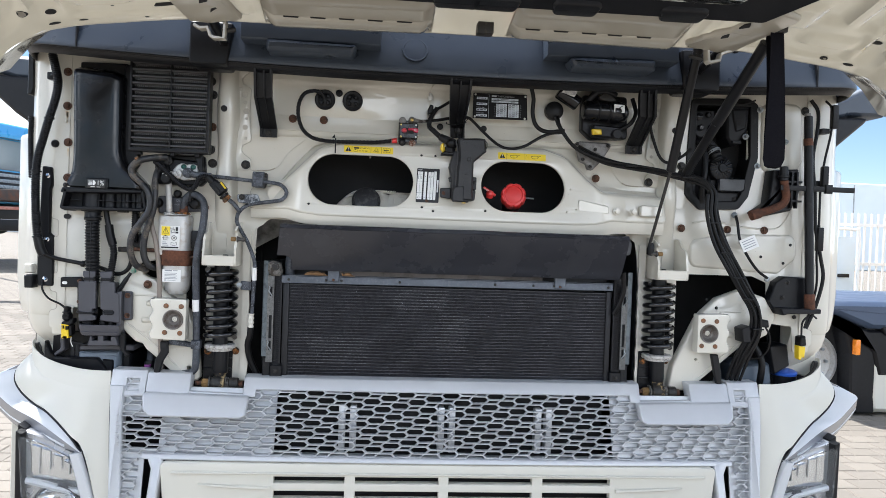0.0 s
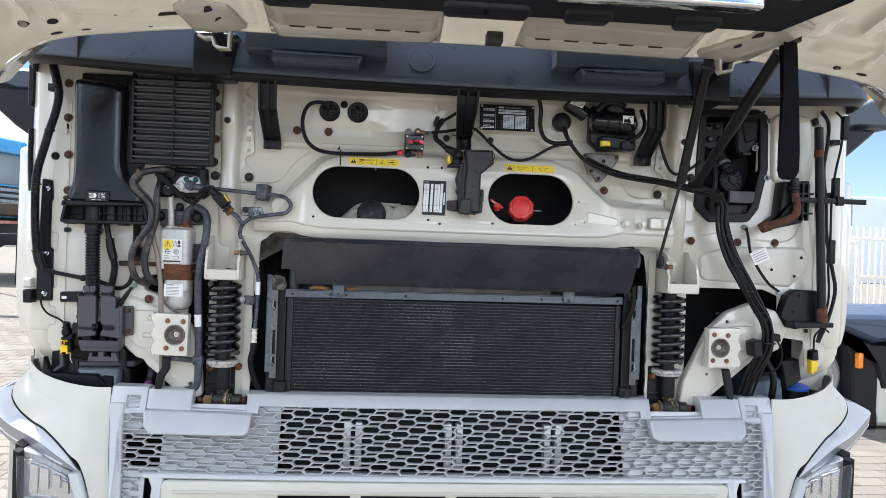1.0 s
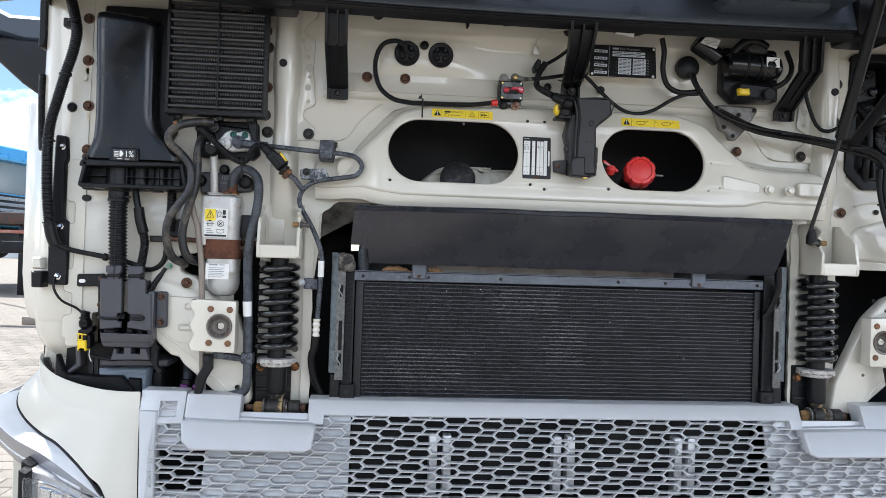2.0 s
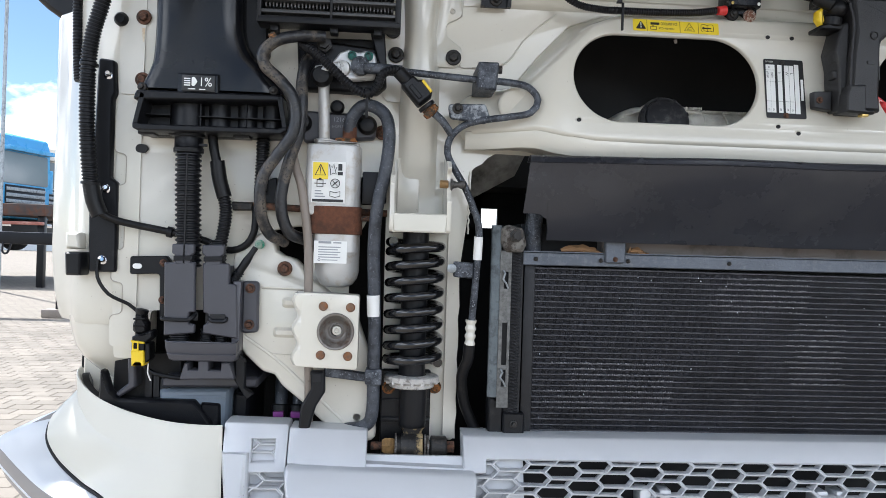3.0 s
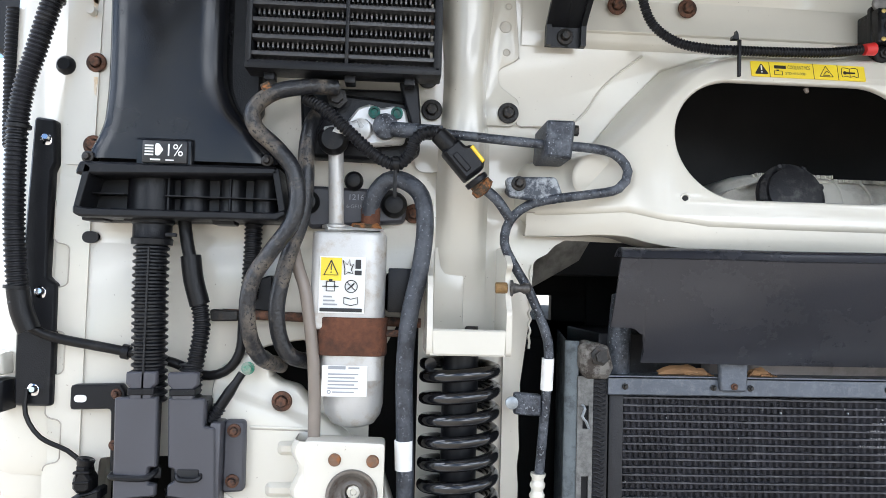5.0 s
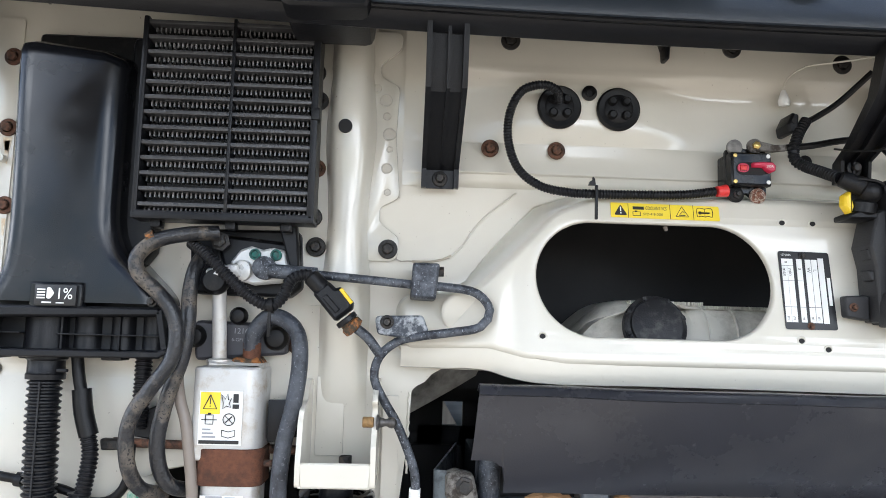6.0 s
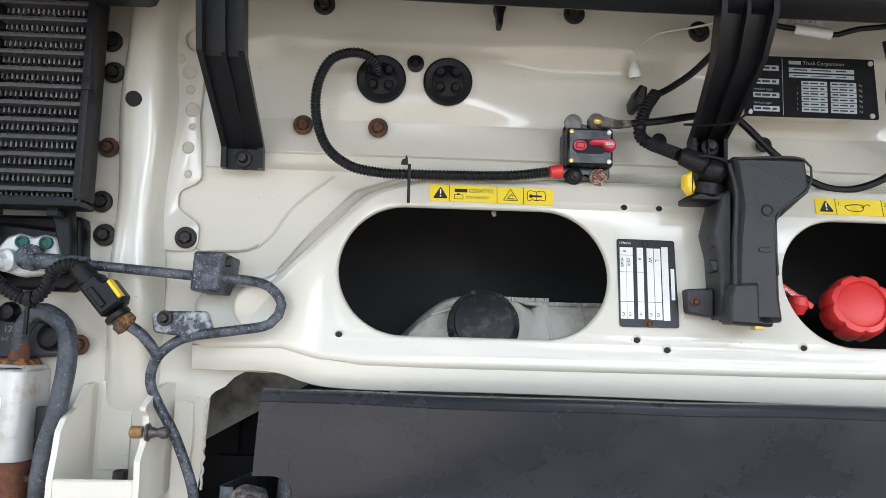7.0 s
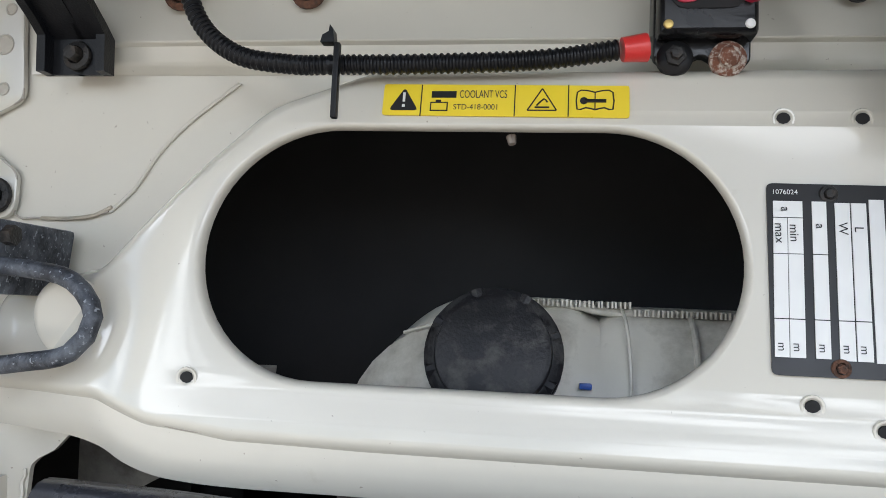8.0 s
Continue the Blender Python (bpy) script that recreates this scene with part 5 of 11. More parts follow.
bolt(M_SMALLRUST, -1.018, 0.096, 1.475, blk).scale = (0.9, 0.9, 0.9)
bolt(M_SMALLRUST, -1.018, 0.096, 1.418, blk).scale = (0.9, 0.9, 0.9)
bm = BM()
prism(bm, [(-0.90, 1.345), (-0.885, 1.33), (-0.885, 1.29), (-0.872, 1.28), (-0.882, 1.272), (-0.9, 1.30)], 0.07, 0.085, 0.002)
part("latch", bm, PLASTIC, blk)

# earth strap
es = thing("earth_lead", (-0.885, 0.1, 1.48), "black earth lead with a corroded green ring terminal", "cable")
part("lead", tube(BM(), [(-0.876, 0.078, 1.503), (-0.888, 0.074, 1.483), (-0.905, 0.072, 1.455)], lambda d: 0.0062 if d > 0.018 else 0.0045, 10), RUBBER, es)
part("corrugation", tube(BM(), [(-0.898, 0.073, 1.466), (-0.908, 0.071, 1.45)], 0.0078, 10, ribs=0.004), PLASTIC, es)
bm = lathe(BM(), [(0, 0), (0.0075, 0), (0.0075, 0.002), (0.004, 0.0025), (0.004, 0.005), (0, 0.005)], (-0.871, 0.085, 1.508), seg=12)
part("terminal", bm, mat("verdigris_copper", (0.30, 0.36, 0.29), 0.6, 0.3, 0.3, 200, dirt=(0.03, 0.30, 0.20), dirt_at=0.55, dirt_scale=150), es)

# black side rail with its conduit
rail = thing("cable_rail", (-1.12, 0.11, 1.46), "black plastic cable rail fixed to the door pillar", "rail")
part("channel", prism(BM(), rounded([(-1.128, 1.788), (-1.104, 1.785), (-1.101, 1.735), (-1.105, 1.725), (-1.105, 1.604), (-1.094, 1.597), (-1.092, 1.458), (-1.134, 1.458), (-1.136, 1.54)], 0.005, 3), 0.104, 0.125, 0.003), PLASTIC, rail)
for x, z in ((-1.112, 1.762), (-1.110, 1.587), (-1.112, 1.477)):
    r = part("stud", lathe(BM(), [(0, 0), (0.0075, 0), (0.0075, 0.002), (0.0045, 0.003), (0.0045, 0.007), (0.003, 0.012), (0, 0.012)], (x, 0.106, z), (0.15, -1, 0.1), 12), CHROME, rail, "bright steel stud")
part("end_block", prism(BM(), rounded([(-1.165, 1.488), (-1.14, 1.488), (-1.14, 1.452), (-1.163, 1.452)], 0.003, 2), 0.09, 0.13, 0.004), PLASTIC, rail)
part("white_plug", prism(BM(), rounded([(-1.168, 1.518), (-1.148, 1.518), (-1.145, 1.492), (-1.168, 1.492)], 0.004, 2), 0.10, 0.135, 0.004), CREAM, rail, "cream plastic plug")
pc = conduit("pillar_conduit", [(-1.102, 0.088, 2.090), (-1.089, 0.084, 2.044), (-1.082, 0.08, 2.007), (-1.088, 0.077, 1.962), (-1.101, 0.075, 1.914), (-1.115, 0.074, 1.858), (-1.127, 0.074, 1.81), (-1.132, 0.075, 1.755), (-1.130, 0.076, 1.66), (-1.122, 0.078, 1.58), (-1.113, 0.08, 1.553)], 0.0118, "black corrugated conduit running down the door pillar", 0.0052)
part("end_sleeve", tube(BM(), [(-1.123, 0.078, 1.59), (-1.118, 0.079, 1.565), (-1.11, 0.081, 1.545)], 0.0125, 12), RUBBER, pc)
for z, x in ((1.592, -1.124), (1.77, -1.131), (1.914, -1.101), (2.03, -1.086)):
    part("tie", lathe(BM(), [(0.0118, -0.002), (0.0135, -0.002), (0.0135, 0.002), (0.0118, 0.002)], (x, 0.076, z), (0.05, 0, 1), 14), RUBBER, pc)
conduit("edge_conduit", [(-1.176, 0.142, 1.925), (-1.176, 0.142, 1.87), (-1.172, 0.138, 1.80), (-1.166, 0.13, 1.755)], 0.008, "thin corrugated conduit at the cab edge", 0.005)
lead = thing("pillar_lead", (-0.9, 0.09, 1.5), "thin black taped lead looping under the duct", "cable")
part("cable", tube(BM(), [(-1.112, 0.08, 1.550), (-1.085, 0.088, 1.537), (-1.011, 0.094, 1.523), (-0.956, 0.096, 1.511), (-0.925, 0.096, 1.498), (-0.898, 0.092, 1.503), (-0.882, 0.09, 1.525), (-0.88, 0.092, 1.567)], 0.0055, 10), RUBBER, lead)
part("clip", lathe(BM(), [(0.004, -0.004), (0.0085, -0.004), (0.0085, 0.004), (0.004, 0.004)], (-1.009, 0.094, 1.5225), (1, 0, -0.2), 12), PLASTIC, lead)
lead = thing("sensor_lead", (-1.05, 0.1, 1.32), "thin black lead ending in a yellow plug", "cable")
part("cable", tube(BM(), [(-1.118, 0.10, 1.478), (-1.117, 0.098, 1.45), (-1.10, 0.098, 1.425), (-1.07, 0.1, 1.41), (-1.055, 0.1, 1.398)], 0.0028, 8), RUBBER, lead)
part("plug_body", prism(BM(), rounded([(-1.0555, 1.396), (-1.0425, 1.398), (-1.0405, 1.388), (-1.0365, 1.382), (-1.0365, 1.370), (-1.0425, 1.366), (-1.0535, 1.366), (-1.0585, 1.371), (-1.0585, 1.381), (-1.0555, 1.388)], 0.002, 3), 0.084, 0.104, 0.004), RUBBER, lead)
part("boot_ring", lathe(BM(), [(0.004, -0.004), (0.0085, -0.004), (0.0100, 0.003), (0.0085, 0.0045), (0.004, 0.003)], (-1.0475, 0.094, 1.399), (0.2, 0, 1), 14), RUBBER, lead)
for z in (1.389, 1.378):
    part("body_ridge", prism(BM(), rounded([(-1.0570, z + 0.0015), (-1.0385, z + 0.0025), (-1.0385, z - 0.0005), (-1.0570, z - 0.0015)], 0.001, 2), 0.0825, 0.09, 0.001), RUBBER, lead)
part("plug_collar", prism(BM(), rounded([(-1.0585, 1.362), (-1.0500, 1.3665), (-1.0440, 1.3665), (-1.0310, 1.3725), (-1.0265, 1.371), (-1.0265, 1.362), (-1.0330, 1.356), (-1.0380, 1.352), (-1.0590, 1.355)], 0.002, 3), 0.083, 0.106, 0.003), PLASTIC, lead)
yp = part("yellow_plug", prism(BM(), rounded([(-1.0585, 1.3415), (-1.0395, 1.3415), (-1.0380, 1.3185), (-1.0430, 1.3175), (-1.0440, 1.3225), (-1.0510, 1.3225), (-1.0525, 1.3170), (-1.0570, 1.3175)], 0.001, 2), 0.081, 0.104, 0.0015), YELLOW, lead, "yellow plastic plug")
part("plug_side", prism(BM(), rounded([(-1.0395, 1.3540), (-1.0310, 1.3525), (-1.0300, 1.328), (-1.0385, 1.3205)], 0.002, 2), 0.084, 0.108, 0.002), RUBBER, lead)
part("window_frame", sheet(BM(), rounded([(-1.0560, 1.3560), (-1.0475, 1.3560), (-1.0470, 1.3410), (-1.0565, 1.3410)], 0.0008, 2), [rounded([(-1.0545, 1.3535), (-1.0490, 1.3535), (-1.0487, 1.3440), (-1.0548, 1.3440)], 0.0005, 2)], 0.0805, 0.003), YELLOW, yp)
part("top_rim", prism(BM(), rounded([(-1.0590, 1.3570), (-1.0390, 1.3545), (-1.0390, 1.3515), (-1.0590, 1.3535)], 0.0008, 2), 0.0815, 0.104, 0.0008), YELLOW, yp)
part("gap_band", box(BM(), -1.0580, -1.0400, 0.0835, 0.104, 1.3405, 1.3535, 0.0005), RUBBER, yp)
for k, m in enumerate((RUBBER, PAPER)):
    part("wire_end", tube(BM(), [(-1.040 + 0.004 * k, 0.096, 1.320), (-1.040 + 0.003 * k, 0.097, 1.306), (-1.036 + 0.003 * k, 0.10, 1.293)], 0.0012, 6), m, lead)
part("lower_cable", tube(BM(), [(-1.045, 0.1, 1.318), (-1.03, 0.1, 1.305), (-0.99, 0.1, 1.298), (-0.975, 0.11, 1.30)], 0.0035, 8), RUBBER, lead)

# spring-and-damper units
def coil(bm, c, R, r, z0, z1, turns, seg=10, n=26):
    total = int(turns * n)
    prev = None
    for i in range(total + 1):
        u = i / n
        a = u * 2 * math.pi
        # closed end turns
        k = i / total
        f = min(max((k - 0.09) / 0.82, 0), 1)
        h = z0 + (z1 - z0) * f + (min(k, 0.09) / 0.09 - 1) * r * 1.1 + (max(k - 0.91, 0) / 0.09) * r * 1.1
        centre = Vector((c[0] + R * math.cos(a), c[1] + R * math.sin(a), h))
        out = Vector((math.cos(a), math.sin(a), 0))
        ring = [bm.verts.new(centre + (out * math.cos(2 * math.pi * j / seg) + Vector((0, 0, 1)) * math.sin(2 * math.pi * j / seg)) * r) for j in range(seg)]
        if prev:
            for j in range(seg):
                bm.faces.new((prev[j - 1], prev[j], ring[j], ring[j - 1]))
        else:
            bm.faces.new(ring)
        prev = ring
    bm.faces.new(prev)
    bmesh.ops.recalc_face_normals(bm, faces=bm.faces[:])
    return bm


SEATM = mat("pale_worn_seat", (0.50, 0.48, 0.45), 0.55, 0.2, 0.2, 120, 0.5, 300, dirt=(0.22, 0.20, 0.18), dirt_at=0.58, dirt_scale=90, dirt_soft=0.06)
SANDDIRT = mat("sandy_dirt", (0.30, 0.22, 0.11), 0.9, 0, 0.4, 90, 0.6, 250, dirt=(0.022, 0.02, 0.018), dirt_at=0.50, dirt_scale=55, dirt_soft=0.05)


def strut(x, label, s):
    st = thing("spring_strut", (x, 0.085, 1.18), label, "spring strut", "cab suspension struts")
    y = 0.082
    part("coil_spring", coil(BM(), (x, y), 0.0395, 0.0074, 1.341, 1.511, 8.6, 12), SPRING, st, "gloss black steel coil")
    part("damper_body", rod(BM(), (x, y, 1.30), (x, y, 1.54), 0.0205, 24, bev=0.003), PLASTIC, st)
    seat = BM()
    lathe(seat, [(0.022, 0), (0.0335, 0.0), (0.0350, 0.0015), (0.0350, 0.0065), (0.0395, 0.0085), (0.0420, 0.010), (0.0420, 0.0170), (0.039, 0.0185), (0.022, 0.0185)], (x, y, 1.2955), (0, 0, 1), 32)
    for k in range(16):
        a = k / 16 * 2 * math.pi
        rod(seat, (x + 0.0395 * math.cos(a), y + 0.0395 * math.sin(a), 1.3020), (x + 0.0395 * math.cos(a), y + 0.0395 * math.sin(a), 1.3075), 0.0032, 6)
    part("spring_seat", seat, SEATM, st, "pale worn aluminium castellated spring seat")
    part("lower_tube", lathe(BM(), [(0, 0), (0.0135, 0), (0.0150, 0.006), (0.0200, 0.012), (0.0212, 0.020), (0.0212, 0.078), (0, 0.078)], (x + 0.003, y, 1.222), (0, 0, 1), 26), PLASTIC, st)
    part("neck_dirt", lathe(BM(), [(0.0139, 0), (0.0154, 0.006), (0.0203, 0.0122)], (x + 0.0035, y - 0.0004, 1.222), (0, 0, 1), 26), SANDDIRT, st, "sandy dirt caught on the damper neck")
    ye, ze = y - 0.012, 1.2055
    part("eye", lathe(BM(), [(0.010, -0.0165), (0.0185, -0.0165), (0.0195, -0.0150), (0.0195, 0.0150), (0.0185, 0.0165), (0.010, 0.0165)], (x + 0.003, ye, ze), (1, 0, 0), 26), BOLT, st)
    part("eye_dirt", lathe(BM(), [(0.0197, 0.006), (0.0197, 0.0145), (0.0190, 0.0160)], (x + 0.003, ye, ze), (1, 0, 0), 26), SANDDIRT, st)
    part("washer", lathe(BM(), [(0, 0), (0.0195, 0), (0.0195, 0.003), (0, 0.003)], (x - 0.0235, ye, ze), (1, 0, 0), 24), CASTM, st)
    part("spacer", rod(BM(), (x - 0.0205, ye, ze), (x - 0.0135, ye, ze), 0.0155, 20), BOLT, st)
    part("pivot_nut", lathe(BM(), [(0, 0), (0.0115, 0), (0.0132, 0.003), (0.0132, 0.015), (0.0100, 0.0195), (0, 0.0195)], (x - 0.0235, ye, ze), (-1, 0, 0), 6), THREADM, st, "rusty yellowed nut")
    part("pivot_bolt", rod(BM(), (x - 0.060, ye, ze), (x + 0.066, ye, ze), 0.0062, 12, bev=0.001), RUSTY_BOLT, st)
    for k, r in enumerate((0.0178, 0.0165)):
        part("washer", rod(BM(), (x + 0.0215 + 0.0045 * k, ye, ze), (x + 0.0245 + 0.0045 * k, ye, ze), r, 22), CASTM, st)
    part("bush", rod(BM(), (x + 0.031, ye, ze), (x + 0.056, ye, ze), 0.0165, 24, bev=0.002), BOLT, st)
    part("bush_nut", rod(BM(), (x + 0.056, ye, ze), (x + 0.068, ye, ze), 0.0098, 6, bev=0.001), RUSTY_BOLT, st)
    part("foot_bracket", prism(BM(), rounded([(x - 0.045, 1.190), (x + 0.07, 1.190), (x + 0.07, 1.165), (x - 0.045, 1.165)], 0.004, 2), 0.06, 0.13, 0.003), PLASTIC, st)
    part("back_bracket", prism(BM(), rounded([(x - 0.047, 1.318), (x + 0.031, 1.318), (x + 0.031, 1.19), (x - 0.047, 1.19)], 0.004, 2), 0.100, 0.110, 0.002), PLASTIC, st)
    part("bracket_rib", box(BM(), x - 0.046, x + 0.030, 0.094, 0.102, 1.237, 1.244, 0.002), PLASTIC, st)
    part("bracket_rib", box(BM(), x - 0.046, x + 0.030, 0.097, 0.102, 1.270, 1.273, 0.001), PLASTIC, st)
    for dx in (-0.035, 0.038):
        part("fixing_bolt", lathe(BM(), [(0.0105, 0), (0.0105, 0.002), (0.0078, 0.003), (0.0074, 0.008), (0.005, 0.010), (0, 0.0105)], (x + dx, 0.100 if dx < 0 else 0.112, 1.290), seg=16), ORANGE_RUST, st, "orange rusted bolt head")
    part("stud", rod(BM(), (x + 0.012 * s, 0.07, 1.545), (x + 0.012 * s, 0.07, 1.562), 0.006, 10), BOLT, st)
    return st


strut(-0.632, "black coil spring over a damper below its cream pocket", 1)
strut(0.615, "black coil spring over a damper beside the thick wiring", -1)

# lock bracket plates with a round funnel
RIVETM = mat("rust_brown_rivet", (0.15, 0.085, 0.05), 0.7, 0, 0.4, 120, 0.5, 400, dirt=(0.26, 0.10, 0.035), dirt_at=0.55, dirt_scale=110)
FUNNELM = mat("worn_funnel_steel", (0.17, 0.155, 0.14), 0.42, 0.5, 0.35, 50, 0.4, 200, dirt=(0.11, 0.06, 0.035), dirt_at=0.60, dirt_scale=45, dirt_soft=0.08)
def lock_bracket(s, label):
    b = thing("lock_bracket", (s * 0.76, 0.06, 1.33), label, "bracket", "cab lock brackets")
    x = s * 0.748
    bm = BM()
    outer = [(s * 0.798, 1.438), (s * 0.716, 1.436), (s * 0.716, 1.328), (s * 0.798, 1.331)]
    sheet(bm, rounded(outer, 0.003, 2), [disc(x, 1.383, 0.0255, 28)], 0.030, 0.006, skirt=((0.001, 0.0006), (0.0015, 0.003), (0.0015, 0.035)))
    part("plate", bm, CREAM, b)
    # wavy pressed flank
    bm = BM()
    rows = []
    for i in range(25):
        z = 1.331 + 0.107 * i / 24
        w = 0.004 * math.sin((z - 1.331) / 0.107 * math.pi * 5)
        rows.append([bm.verts.new((s * (0.797 + dx + w * k), y, z)) for dx, y, k in ((0, 0.030, 0), (0.008, 0.033, 1), (0.014, 0.045, 1), (0.014, 0.088, 0.5))])
    for a, c in zip(rows, rows[1:]):
        for k in range(3):
            bm.faces.new((a[k], c[k], c[k + 1], a[k + 1]))
    bmesh.ops.recalc_face_normals(bm, faces=bm.faces[:])
    part("pressed_flank", bm, CREAM, b)
    part("funnel", lathe(BM(), [(0.0272, -0.001), (0.0275, 0.0015), (0.0262, 0.004), (0.024, 0.0035), (0.021, -0.001), (0.0185, -0.006), (0.016, -0.010), (0.0125, -0.0115), (0.0095, -0.010), (0.0080, -0.011), (0.0078, -0.022)], (x, 0.030, 1.383), seg=40), FUNNELM, b, "worn bare-metal funnel ring")
    part("lock_pin", lathe(BM(), [(0.0072, 0.0), (0.0072, 0.003), (0.004, 0.004), (0.003, 0.001), (0, 0.001)], (x + 0.001, 0.046, 1.383), seg=8), CREAM, b)
    for dx, z in ((-0.019, 1.420), (0.021, 1.419), (-0.021, 1.348), (0.019, 1.347)):
        part("rivet", lathe(BM(), [(0.0068, 0.0), (0.0068, 0.0015), (0.0056, 0.0032), (0.003, 0.0036), (0, 0.0034)], (x + dx, 0.0298, z), seg=18), RIVETM, b)
    return b


lock_bracket(-1, "cream bolted plate with a worn metal funnel beside the strut")
lock_bracket(1, "cream bolted plate with a worn metal funnel beside the wiring")

# refrigerant dryer bottle
can = thing("dryer_bottle", (-0.755, 0.085, 1.445), "silver aluminium dryer bottle held by a rusty band", "bottle")
cx, cy, cr = -0.753, 0.087, 0.0335
part("lower_shell", lathe(BM(), [(0, 0), (0.014, 0.0), (0.024, 0.004), (0.031, 0.014), (0.0338, 0.026), (0.0338, 0.09)], (cx + 0.0005, cy, 1.446), (0, 0, 1), 36), ALU, can)
bm = BM()
column(bm, rounded([(cx - 0.049, cy - 0.034), (cx + 0.033, cy - 0.034), (cx + 0.033, cy + 0.032), (cx - 0.049, cy + 0.032)], [0.012, 0.024, 0.014, 0.012], 8), 1.555, 1.663, 0.004, 3)
column(bm, rounded([(cx - 0.037, cy - 0.0338), (cx + 0.0328, cy - 0.0338), (cx + 0.0328, cy + 0.030), (cx - 0.037, cy + 0.030)], 0.02, 8), 1.50, 1.56, 0.0)
part("upper_shell", bm, ALU, can)
bm = BM()
column(bm, rounded([(cx - 0.043, cy - 0.0365), (cx + 0.0365, cy - 0.0365), (cx + 0.0365, cy + 0.034), (cx - 0.043, cy + 0.034)], 0.02, 8), 1.527, 1.569, 0.001, 1)
part("band", bm, RUST, can, "rusted steel clamp band")
part("band_bolt", rod(BM(), (cx + 0.036, cy - 0.02, 1.552), (cx + 0.05, cy - 0.02, 1.552), 0.004, 10), RUSTY_BOLT, can)
part("band_bracket", box(BM(), cx + 0.036, cx + 0.066, cy - 0.012, cy - 0.006, 1.575, 1.625, 0.002), PLASTIC, can)
part("top_plate", prism(BM(), rounded([(cx - 0.036, 1.672), (cx + 0.030, 1.668), (cx + 0.030, 1.661), (cx - 0.036, 1.661)], 0.002, 2), cy - 0.03, cy + 0.02, 0.006, 3), ALU, can)
part("rusty_fitting", prism(BM(), rounded([(cx - 0.006, 1.674), (cx + 0.022, 1.675), (cx + 0.03, 1.667), (cx - 0.01, 1.665)], 0.003, 2), cy - 0.025, cy + 0.015, 0.004, 2), ORANGE_RUST, can, "orange rusted fitting")
part("inlet_pipe", rod(BM(), (cx - 0.024, cy - 0.012, 1.665), (cx - 0.027, cy - 0.02, 1.755), 0.0085, 16), ALU, can, "bare aluminium pipe")
part("pipe_ferrule", lathe(BM(), [(0.0085, 0), (0.016, 0), (0.016, 0.004), (0.0085, 0.006)], (cx - 0.024, cy - 0.012, 1.667), (0, 0, 1), 18), ALU, can)
lab = part("warning_label", box(BM(), -0.792, -0.742, cy - 0.0352, cy - 0.0345, 1.5735, 1.6355, 0.0), PAPER, can, "white label with warning pictograms")
ly = cy - 0.0362
part("yellow_field", box(BM(), -0.7905, -0.768, ly, ly + 0.0008, 1.609, 1.634), YLABEL, lab)
DX, DZ = -0.0075, -0.0095


def mark(pts, r=0.0006):
    """A printed stroke on the label."""
    return tube(BM(), [(x + DX, ly - 0.0003, z + DZ) for x, z in pts], r, 5, smooth=False)


def blot(x0, x1, z0, z1):
    return box(BM(), x0 + DX, x1 + DX, ly - 0.0001, ly + 0.0006, z0 + DZ, z1 + DZ)


part("warning_triangle", mark([(-0.7718, 1.6405), (-0.7795, 1.6245), (-0.7640, 1.6245), (-0.7718, 1.6405)], 0.0008), INK, lab)
part("exclamation_stroke", blot(-0.7724, -0.7712, 1.6295, 1.6365), INK, lab)
part("exclamation_dot", blot(-0.7725, -0.7711, 1.6268, 1.6282), INK, lab)
part("burst_mark", mark([(-0.757, 1.632), (-0.759, 1.641), (-0.7545, 1.636), (-0.752, 1.642), (-0.751, 1.635), (-0.7475, 1.637), (-0.750, 1.631), (-0.748, 1.6265), (-0.753, 1.628), (-0.757, 1.625), (-0.757, 1.632)]), INK, lab)
part("face_mark", blot(-0.7455, -0.7395, 1.632, 1.642), INK, lab)
part("glove_mark", blot(-0.746, -0.7385, 1.625, 1.630), INK, lab)
part("bottle_mark", mark([(-0.7765, 1.6175), (-0.7765, 1.607), (-0.7675, 1.607), (-0.7675, 1.6175), (-0.7765, 1.6175)]), INK, lab)
part("arrow_mark", mark([(-0.781, 1.612), (-0.763, 1.612)], 0.0005), INK, lab)
part("cap_mark", blot(-0.774, -0.770, 1.618, 1.620), INK, lab)
ring = lathe(BM(), [(0.0072, 0), (0.0072, 0.0006), (0.0062, 0.0006)], (-0.7495 + DX, ly + 0.0004, 1.6125 + DZ), seg=22)
part("forbidden_ring", ring, INK, lab)
part("forbidden_stroke", mark([(-0.7545, 1.6175), (-0.7445, 1.6075)], 0.0005), INK, lab)
part("crossed_tool", mark([(-0.7535, 1.609), (-0.746, 1.616)], 0.0008), INK, lab)
part("book_mark", mark([(-0.757, 1.6005), (-0.7495, 1.5985), (-0.742, 1.6005), (-0.742, 1.5935), (-0.7495, 1.5915), (-0.757, 1.5935), (-0.757, 1.6005)], 0.0005), INK, lab)
part("maker_strip", blot(-0.783, -0.737, 1.5845, 1.5885), INK, lab)
for i in range(3):
    part("fine_print", blot(-0.7795, -0.764 - 0.003 * i, 1.5915 + i * 0.0042, 1.5932 + i * 0.0042), GREYINK, lab)
lab = part("maker_label", box(BM(), -0.7855, -0.7365, cy - 0.0352, cy - 0.0340, 1.483, 1.5165), PAPER, can, "white printed type label")
bm = BM()
box(bm, -0.779, -0.760, ly + 0.0004, ly + 0.001, 1.5125, 1.516)
box(bm, -0.757, -0.745, ly + 0.0004, ly + 0.001, 1.513, 1.515)
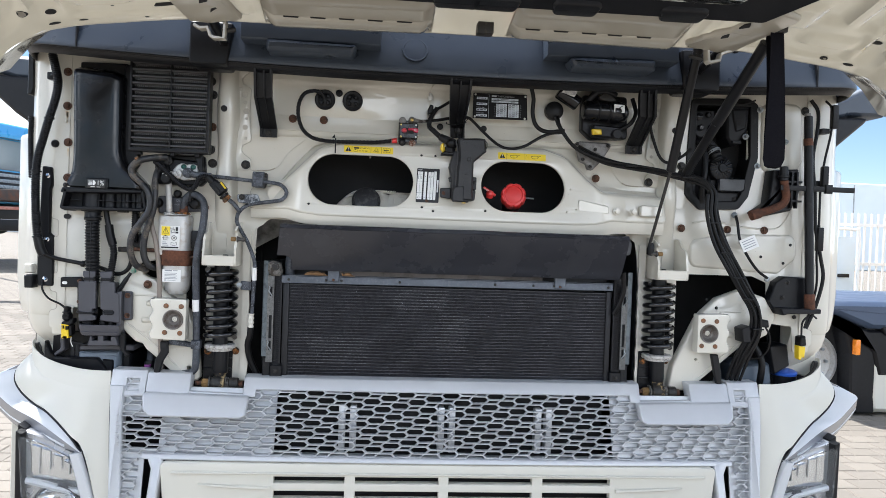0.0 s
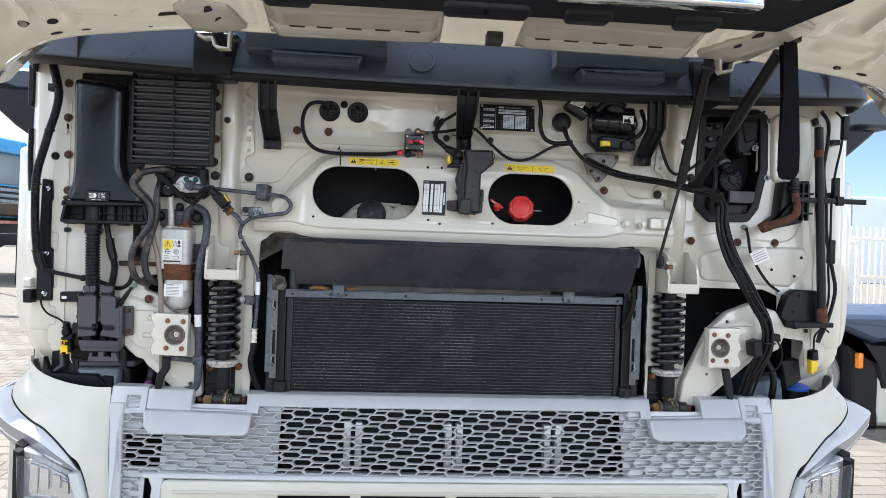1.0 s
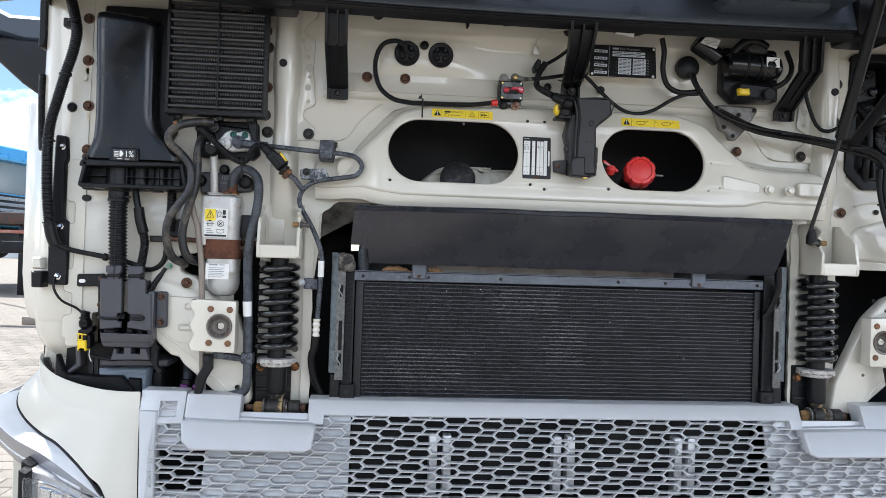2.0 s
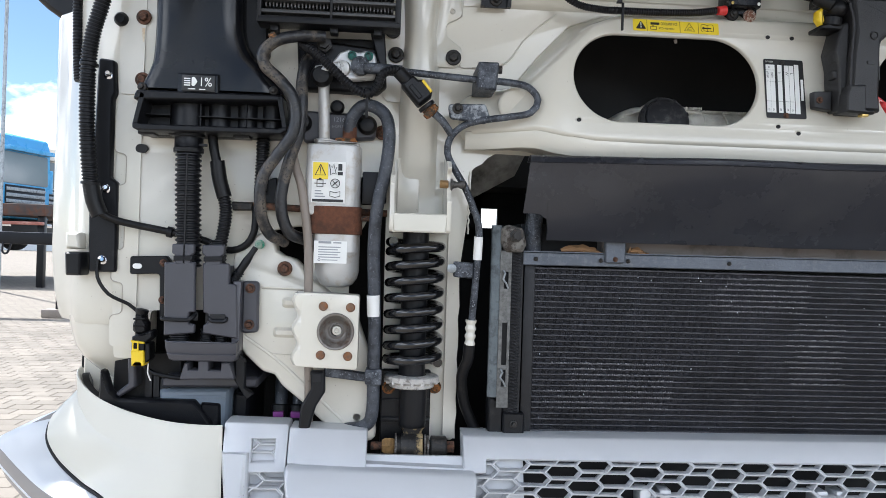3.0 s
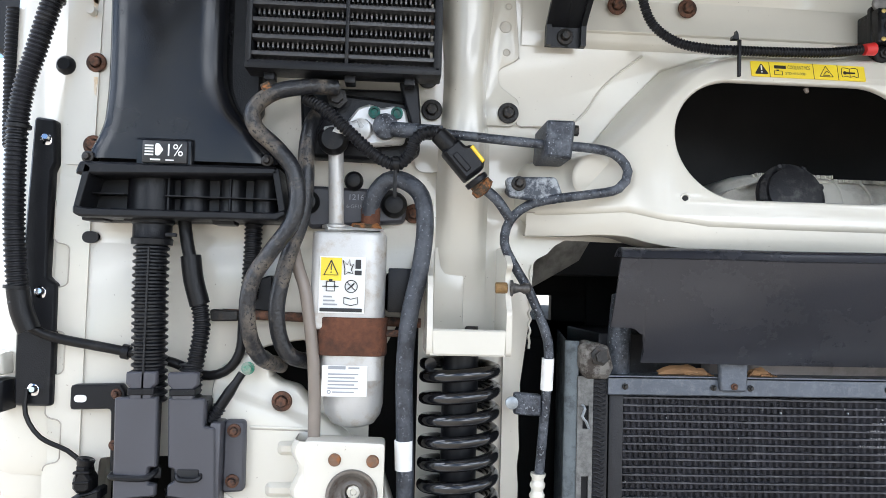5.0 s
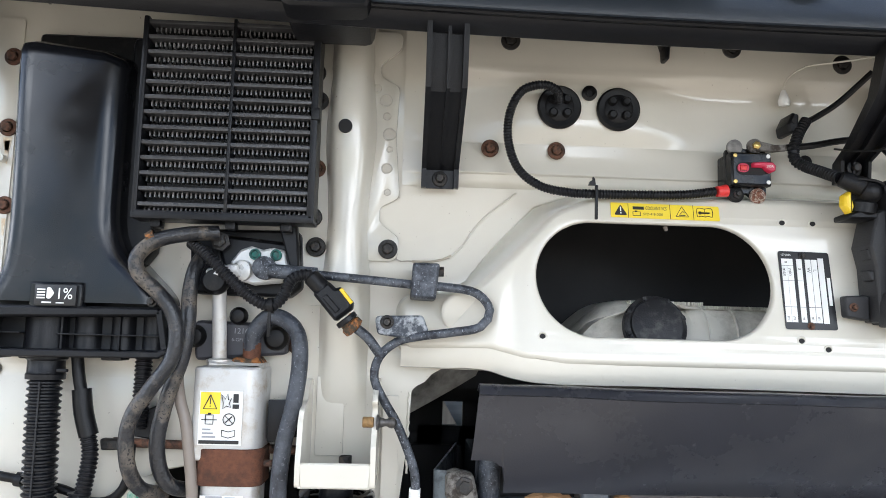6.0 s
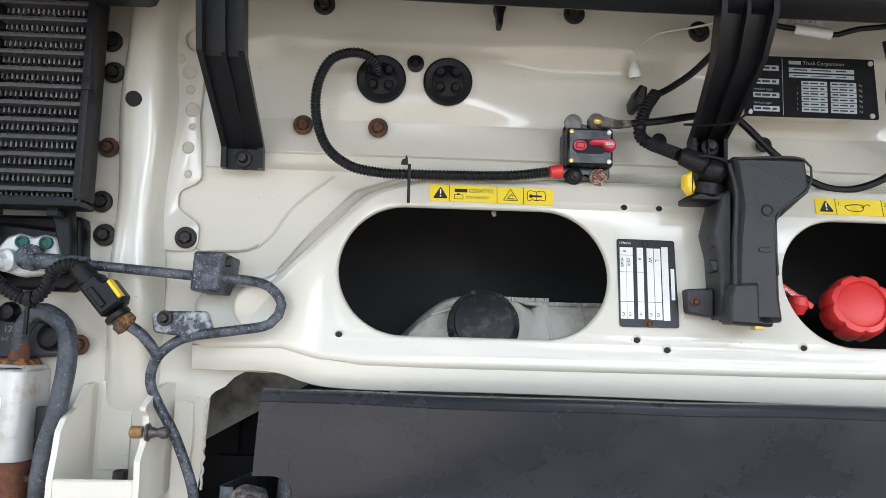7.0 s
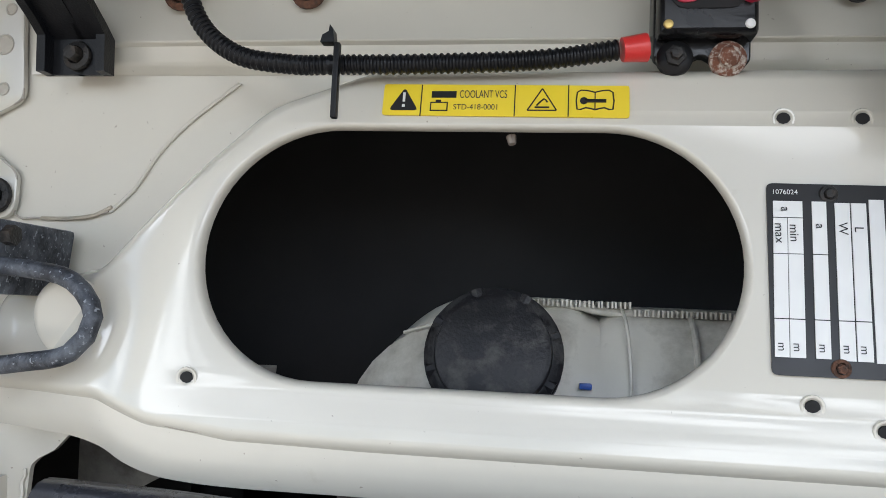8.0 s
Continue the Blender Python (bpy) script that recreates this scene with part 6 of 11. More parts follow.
for i in range(5):
    box(bm, -0.779, -0.746 - 0.004 * (i % 2), ly + 0.0004, ly + 0.001, 1.5065 - i * 0.0038, 1.5080 - i * 0.0038)
lathe(bm, [(0.0022, 0), (0.0022, 0.0005), (0.0012, 0.0005)], (-0.7775, ly + 0.001, 1.4880), seg=12)
box(bm, -0.774, -0.75, ly + 0.0004, ly + 0.001, 1.4872, 1.4885)
part("fine_print", bm, GREYINK, lab)

# hoses
def hose(name, pts, r, label, material, seg=14, step=0.006):
    h = thing(name, pts[-1], label, "hose")
    part("hose", tube(BM(), pts, r, seg, step), material, h)
    return h


h = hose("coolant_hose", [(-0.779, 0.042, 1.820), (-0.809, 0.030, 1.8165), (-0.843, 0.022, 1.807), (-0.864, 0.020, 1.788), (-0.861, 0.020, 1.768), (-0.839, 0.020, 1.748), (-0.821, 0.020, 1.726), (-0.8145, 0.020, 1.70), (-0.819, 0.020, 1.670), (-0.840, 0.020, 1.638), (-0.857, 0.020, 1.611), (-0.863, 0.022, 1.585), (-0.862, 0.026, 1.559), (-0.858, 0.034, 1.539), (-0.849, 0.048, 1.522), (-0.832, 0.075, 1.513)], 0.0087, "dusty black rubber hose snaking past the bottle", HOSE)
part("rust_band", tube(BM(), [(-0.846, 0.0245, 1.810), (-0.854, 0.0235, 1.8055)], 0.0104, 14), ORANGE_RUST, h)
hose("coolant_hose", [(-0.800, 0.075, 1.802), (-0.808, 0.060, 1.780), (-0.811, 0.052, 1.75), (-0.8095, 0.047, 1.715), (-0.813, 0.045, 1.675), (-0.8235, 0.045, 1.640), (-0.832, 0.045, 1.606), (-0.836, 0.046, 1.575), (-0.832, 0.050, 1.545), (-0.822, 0.058, 1.526), (-0.806, 0.072, 1.519), (-0.785, 0.09, 1.516)], 0.0090, "dusty black rubber hose beside the dryer bottle", HOSE)
hose("drain_hose", [(-0.822, 0.082, 1.69), (-0.824, 0.070, 1.655), (-0.817, 0.060, 1.625), (-0.808, 0.056, 1.60), (-0.802, 0.055, 1.568), (-0.796, 0.055, 1.525), (-0.793, 0.055, 1.483), (-0.792, 0.056, 1.435), (-0.791, 0.066, 1.36), (-0.788, 0.066, 1.30), (-0.788, 0.075, 1.24)], 0.0068, "thin grey-brown drain hose", DRAIN)
h = hose("refrigerant_hose", [(-0.739, 0.075, 1.672), (-0.738, 0.07, 1.70), (-0.722, 0.064, 1.722), (-0.702, 0.058, 1.722), (-0.683, 0.054, 1.705), (-0.678, 0.05, 1.67), (-0.683, 0.046, 1.62), (-0.692, 0.046, 1.575), (-0.696, 0.05, 1.52), (-0.694, 0.054, 1.45), (-0.692, 0.056, 1.40), (-0.691, 0.058, 1.32), (-0.691, 0.06, 1.262), (-0.70, 0.065, 1.238), (-0.735, 0.085, 1.226)], 0.0098, "weathered blue-black refrigerant hose", HOSEB)
part("rusty_end", rod(BM(), (-0.739, 0.075, 1.668), (-0.739, 0.0735, 1.692), 0.0108, 14), RUST, h)
part("hose_tag", tube(BM(), [(-0.6945, 0.0535, 1.437), (-0.693, 0.0555, 1.405)], 0.0103, 14), PAPER, h, "white printed hose tag")
part("hose_clip", box(BM(), -0.7035, -0.678, 0.044, 0.075, 1.302, 1.326, 0.004), PIPE, h)
part("clip_arm", prism(BM(), rounded([(-0.765, 1.328), (-0.70, 1.318), (-0.70, 1.305), (-0.765, 1.312)], 0.003, 2), 0.054, 0.064, 0.002), PIPE, h, "oxidised steel clip arm with rust")
hb = thing("strap_latch", (-0.79, 0.06, 1.26), "black rubber strap latch hanging below the lock plate", "strap")
bm = BM()
prism(bm, rounded([(-0.785, 1.322), (-0.763, 1.322), (-0.762, 1.29), (-0.775, 1.268), (-0.785, 1.23), (-0.80, 1.235), (-0.797, 1.27), (-0.783, 1.295)], 0.004, 3), 0.044, 0.056, 0.003)
part("strap", bm, PLASTIC, hb)
part("buckle", box(BM(), -0.781, -0.768, 0.041, 0.046, 1.306, 1.318, 0.001), DARK, hb)

# expansion valve block and lines
BRIGHTALU = mat("clean_aluminium", (0.62, 0.62, 0.61), 0.35, 0.3, 0.08, 80, 0.1, 400)
ev = thing("expansion_valve", (-0.765, 0.1, 1.755), "black and bare-metal valve block with bolted pipe flange", "valve")
part("backing", prism(BM(), rounded([(-0.825, 1.83), (-0.69, 1.832), (-0.685, 1.76), (-0.70, 1.748), (-0.82, 1.75)], 0.008, 3), 0.085, 0.112, 0.004), PLASTIC, ev)
part("cover", prism(BM(), rounded([(-0.79, 1.815), (-0.775, 1.822), (-0.70, 1.815), (-0.695, 1.765), (-0.775, 1.77)], 0.008, 3), 0.072, 0.09, 0.005), PLASTIC, ev)
part("flange", prism(BM(), rounded([(-0.768, 1.788), (-0.757, 1.803), (-0.744, 1.808), (-0.730, 1.804), (-0.718, 1.807), (-0.703, 1.804), (-0.699, 1.786), (-0.704, 1.765), (-0.740, 1.761), (-0.764, 1.768)], 0.006, 3), 0.060, 0.075, 0.003), BRIGHTALU, ev, "bare aluminium pipe flange")
verd = mat("green_corroded_bolt", (0.05, 0.07, 0.07), 0.5, 0.3, 0.3, 200, dirt=(0.03, 0.17, 0.14), dirt_at=0.5, dirt_scale=200)
for x, z in ((-0.738, 1.7975), (-0.713, 1.7975)):
    part("flange_bolt", lathe(BM(), [(0.0068, 0), (0.0068, 0.006), (0.0045, 0.007), (0.0038, 0.004), (0, 0.004)], (x, 0.060, z), seg=12), verd, ev)
part("black_cap", lathe(BM(), [(0, 0.0), (0.0155, 0.0), (0.0165, 0.004), (0.0165, 0.012), (0.012, 0.019), (0, 0.020)], (-0.782, 0.062, 1.764), seg=24), RUBBER, ev, "black rubber cap")
part("top_bolt", lathe(BM(), [(0.012, 0), (0.012, 0.004), (0.0075, 0.005), (0.0075, 0.012), (0, 0.013)], (-0.78, 0.06, 1.812), seg=6), BOLT, ev)
part("pipe_end", rod(BM(), (-0.790, 0.052, 1.770), (-0.754, 0.048, 1.778), 0.0085, 16), BRIGHTALU, ev)
part("pipe_collar", lathe(BM(), [(0, 0), (0.0125, 0), (0.0125, 0.006), (0.009, 0.008), (0, 0.008)], (-0.751, 0.060, 1.778), (-0.4, -1, -0.1), 18), BRIGHTALU, ev)
part("hanger", prism(BM(), rounded([(-0.712, 1.835), (-0.690, 1.835), (-0.684, 1.77), (-0.692, 1.77)], 0.003, 2), 0.055, 0.07, 0.002), PLASTIC, ev)
CLIPP = mat("pale_oxidised_plate", (0.035, 0.042, 0.055), 0.45, 0.2, 0.3, 60, 0.3, 250, dirt=(0.36, 0.38, 0.40), dirt_at=0.53, dirt_scale=70, dirt_soft=0.07)
line = thing("refrigerant_line", (-0.54, 0.06, 1.4), "oxidised black metal refrigerant line with a side branch", "pipe")
part("pipe", tube(BM(), [(-0.726, 0.056, 1.781), (-0.715, 0.049, 1.779), (-0.70, 0.045, 1.777), (-0.657, 0.044, 1.774), (-0.60, 0.044, 1.770), (-0.55, 0.040, 1.766), (-0.50, 0.036, 1.763), (-0.472, 0.034, 1.757), (-0.457, 0.032, 1.738), (-0.468, 0.030, 1.718), (-0.50, 0.034, 1.711), (-0.54, 0.040, 1.705), (-0.565, 0.046, 1.698), (-0.585, 0.046, 1.680), (-0.590, 0.046, 1.655), (-0.578, 0.045, 1.63), (-0.561, 0.044, 1.602), (-0.543, 0.044, 1.560), (-0.538, 0.046, 1.535), (-0.539, 0.05, 1.49), (-0.544, 0.056, 1.40)], 0.0053, 12), PIPE, line)
part("end_union", lathe(BM(), [(0, 0), (0.012, 0), (0.014, 0.006), (0.014, 0.018), (0.009, 0.02), (0, 0.02)], (-0.725, 0.064, 1.781), seg=16), PIPE, line)
part("thick_section", tube(BM(), [(-0.718, 0.0475, 1.7775), (-0.70, 0.045, 1.7765), (-0.662, 0.044, 1.7745)], 0.0085, 14), PIPE, line)
part("branch", tube(BM(), [(-0.582, 0.046, 1.679), (-0.589, 0.045, 1.689), (-0.60, 0.042, 1.703), (-0.612, 0.038, 1.712)], 0.0058, 10), PIPE, line)
part("rusty_union", lathe(BM(), [(0, 0), (0.009, 0), (0.013, 0.002), (0.013, 0.009), (0.010, 0.011), (0.010, 0.018), (0, 0.018)], (-0.613, 0.037, 1.711), (-0.7, -0.1, 0.62), 8), ORANGE_RUST, line, "rust-stained brass union")
part("switch_ring", rod(BM(), (-0.622, 0.035, 1.7195), (-0.626, 0.0345, 1.7245), 0.0135, 16, bev=0.001), PLASTIC, line)
part("pressure_switch", prism(BM(), rounded([(-0.6635, 1.7505), (-0.646, 1.7660), (-0.6375, 1.7580), (-0.6315, 1.7600), (-0.6165, 1.7425), (-0.6175, 1.7350), (-0.6195, 1.7330), (-0.6365, 1.7195)], 0.003, 3), 0.021, 0.046, 0.004), PLASTIC, line, "black pressure switch plug")
part("switch_rib", prism(BM(), rounded([(-0.652, 1.7465), (-0.647, 1.7510), (-0.631, 1.7335), (-0.636, 1.7290)], 0.001, 2), 0.0185, 0.024, 0.001), PLASTIC, line)
part("switch_head", rod(BM(), (-0.648, 0.032, 1.752), (-0.668, 0.033, 1.772), 0.0105, 12, bev=0.002), RUBBER, line)
part("yellow_tab", prism(BM(), rounded([(-0.6330, 1.7560), (-0.6300, 1.7590), (-0.6165, 1.7425), (-0.6195, 1.7395)], 0.0006, 2), 0.0195, 0.030, 0.001), YELLOW, line)
part("mount_block", prism(BM(), rounded([(-0.549, 1.791), (-0.517, 1.791), (-0.521, 1.748), (-0.551, 1.75)], 0.003, 2), 0.026, 0.100, 0.003), PIPE, line, "rubber mounting block")
part("block_bolt", rod(BM(), (-0.519, 0.038, 1.782), (-0.512, 0.038, 1.782), 0.006, 6), BOLT, line)
part("clip_plate", prism(BM(), rounded([(-0.592, 1.728), (-0.535, 1.730), (-0.528, 1.712), (-0.533, 1.700), (-0.588, 1.706)], 0.006, 3), 0.038, 0.046, 0.002), CLIPP, line, "pale oxidised clip plate")
part("clip_stud", rod(BM(), (-0.577, 0.044, 1.721), (-0.577, 0.108, 1.721), 0.006, 12), GREYSTEEL, line)
bolt(M_SMALLBOLT, -0.577, 0.038, 1.721, line).scale = (1.25, 1.25, 1.25)
part("white_tag", tube(BM(), [(-0.5385, 0.0465, 1.53), (-0.539, 0.05, 1.495)], 0.0068, 12), PAPER, line, "white tape tag")
part("crimp", tube(BM(), [(-0.545, 0.056, 1.403), (-0.546, 0.058, 1.362)], 0.0085, 14, ribs=0.011, depth=0.2), CREAM, line, "white ribbed crimp")
part("rubber_hose", tube(BM(), [(-0.546, 0.058, 1.366), (-0.548, 0.062, 1.340), (-0.555, 0.073, 1.315), (-0.550, 0.085, 1.275), (-0.536, 0.095, 1.24), (-0.520, 0.10, 1.21)], 0.0086, 14), RUBBER, line)
part("lower_crimp", tube(BM(), [(-0.526, 0.10, 1.225), (-0.515, 0.10, 1.200)], 0.011, 14, ribs=0.009, depth=0.2), ALU, line)
part("stay", prism(BM(), rounded([(-0.575, 1.492), (-0.545, 1.490), (-0.545, 1.466), (-0.575, 1.468)], 0.003, 2), 0.046, 0.056, 0.002), PIPE, line)
part("stay_stud", lathe(BM(), [(0, 0), (0.007, 0), (0.007, 0.005), (0.004, 0.007), (0, 0.007)], (-0.578, 0.047, 1.481), seg=12), GALV, line)
loop = conduit("switch_conduit", [(-0.812, 0.05, 1.808), (-0.790, 0.035, 1.793), (-0.762, 0.03, 1.768), (-0.735, 0.03, 1.745), (-0.712, 0.032, 1.736), (-0.698, 0.032, 1.748), (-0.69, 0.03, 1.766), (-0.672, 0.03, 1.773), (-0.656, 0.031, 1.764)], 0.0072, "thin corrugated conduit looping to the pressure switch", 0.0042)
part("tie", lathe(BM(), [(0.007, -0.003), (0.0095, -0.003), (0.0095, 0.003), (0.007, 0.003)], (-0.712, 0.032, 1.736), (1, 0, 0.1), 12), RUBBER, loop)
part("tie_tail", box(BM(), -0.7145, -0.7105, 0.026, 0.03, 1.70, 1.735, 0.001), RUBBER, loop)

# hydraulic plate with part number behind the bottle pipes
vp = thing("tilt_plate", (-0.755, 0.1, 1.67), "black plastic mounting plate with a moulded number", "plate")
part("plate", prism(BM(), rounded([(-0.815, 1.718), (-0.715, 1.716), (-0.698, 1.706), (-0.70, 1.678), (-0.812, 1.668)], 0.008, 3), 0.092, 0.112, 0.004), GREYBOX, vp)
letters("12164", 0.0095, -0.7665, 0.0915, 1.7025, GREYINK, vp)
letters("6-GF15<", 0.006, -0.768, 0.0915, 1.693, GREYINK, vp)
for x, z, r in ((-0.812, 1.698, 0.014), (-0.713, 1.698, 0.015), (-0.76, 1.724, 0.011), (-0.712, 1.705, 0.0)):
    if r:
        part("dome_nut", lathe(BM(), [(0, 0), (r, 0), (r, 0.006), (r * 0.7, 0.012), (0, 0.014)], (x, 0.092, z), seg=18), RUBBER, vp)
ba = thing("brace_bar", (-0.8, 0.1, 1.565), "rusty dark steel brace behind the hoses", "brace")
part("bar", rod(BM(), (-0.905, 0.1, 1.568), (-0.678, 0.1, 1.5625), 0.0055, 10), RUSTY_BOLT, ba)
part("flat_end", prism(BM(), rounded([(-0.918, 1.573), (-0.885, 1.572), (-0.885, 1.56), (-0.916, 1.559)], 0.003, 2), 0.09, 0.1, 0.002), BOLT, ba)
part("plate", prism(BM(), rounded([(-0.885, 1.60), (-0.85, 1.615), (-0.85, 1.57), (-0.885, 1.575)], 0.004, 2), 0.1, 0.112, 0.002), PLASTIC, ba)
part("cross_plate", prism(BM(), rounded([(-0.72, 1.62), (-0.680, 1.618), (-0.680, 1.578), (-0.72, 1.575)], 0.004, 2), 0.098, 0.112, 0.003), PLASTIC, ba)

# battery-side parts low down behind the bumper
lb = thing("washer_filler_tray", (-1.0, 0.1, 1.23), "black plastic tray and blue-grey box behind the bumper corner", "tray")
part("box", prism(BM(), rounded([(-1.03, 1.275), (-0.918, 1.278), (-0.922, 1.15), (-1.02, 1.15)], 0.006, 2), 0.13, 0.30, 0.006), BATTERY, lb)
part("box_side", prism(BM(), rounded([(-0.917, 1.270), (-0.890, 1.268), (-0.892, 1.15), (-0.917, 1.15)], 0.006, 2), 0.15, 0.30, 0.006), PLASTIC, lb)
part("lid_rib", box(BM(), -1.01, -0.925, 0.1275, 0.14, 1.262, 1.266, 0.001), BATTERY, lb)
part("box_lid", prism(BM(), rounded([(-1.02, 1.298), (-0.87, 1.30), (-0.872, 1.283), (-1.02, 1.281)], 0.004, 2), 0.11, 0.3, 0.004), GREYBOX, lb)
part("tray", prism(BM(), rounded([(-1.116, 1.306), (-1.109, 1.303), (-1.099, 1.273), (-1.086, 1.261), (-0.971, 1.260), (-0.957, 1.244), (-0.944, 1.225), (-0.915, 1.20), (-1.12, 1.20)], 0.006, 3), 0.115, 0.135, 0.005), PLASTIC, lb)
part("tray_pocket", prism(BM(), rounded([(-0.962, 1.256), (-0.932, 1.254), (-0.93, 1.20), (-0.968, 1.20)], 0.004, 2), 0.125, 0.16, 0.004), PLASTIC, lb)
part("inner_wall", prism(BM(), rounded([(-1.105, 1.325), (-1.0, 1.332), (-0.995, 1.20), (-1.11, 1.20)], 0.006, 2), 0.150, 0.158, 0.002), RUBBER, lb)
for x, w, z in ((-1.047, 0.006, 1.300), (-1.035, 0.005, 1.296), (-1.022, 0.007, 1.290)):
    part("wall_rib", box(BM(), x - w, x + w, 0.136, 0.152, 1.22, z, 0.003), PLASTIC, lb)
part("bracket", prism(BM(), rounded([(-1.076, 1.326), (-1.063, 1.326), (-1.062, 1.279), (-1.087, 1.262), (-1.093, 1.268), (-1.074, 1.284)], 0.004, 3), 0.12, 0.15, 0.003), GREYBOX, lb)
for x, r in ((-0.843, 0.0105), (-0.815, 0.0095)):
    h = hose("low_hose", [(x, 0.20, 1.33), (x, 0.175, 1.28), (x + 0.002, 0.158, 1.22), (x, 0.155, 1.14)], r, "dark hose with a purple quick connector", HOSEB)
    part("connector", rod(BM(), (x + 0.001, 0.158, 1.215), (x + 0.001, 0.164, 1.248), r * 1.5, 14, bev=0.002), RUBBER, h)
    part("purple_clip", box(BM(), x - 0.008, x + 0.008, 0.138, 0.15, 1.231, 1.240, 0.001), PURPLE, h, "purple locking clip")

# bolts of the left half
for me, x, z in ((M_RUSTBOLT, -1.069, 2.048), (M_RUSTBOLT, -1.068, 1.955), (M_RUSTBOLT, -1.064, 1.855), (M_RUSTBOLT, -1.063, 1.758), (M_RUSTBOLT, -0.832, 1.472),
                 (M_BLACKBOLT, -0.672, 1.814), (M_BLACKBOLT, -0.581, 1.814), (M_RUSTBOLT, -0.675, 1.915), (M_BLACKBOLT, -0.676, 2.004), (M_BLACKBOLT, -0.681, 2.041), (M_BLACKBOLT, -0.678, 1.852), (M_RUSTBOLT, -0.69, 1.69)):
    bolt(me, x, 0.0845 if z < 1.5 else BY - (0.003 if abs(x) > 0.7 else 0.009), z, cab, spin=x * 50)
for x, z, h, w in ((-1.068, 1.938, 0.03, 0.0035), (-1.064, 1.838, 0.022, 0.0025), (-1.068, 1.942, 0.018, 0.006)):
    part("rust_run", prism(BM(), [(x - w, z), (x + w, z), (x + w * 0.5, z - h), (x - w * 0.3, z - h * 0.9)], BY - 0.0036, BY - 0.002), RUSTSTAIN, cab)
part("slot_hole", prism(BM(), stadium(-1.0705, -1.0520, 1.6445, 1.6580, 8), BY - 0.0042, BY - 0.002), DARK, cab)
part("cream_stud", rod(BM(), (-1.07, BY, 1.914), (-1.07, BY - 0.015, 1.914), 0.005, 10), CREAM, cab)
part("clip", lathe(BM(), [(0, 0), (0.011, 0), (0.011, 0.006), (0.007, 0.012), (0, 0.012)], (-1.098, BY, 1.850), seg=14), PLASTIC, cab)
part("clip", box(BM(), -1.116, -1.099, 0.09, BY, 2.022, 2.042, 0.003), PLASTIC, cab)
part("door_seal", prism(BM(), rounded([(-1.186, 2.10), (-1.170, 2.10), (-1.168, 2.005), (-1.174, 1.985), (-1.186, 1.985)], 0.004, 2), 0.135, 0.17, 0.003), RUBBER, cab)

# ---- radiator ----
rad = thing("radiator", (0.0, 0.12, 1.2), "black condenser and radiator pack with bent dusty fins", "radiator")
RX0, RX1, RZ0, RZ1, RY = -0.445, 0.456, 1.185, 1.487, 0.075
FINBACK = mat("fin_mesh_black", (0.011, 0.011, 0.014), 0.55, 0.3, 0.2, 60)
nt = FINBACK.node_tree
tcn = nt.nodes.new("ShaderNodeTexCoord")
wv = nt.nodes.new("ShaderNodeTexWave")
wv.bands_direction = "X"
wv.inputs["Scale"].default_value, wv.inputs["Distortion"].default_value = 95.0, 0.4
nt.links.new(tcn.outputs["Object"], wv.inputs["Vector"])
bpn = nt.nodes.new("ShaderNodeBump")
bpn.inputs["Strength"].default_value, bpn.inputs["Distance"].default_value = 0.9, 0.003
nt.links.new(wv.outputs["Fac"], bpn.inputs["Height"])
nt.links.new(bpn.outputs["Normal"], nt.nodes["Principled BSDF"].inputs["Normal"])
part("fin_core", box(BM(), RX0, RX1, RY + 0.006, RY + 0.03, RZ0, RZ1), FINBACK, rad)
TUBEM = mat("condenser_tube", (0.042, 0.042, 0.049), 0.45, 0.3, 0.5, 120, 0.3, 400, dirt=(0.14, 0.14, 0.145), dirt_at=0.62, dirt_scale=70, dirt_soft=0.12)
n_tubes = 35
for i in range(n_tubes):
    z = RZ0 + 0.004 + (RZ1 - RZ0 - 0.006) * i / (n_tubes - 1)
    bm = BM()
    n = 30
    prev = None
    for k in range(n + 1):
        x = RX0 + (RX1 - RX0) * k / n
        dz = 0.0006 * noise.noise((x * 22, i * 3.1, 0))
        dy = 0.0012 * noise.noise((x * 40, i * 5.7, 2))
        ring = [bm.verts.new((x, RY + a + dy, z + b + dz)) for a, b in ((0.0, -0.0009), (0.0, 0.0009), (0.008, 0.0009), (0.008, -0.0009))]
        if prev:
            for j in range(4):
                bm.faces.new((prev[j - 1], prev[j], ring[j], ring[j - 1]))
        prev = ring
    bmesh.ops.recalc_face_normals(bm, faces=bm.faces[:])
    part("tube", bm, TUBEM, rad)
# upright cooling fins between the tubes
FINEDGE = mat("fin_edge", (0.036, 0.035, 0.043), 0.45, 0.3, 0.5, 120)
bm = BM()
for i in range(640):
    x = RX0 + 0.001 + (RX1 - RX0 - 0.002) * i / 639
    box(bm, x - 0.00022, x + 0.00022, RY + 0.0045, RY + 0.0075, RZ0, RZ1)
tagged(part("fin_mat", bm, FINEDGE, rad), kind="stuff")
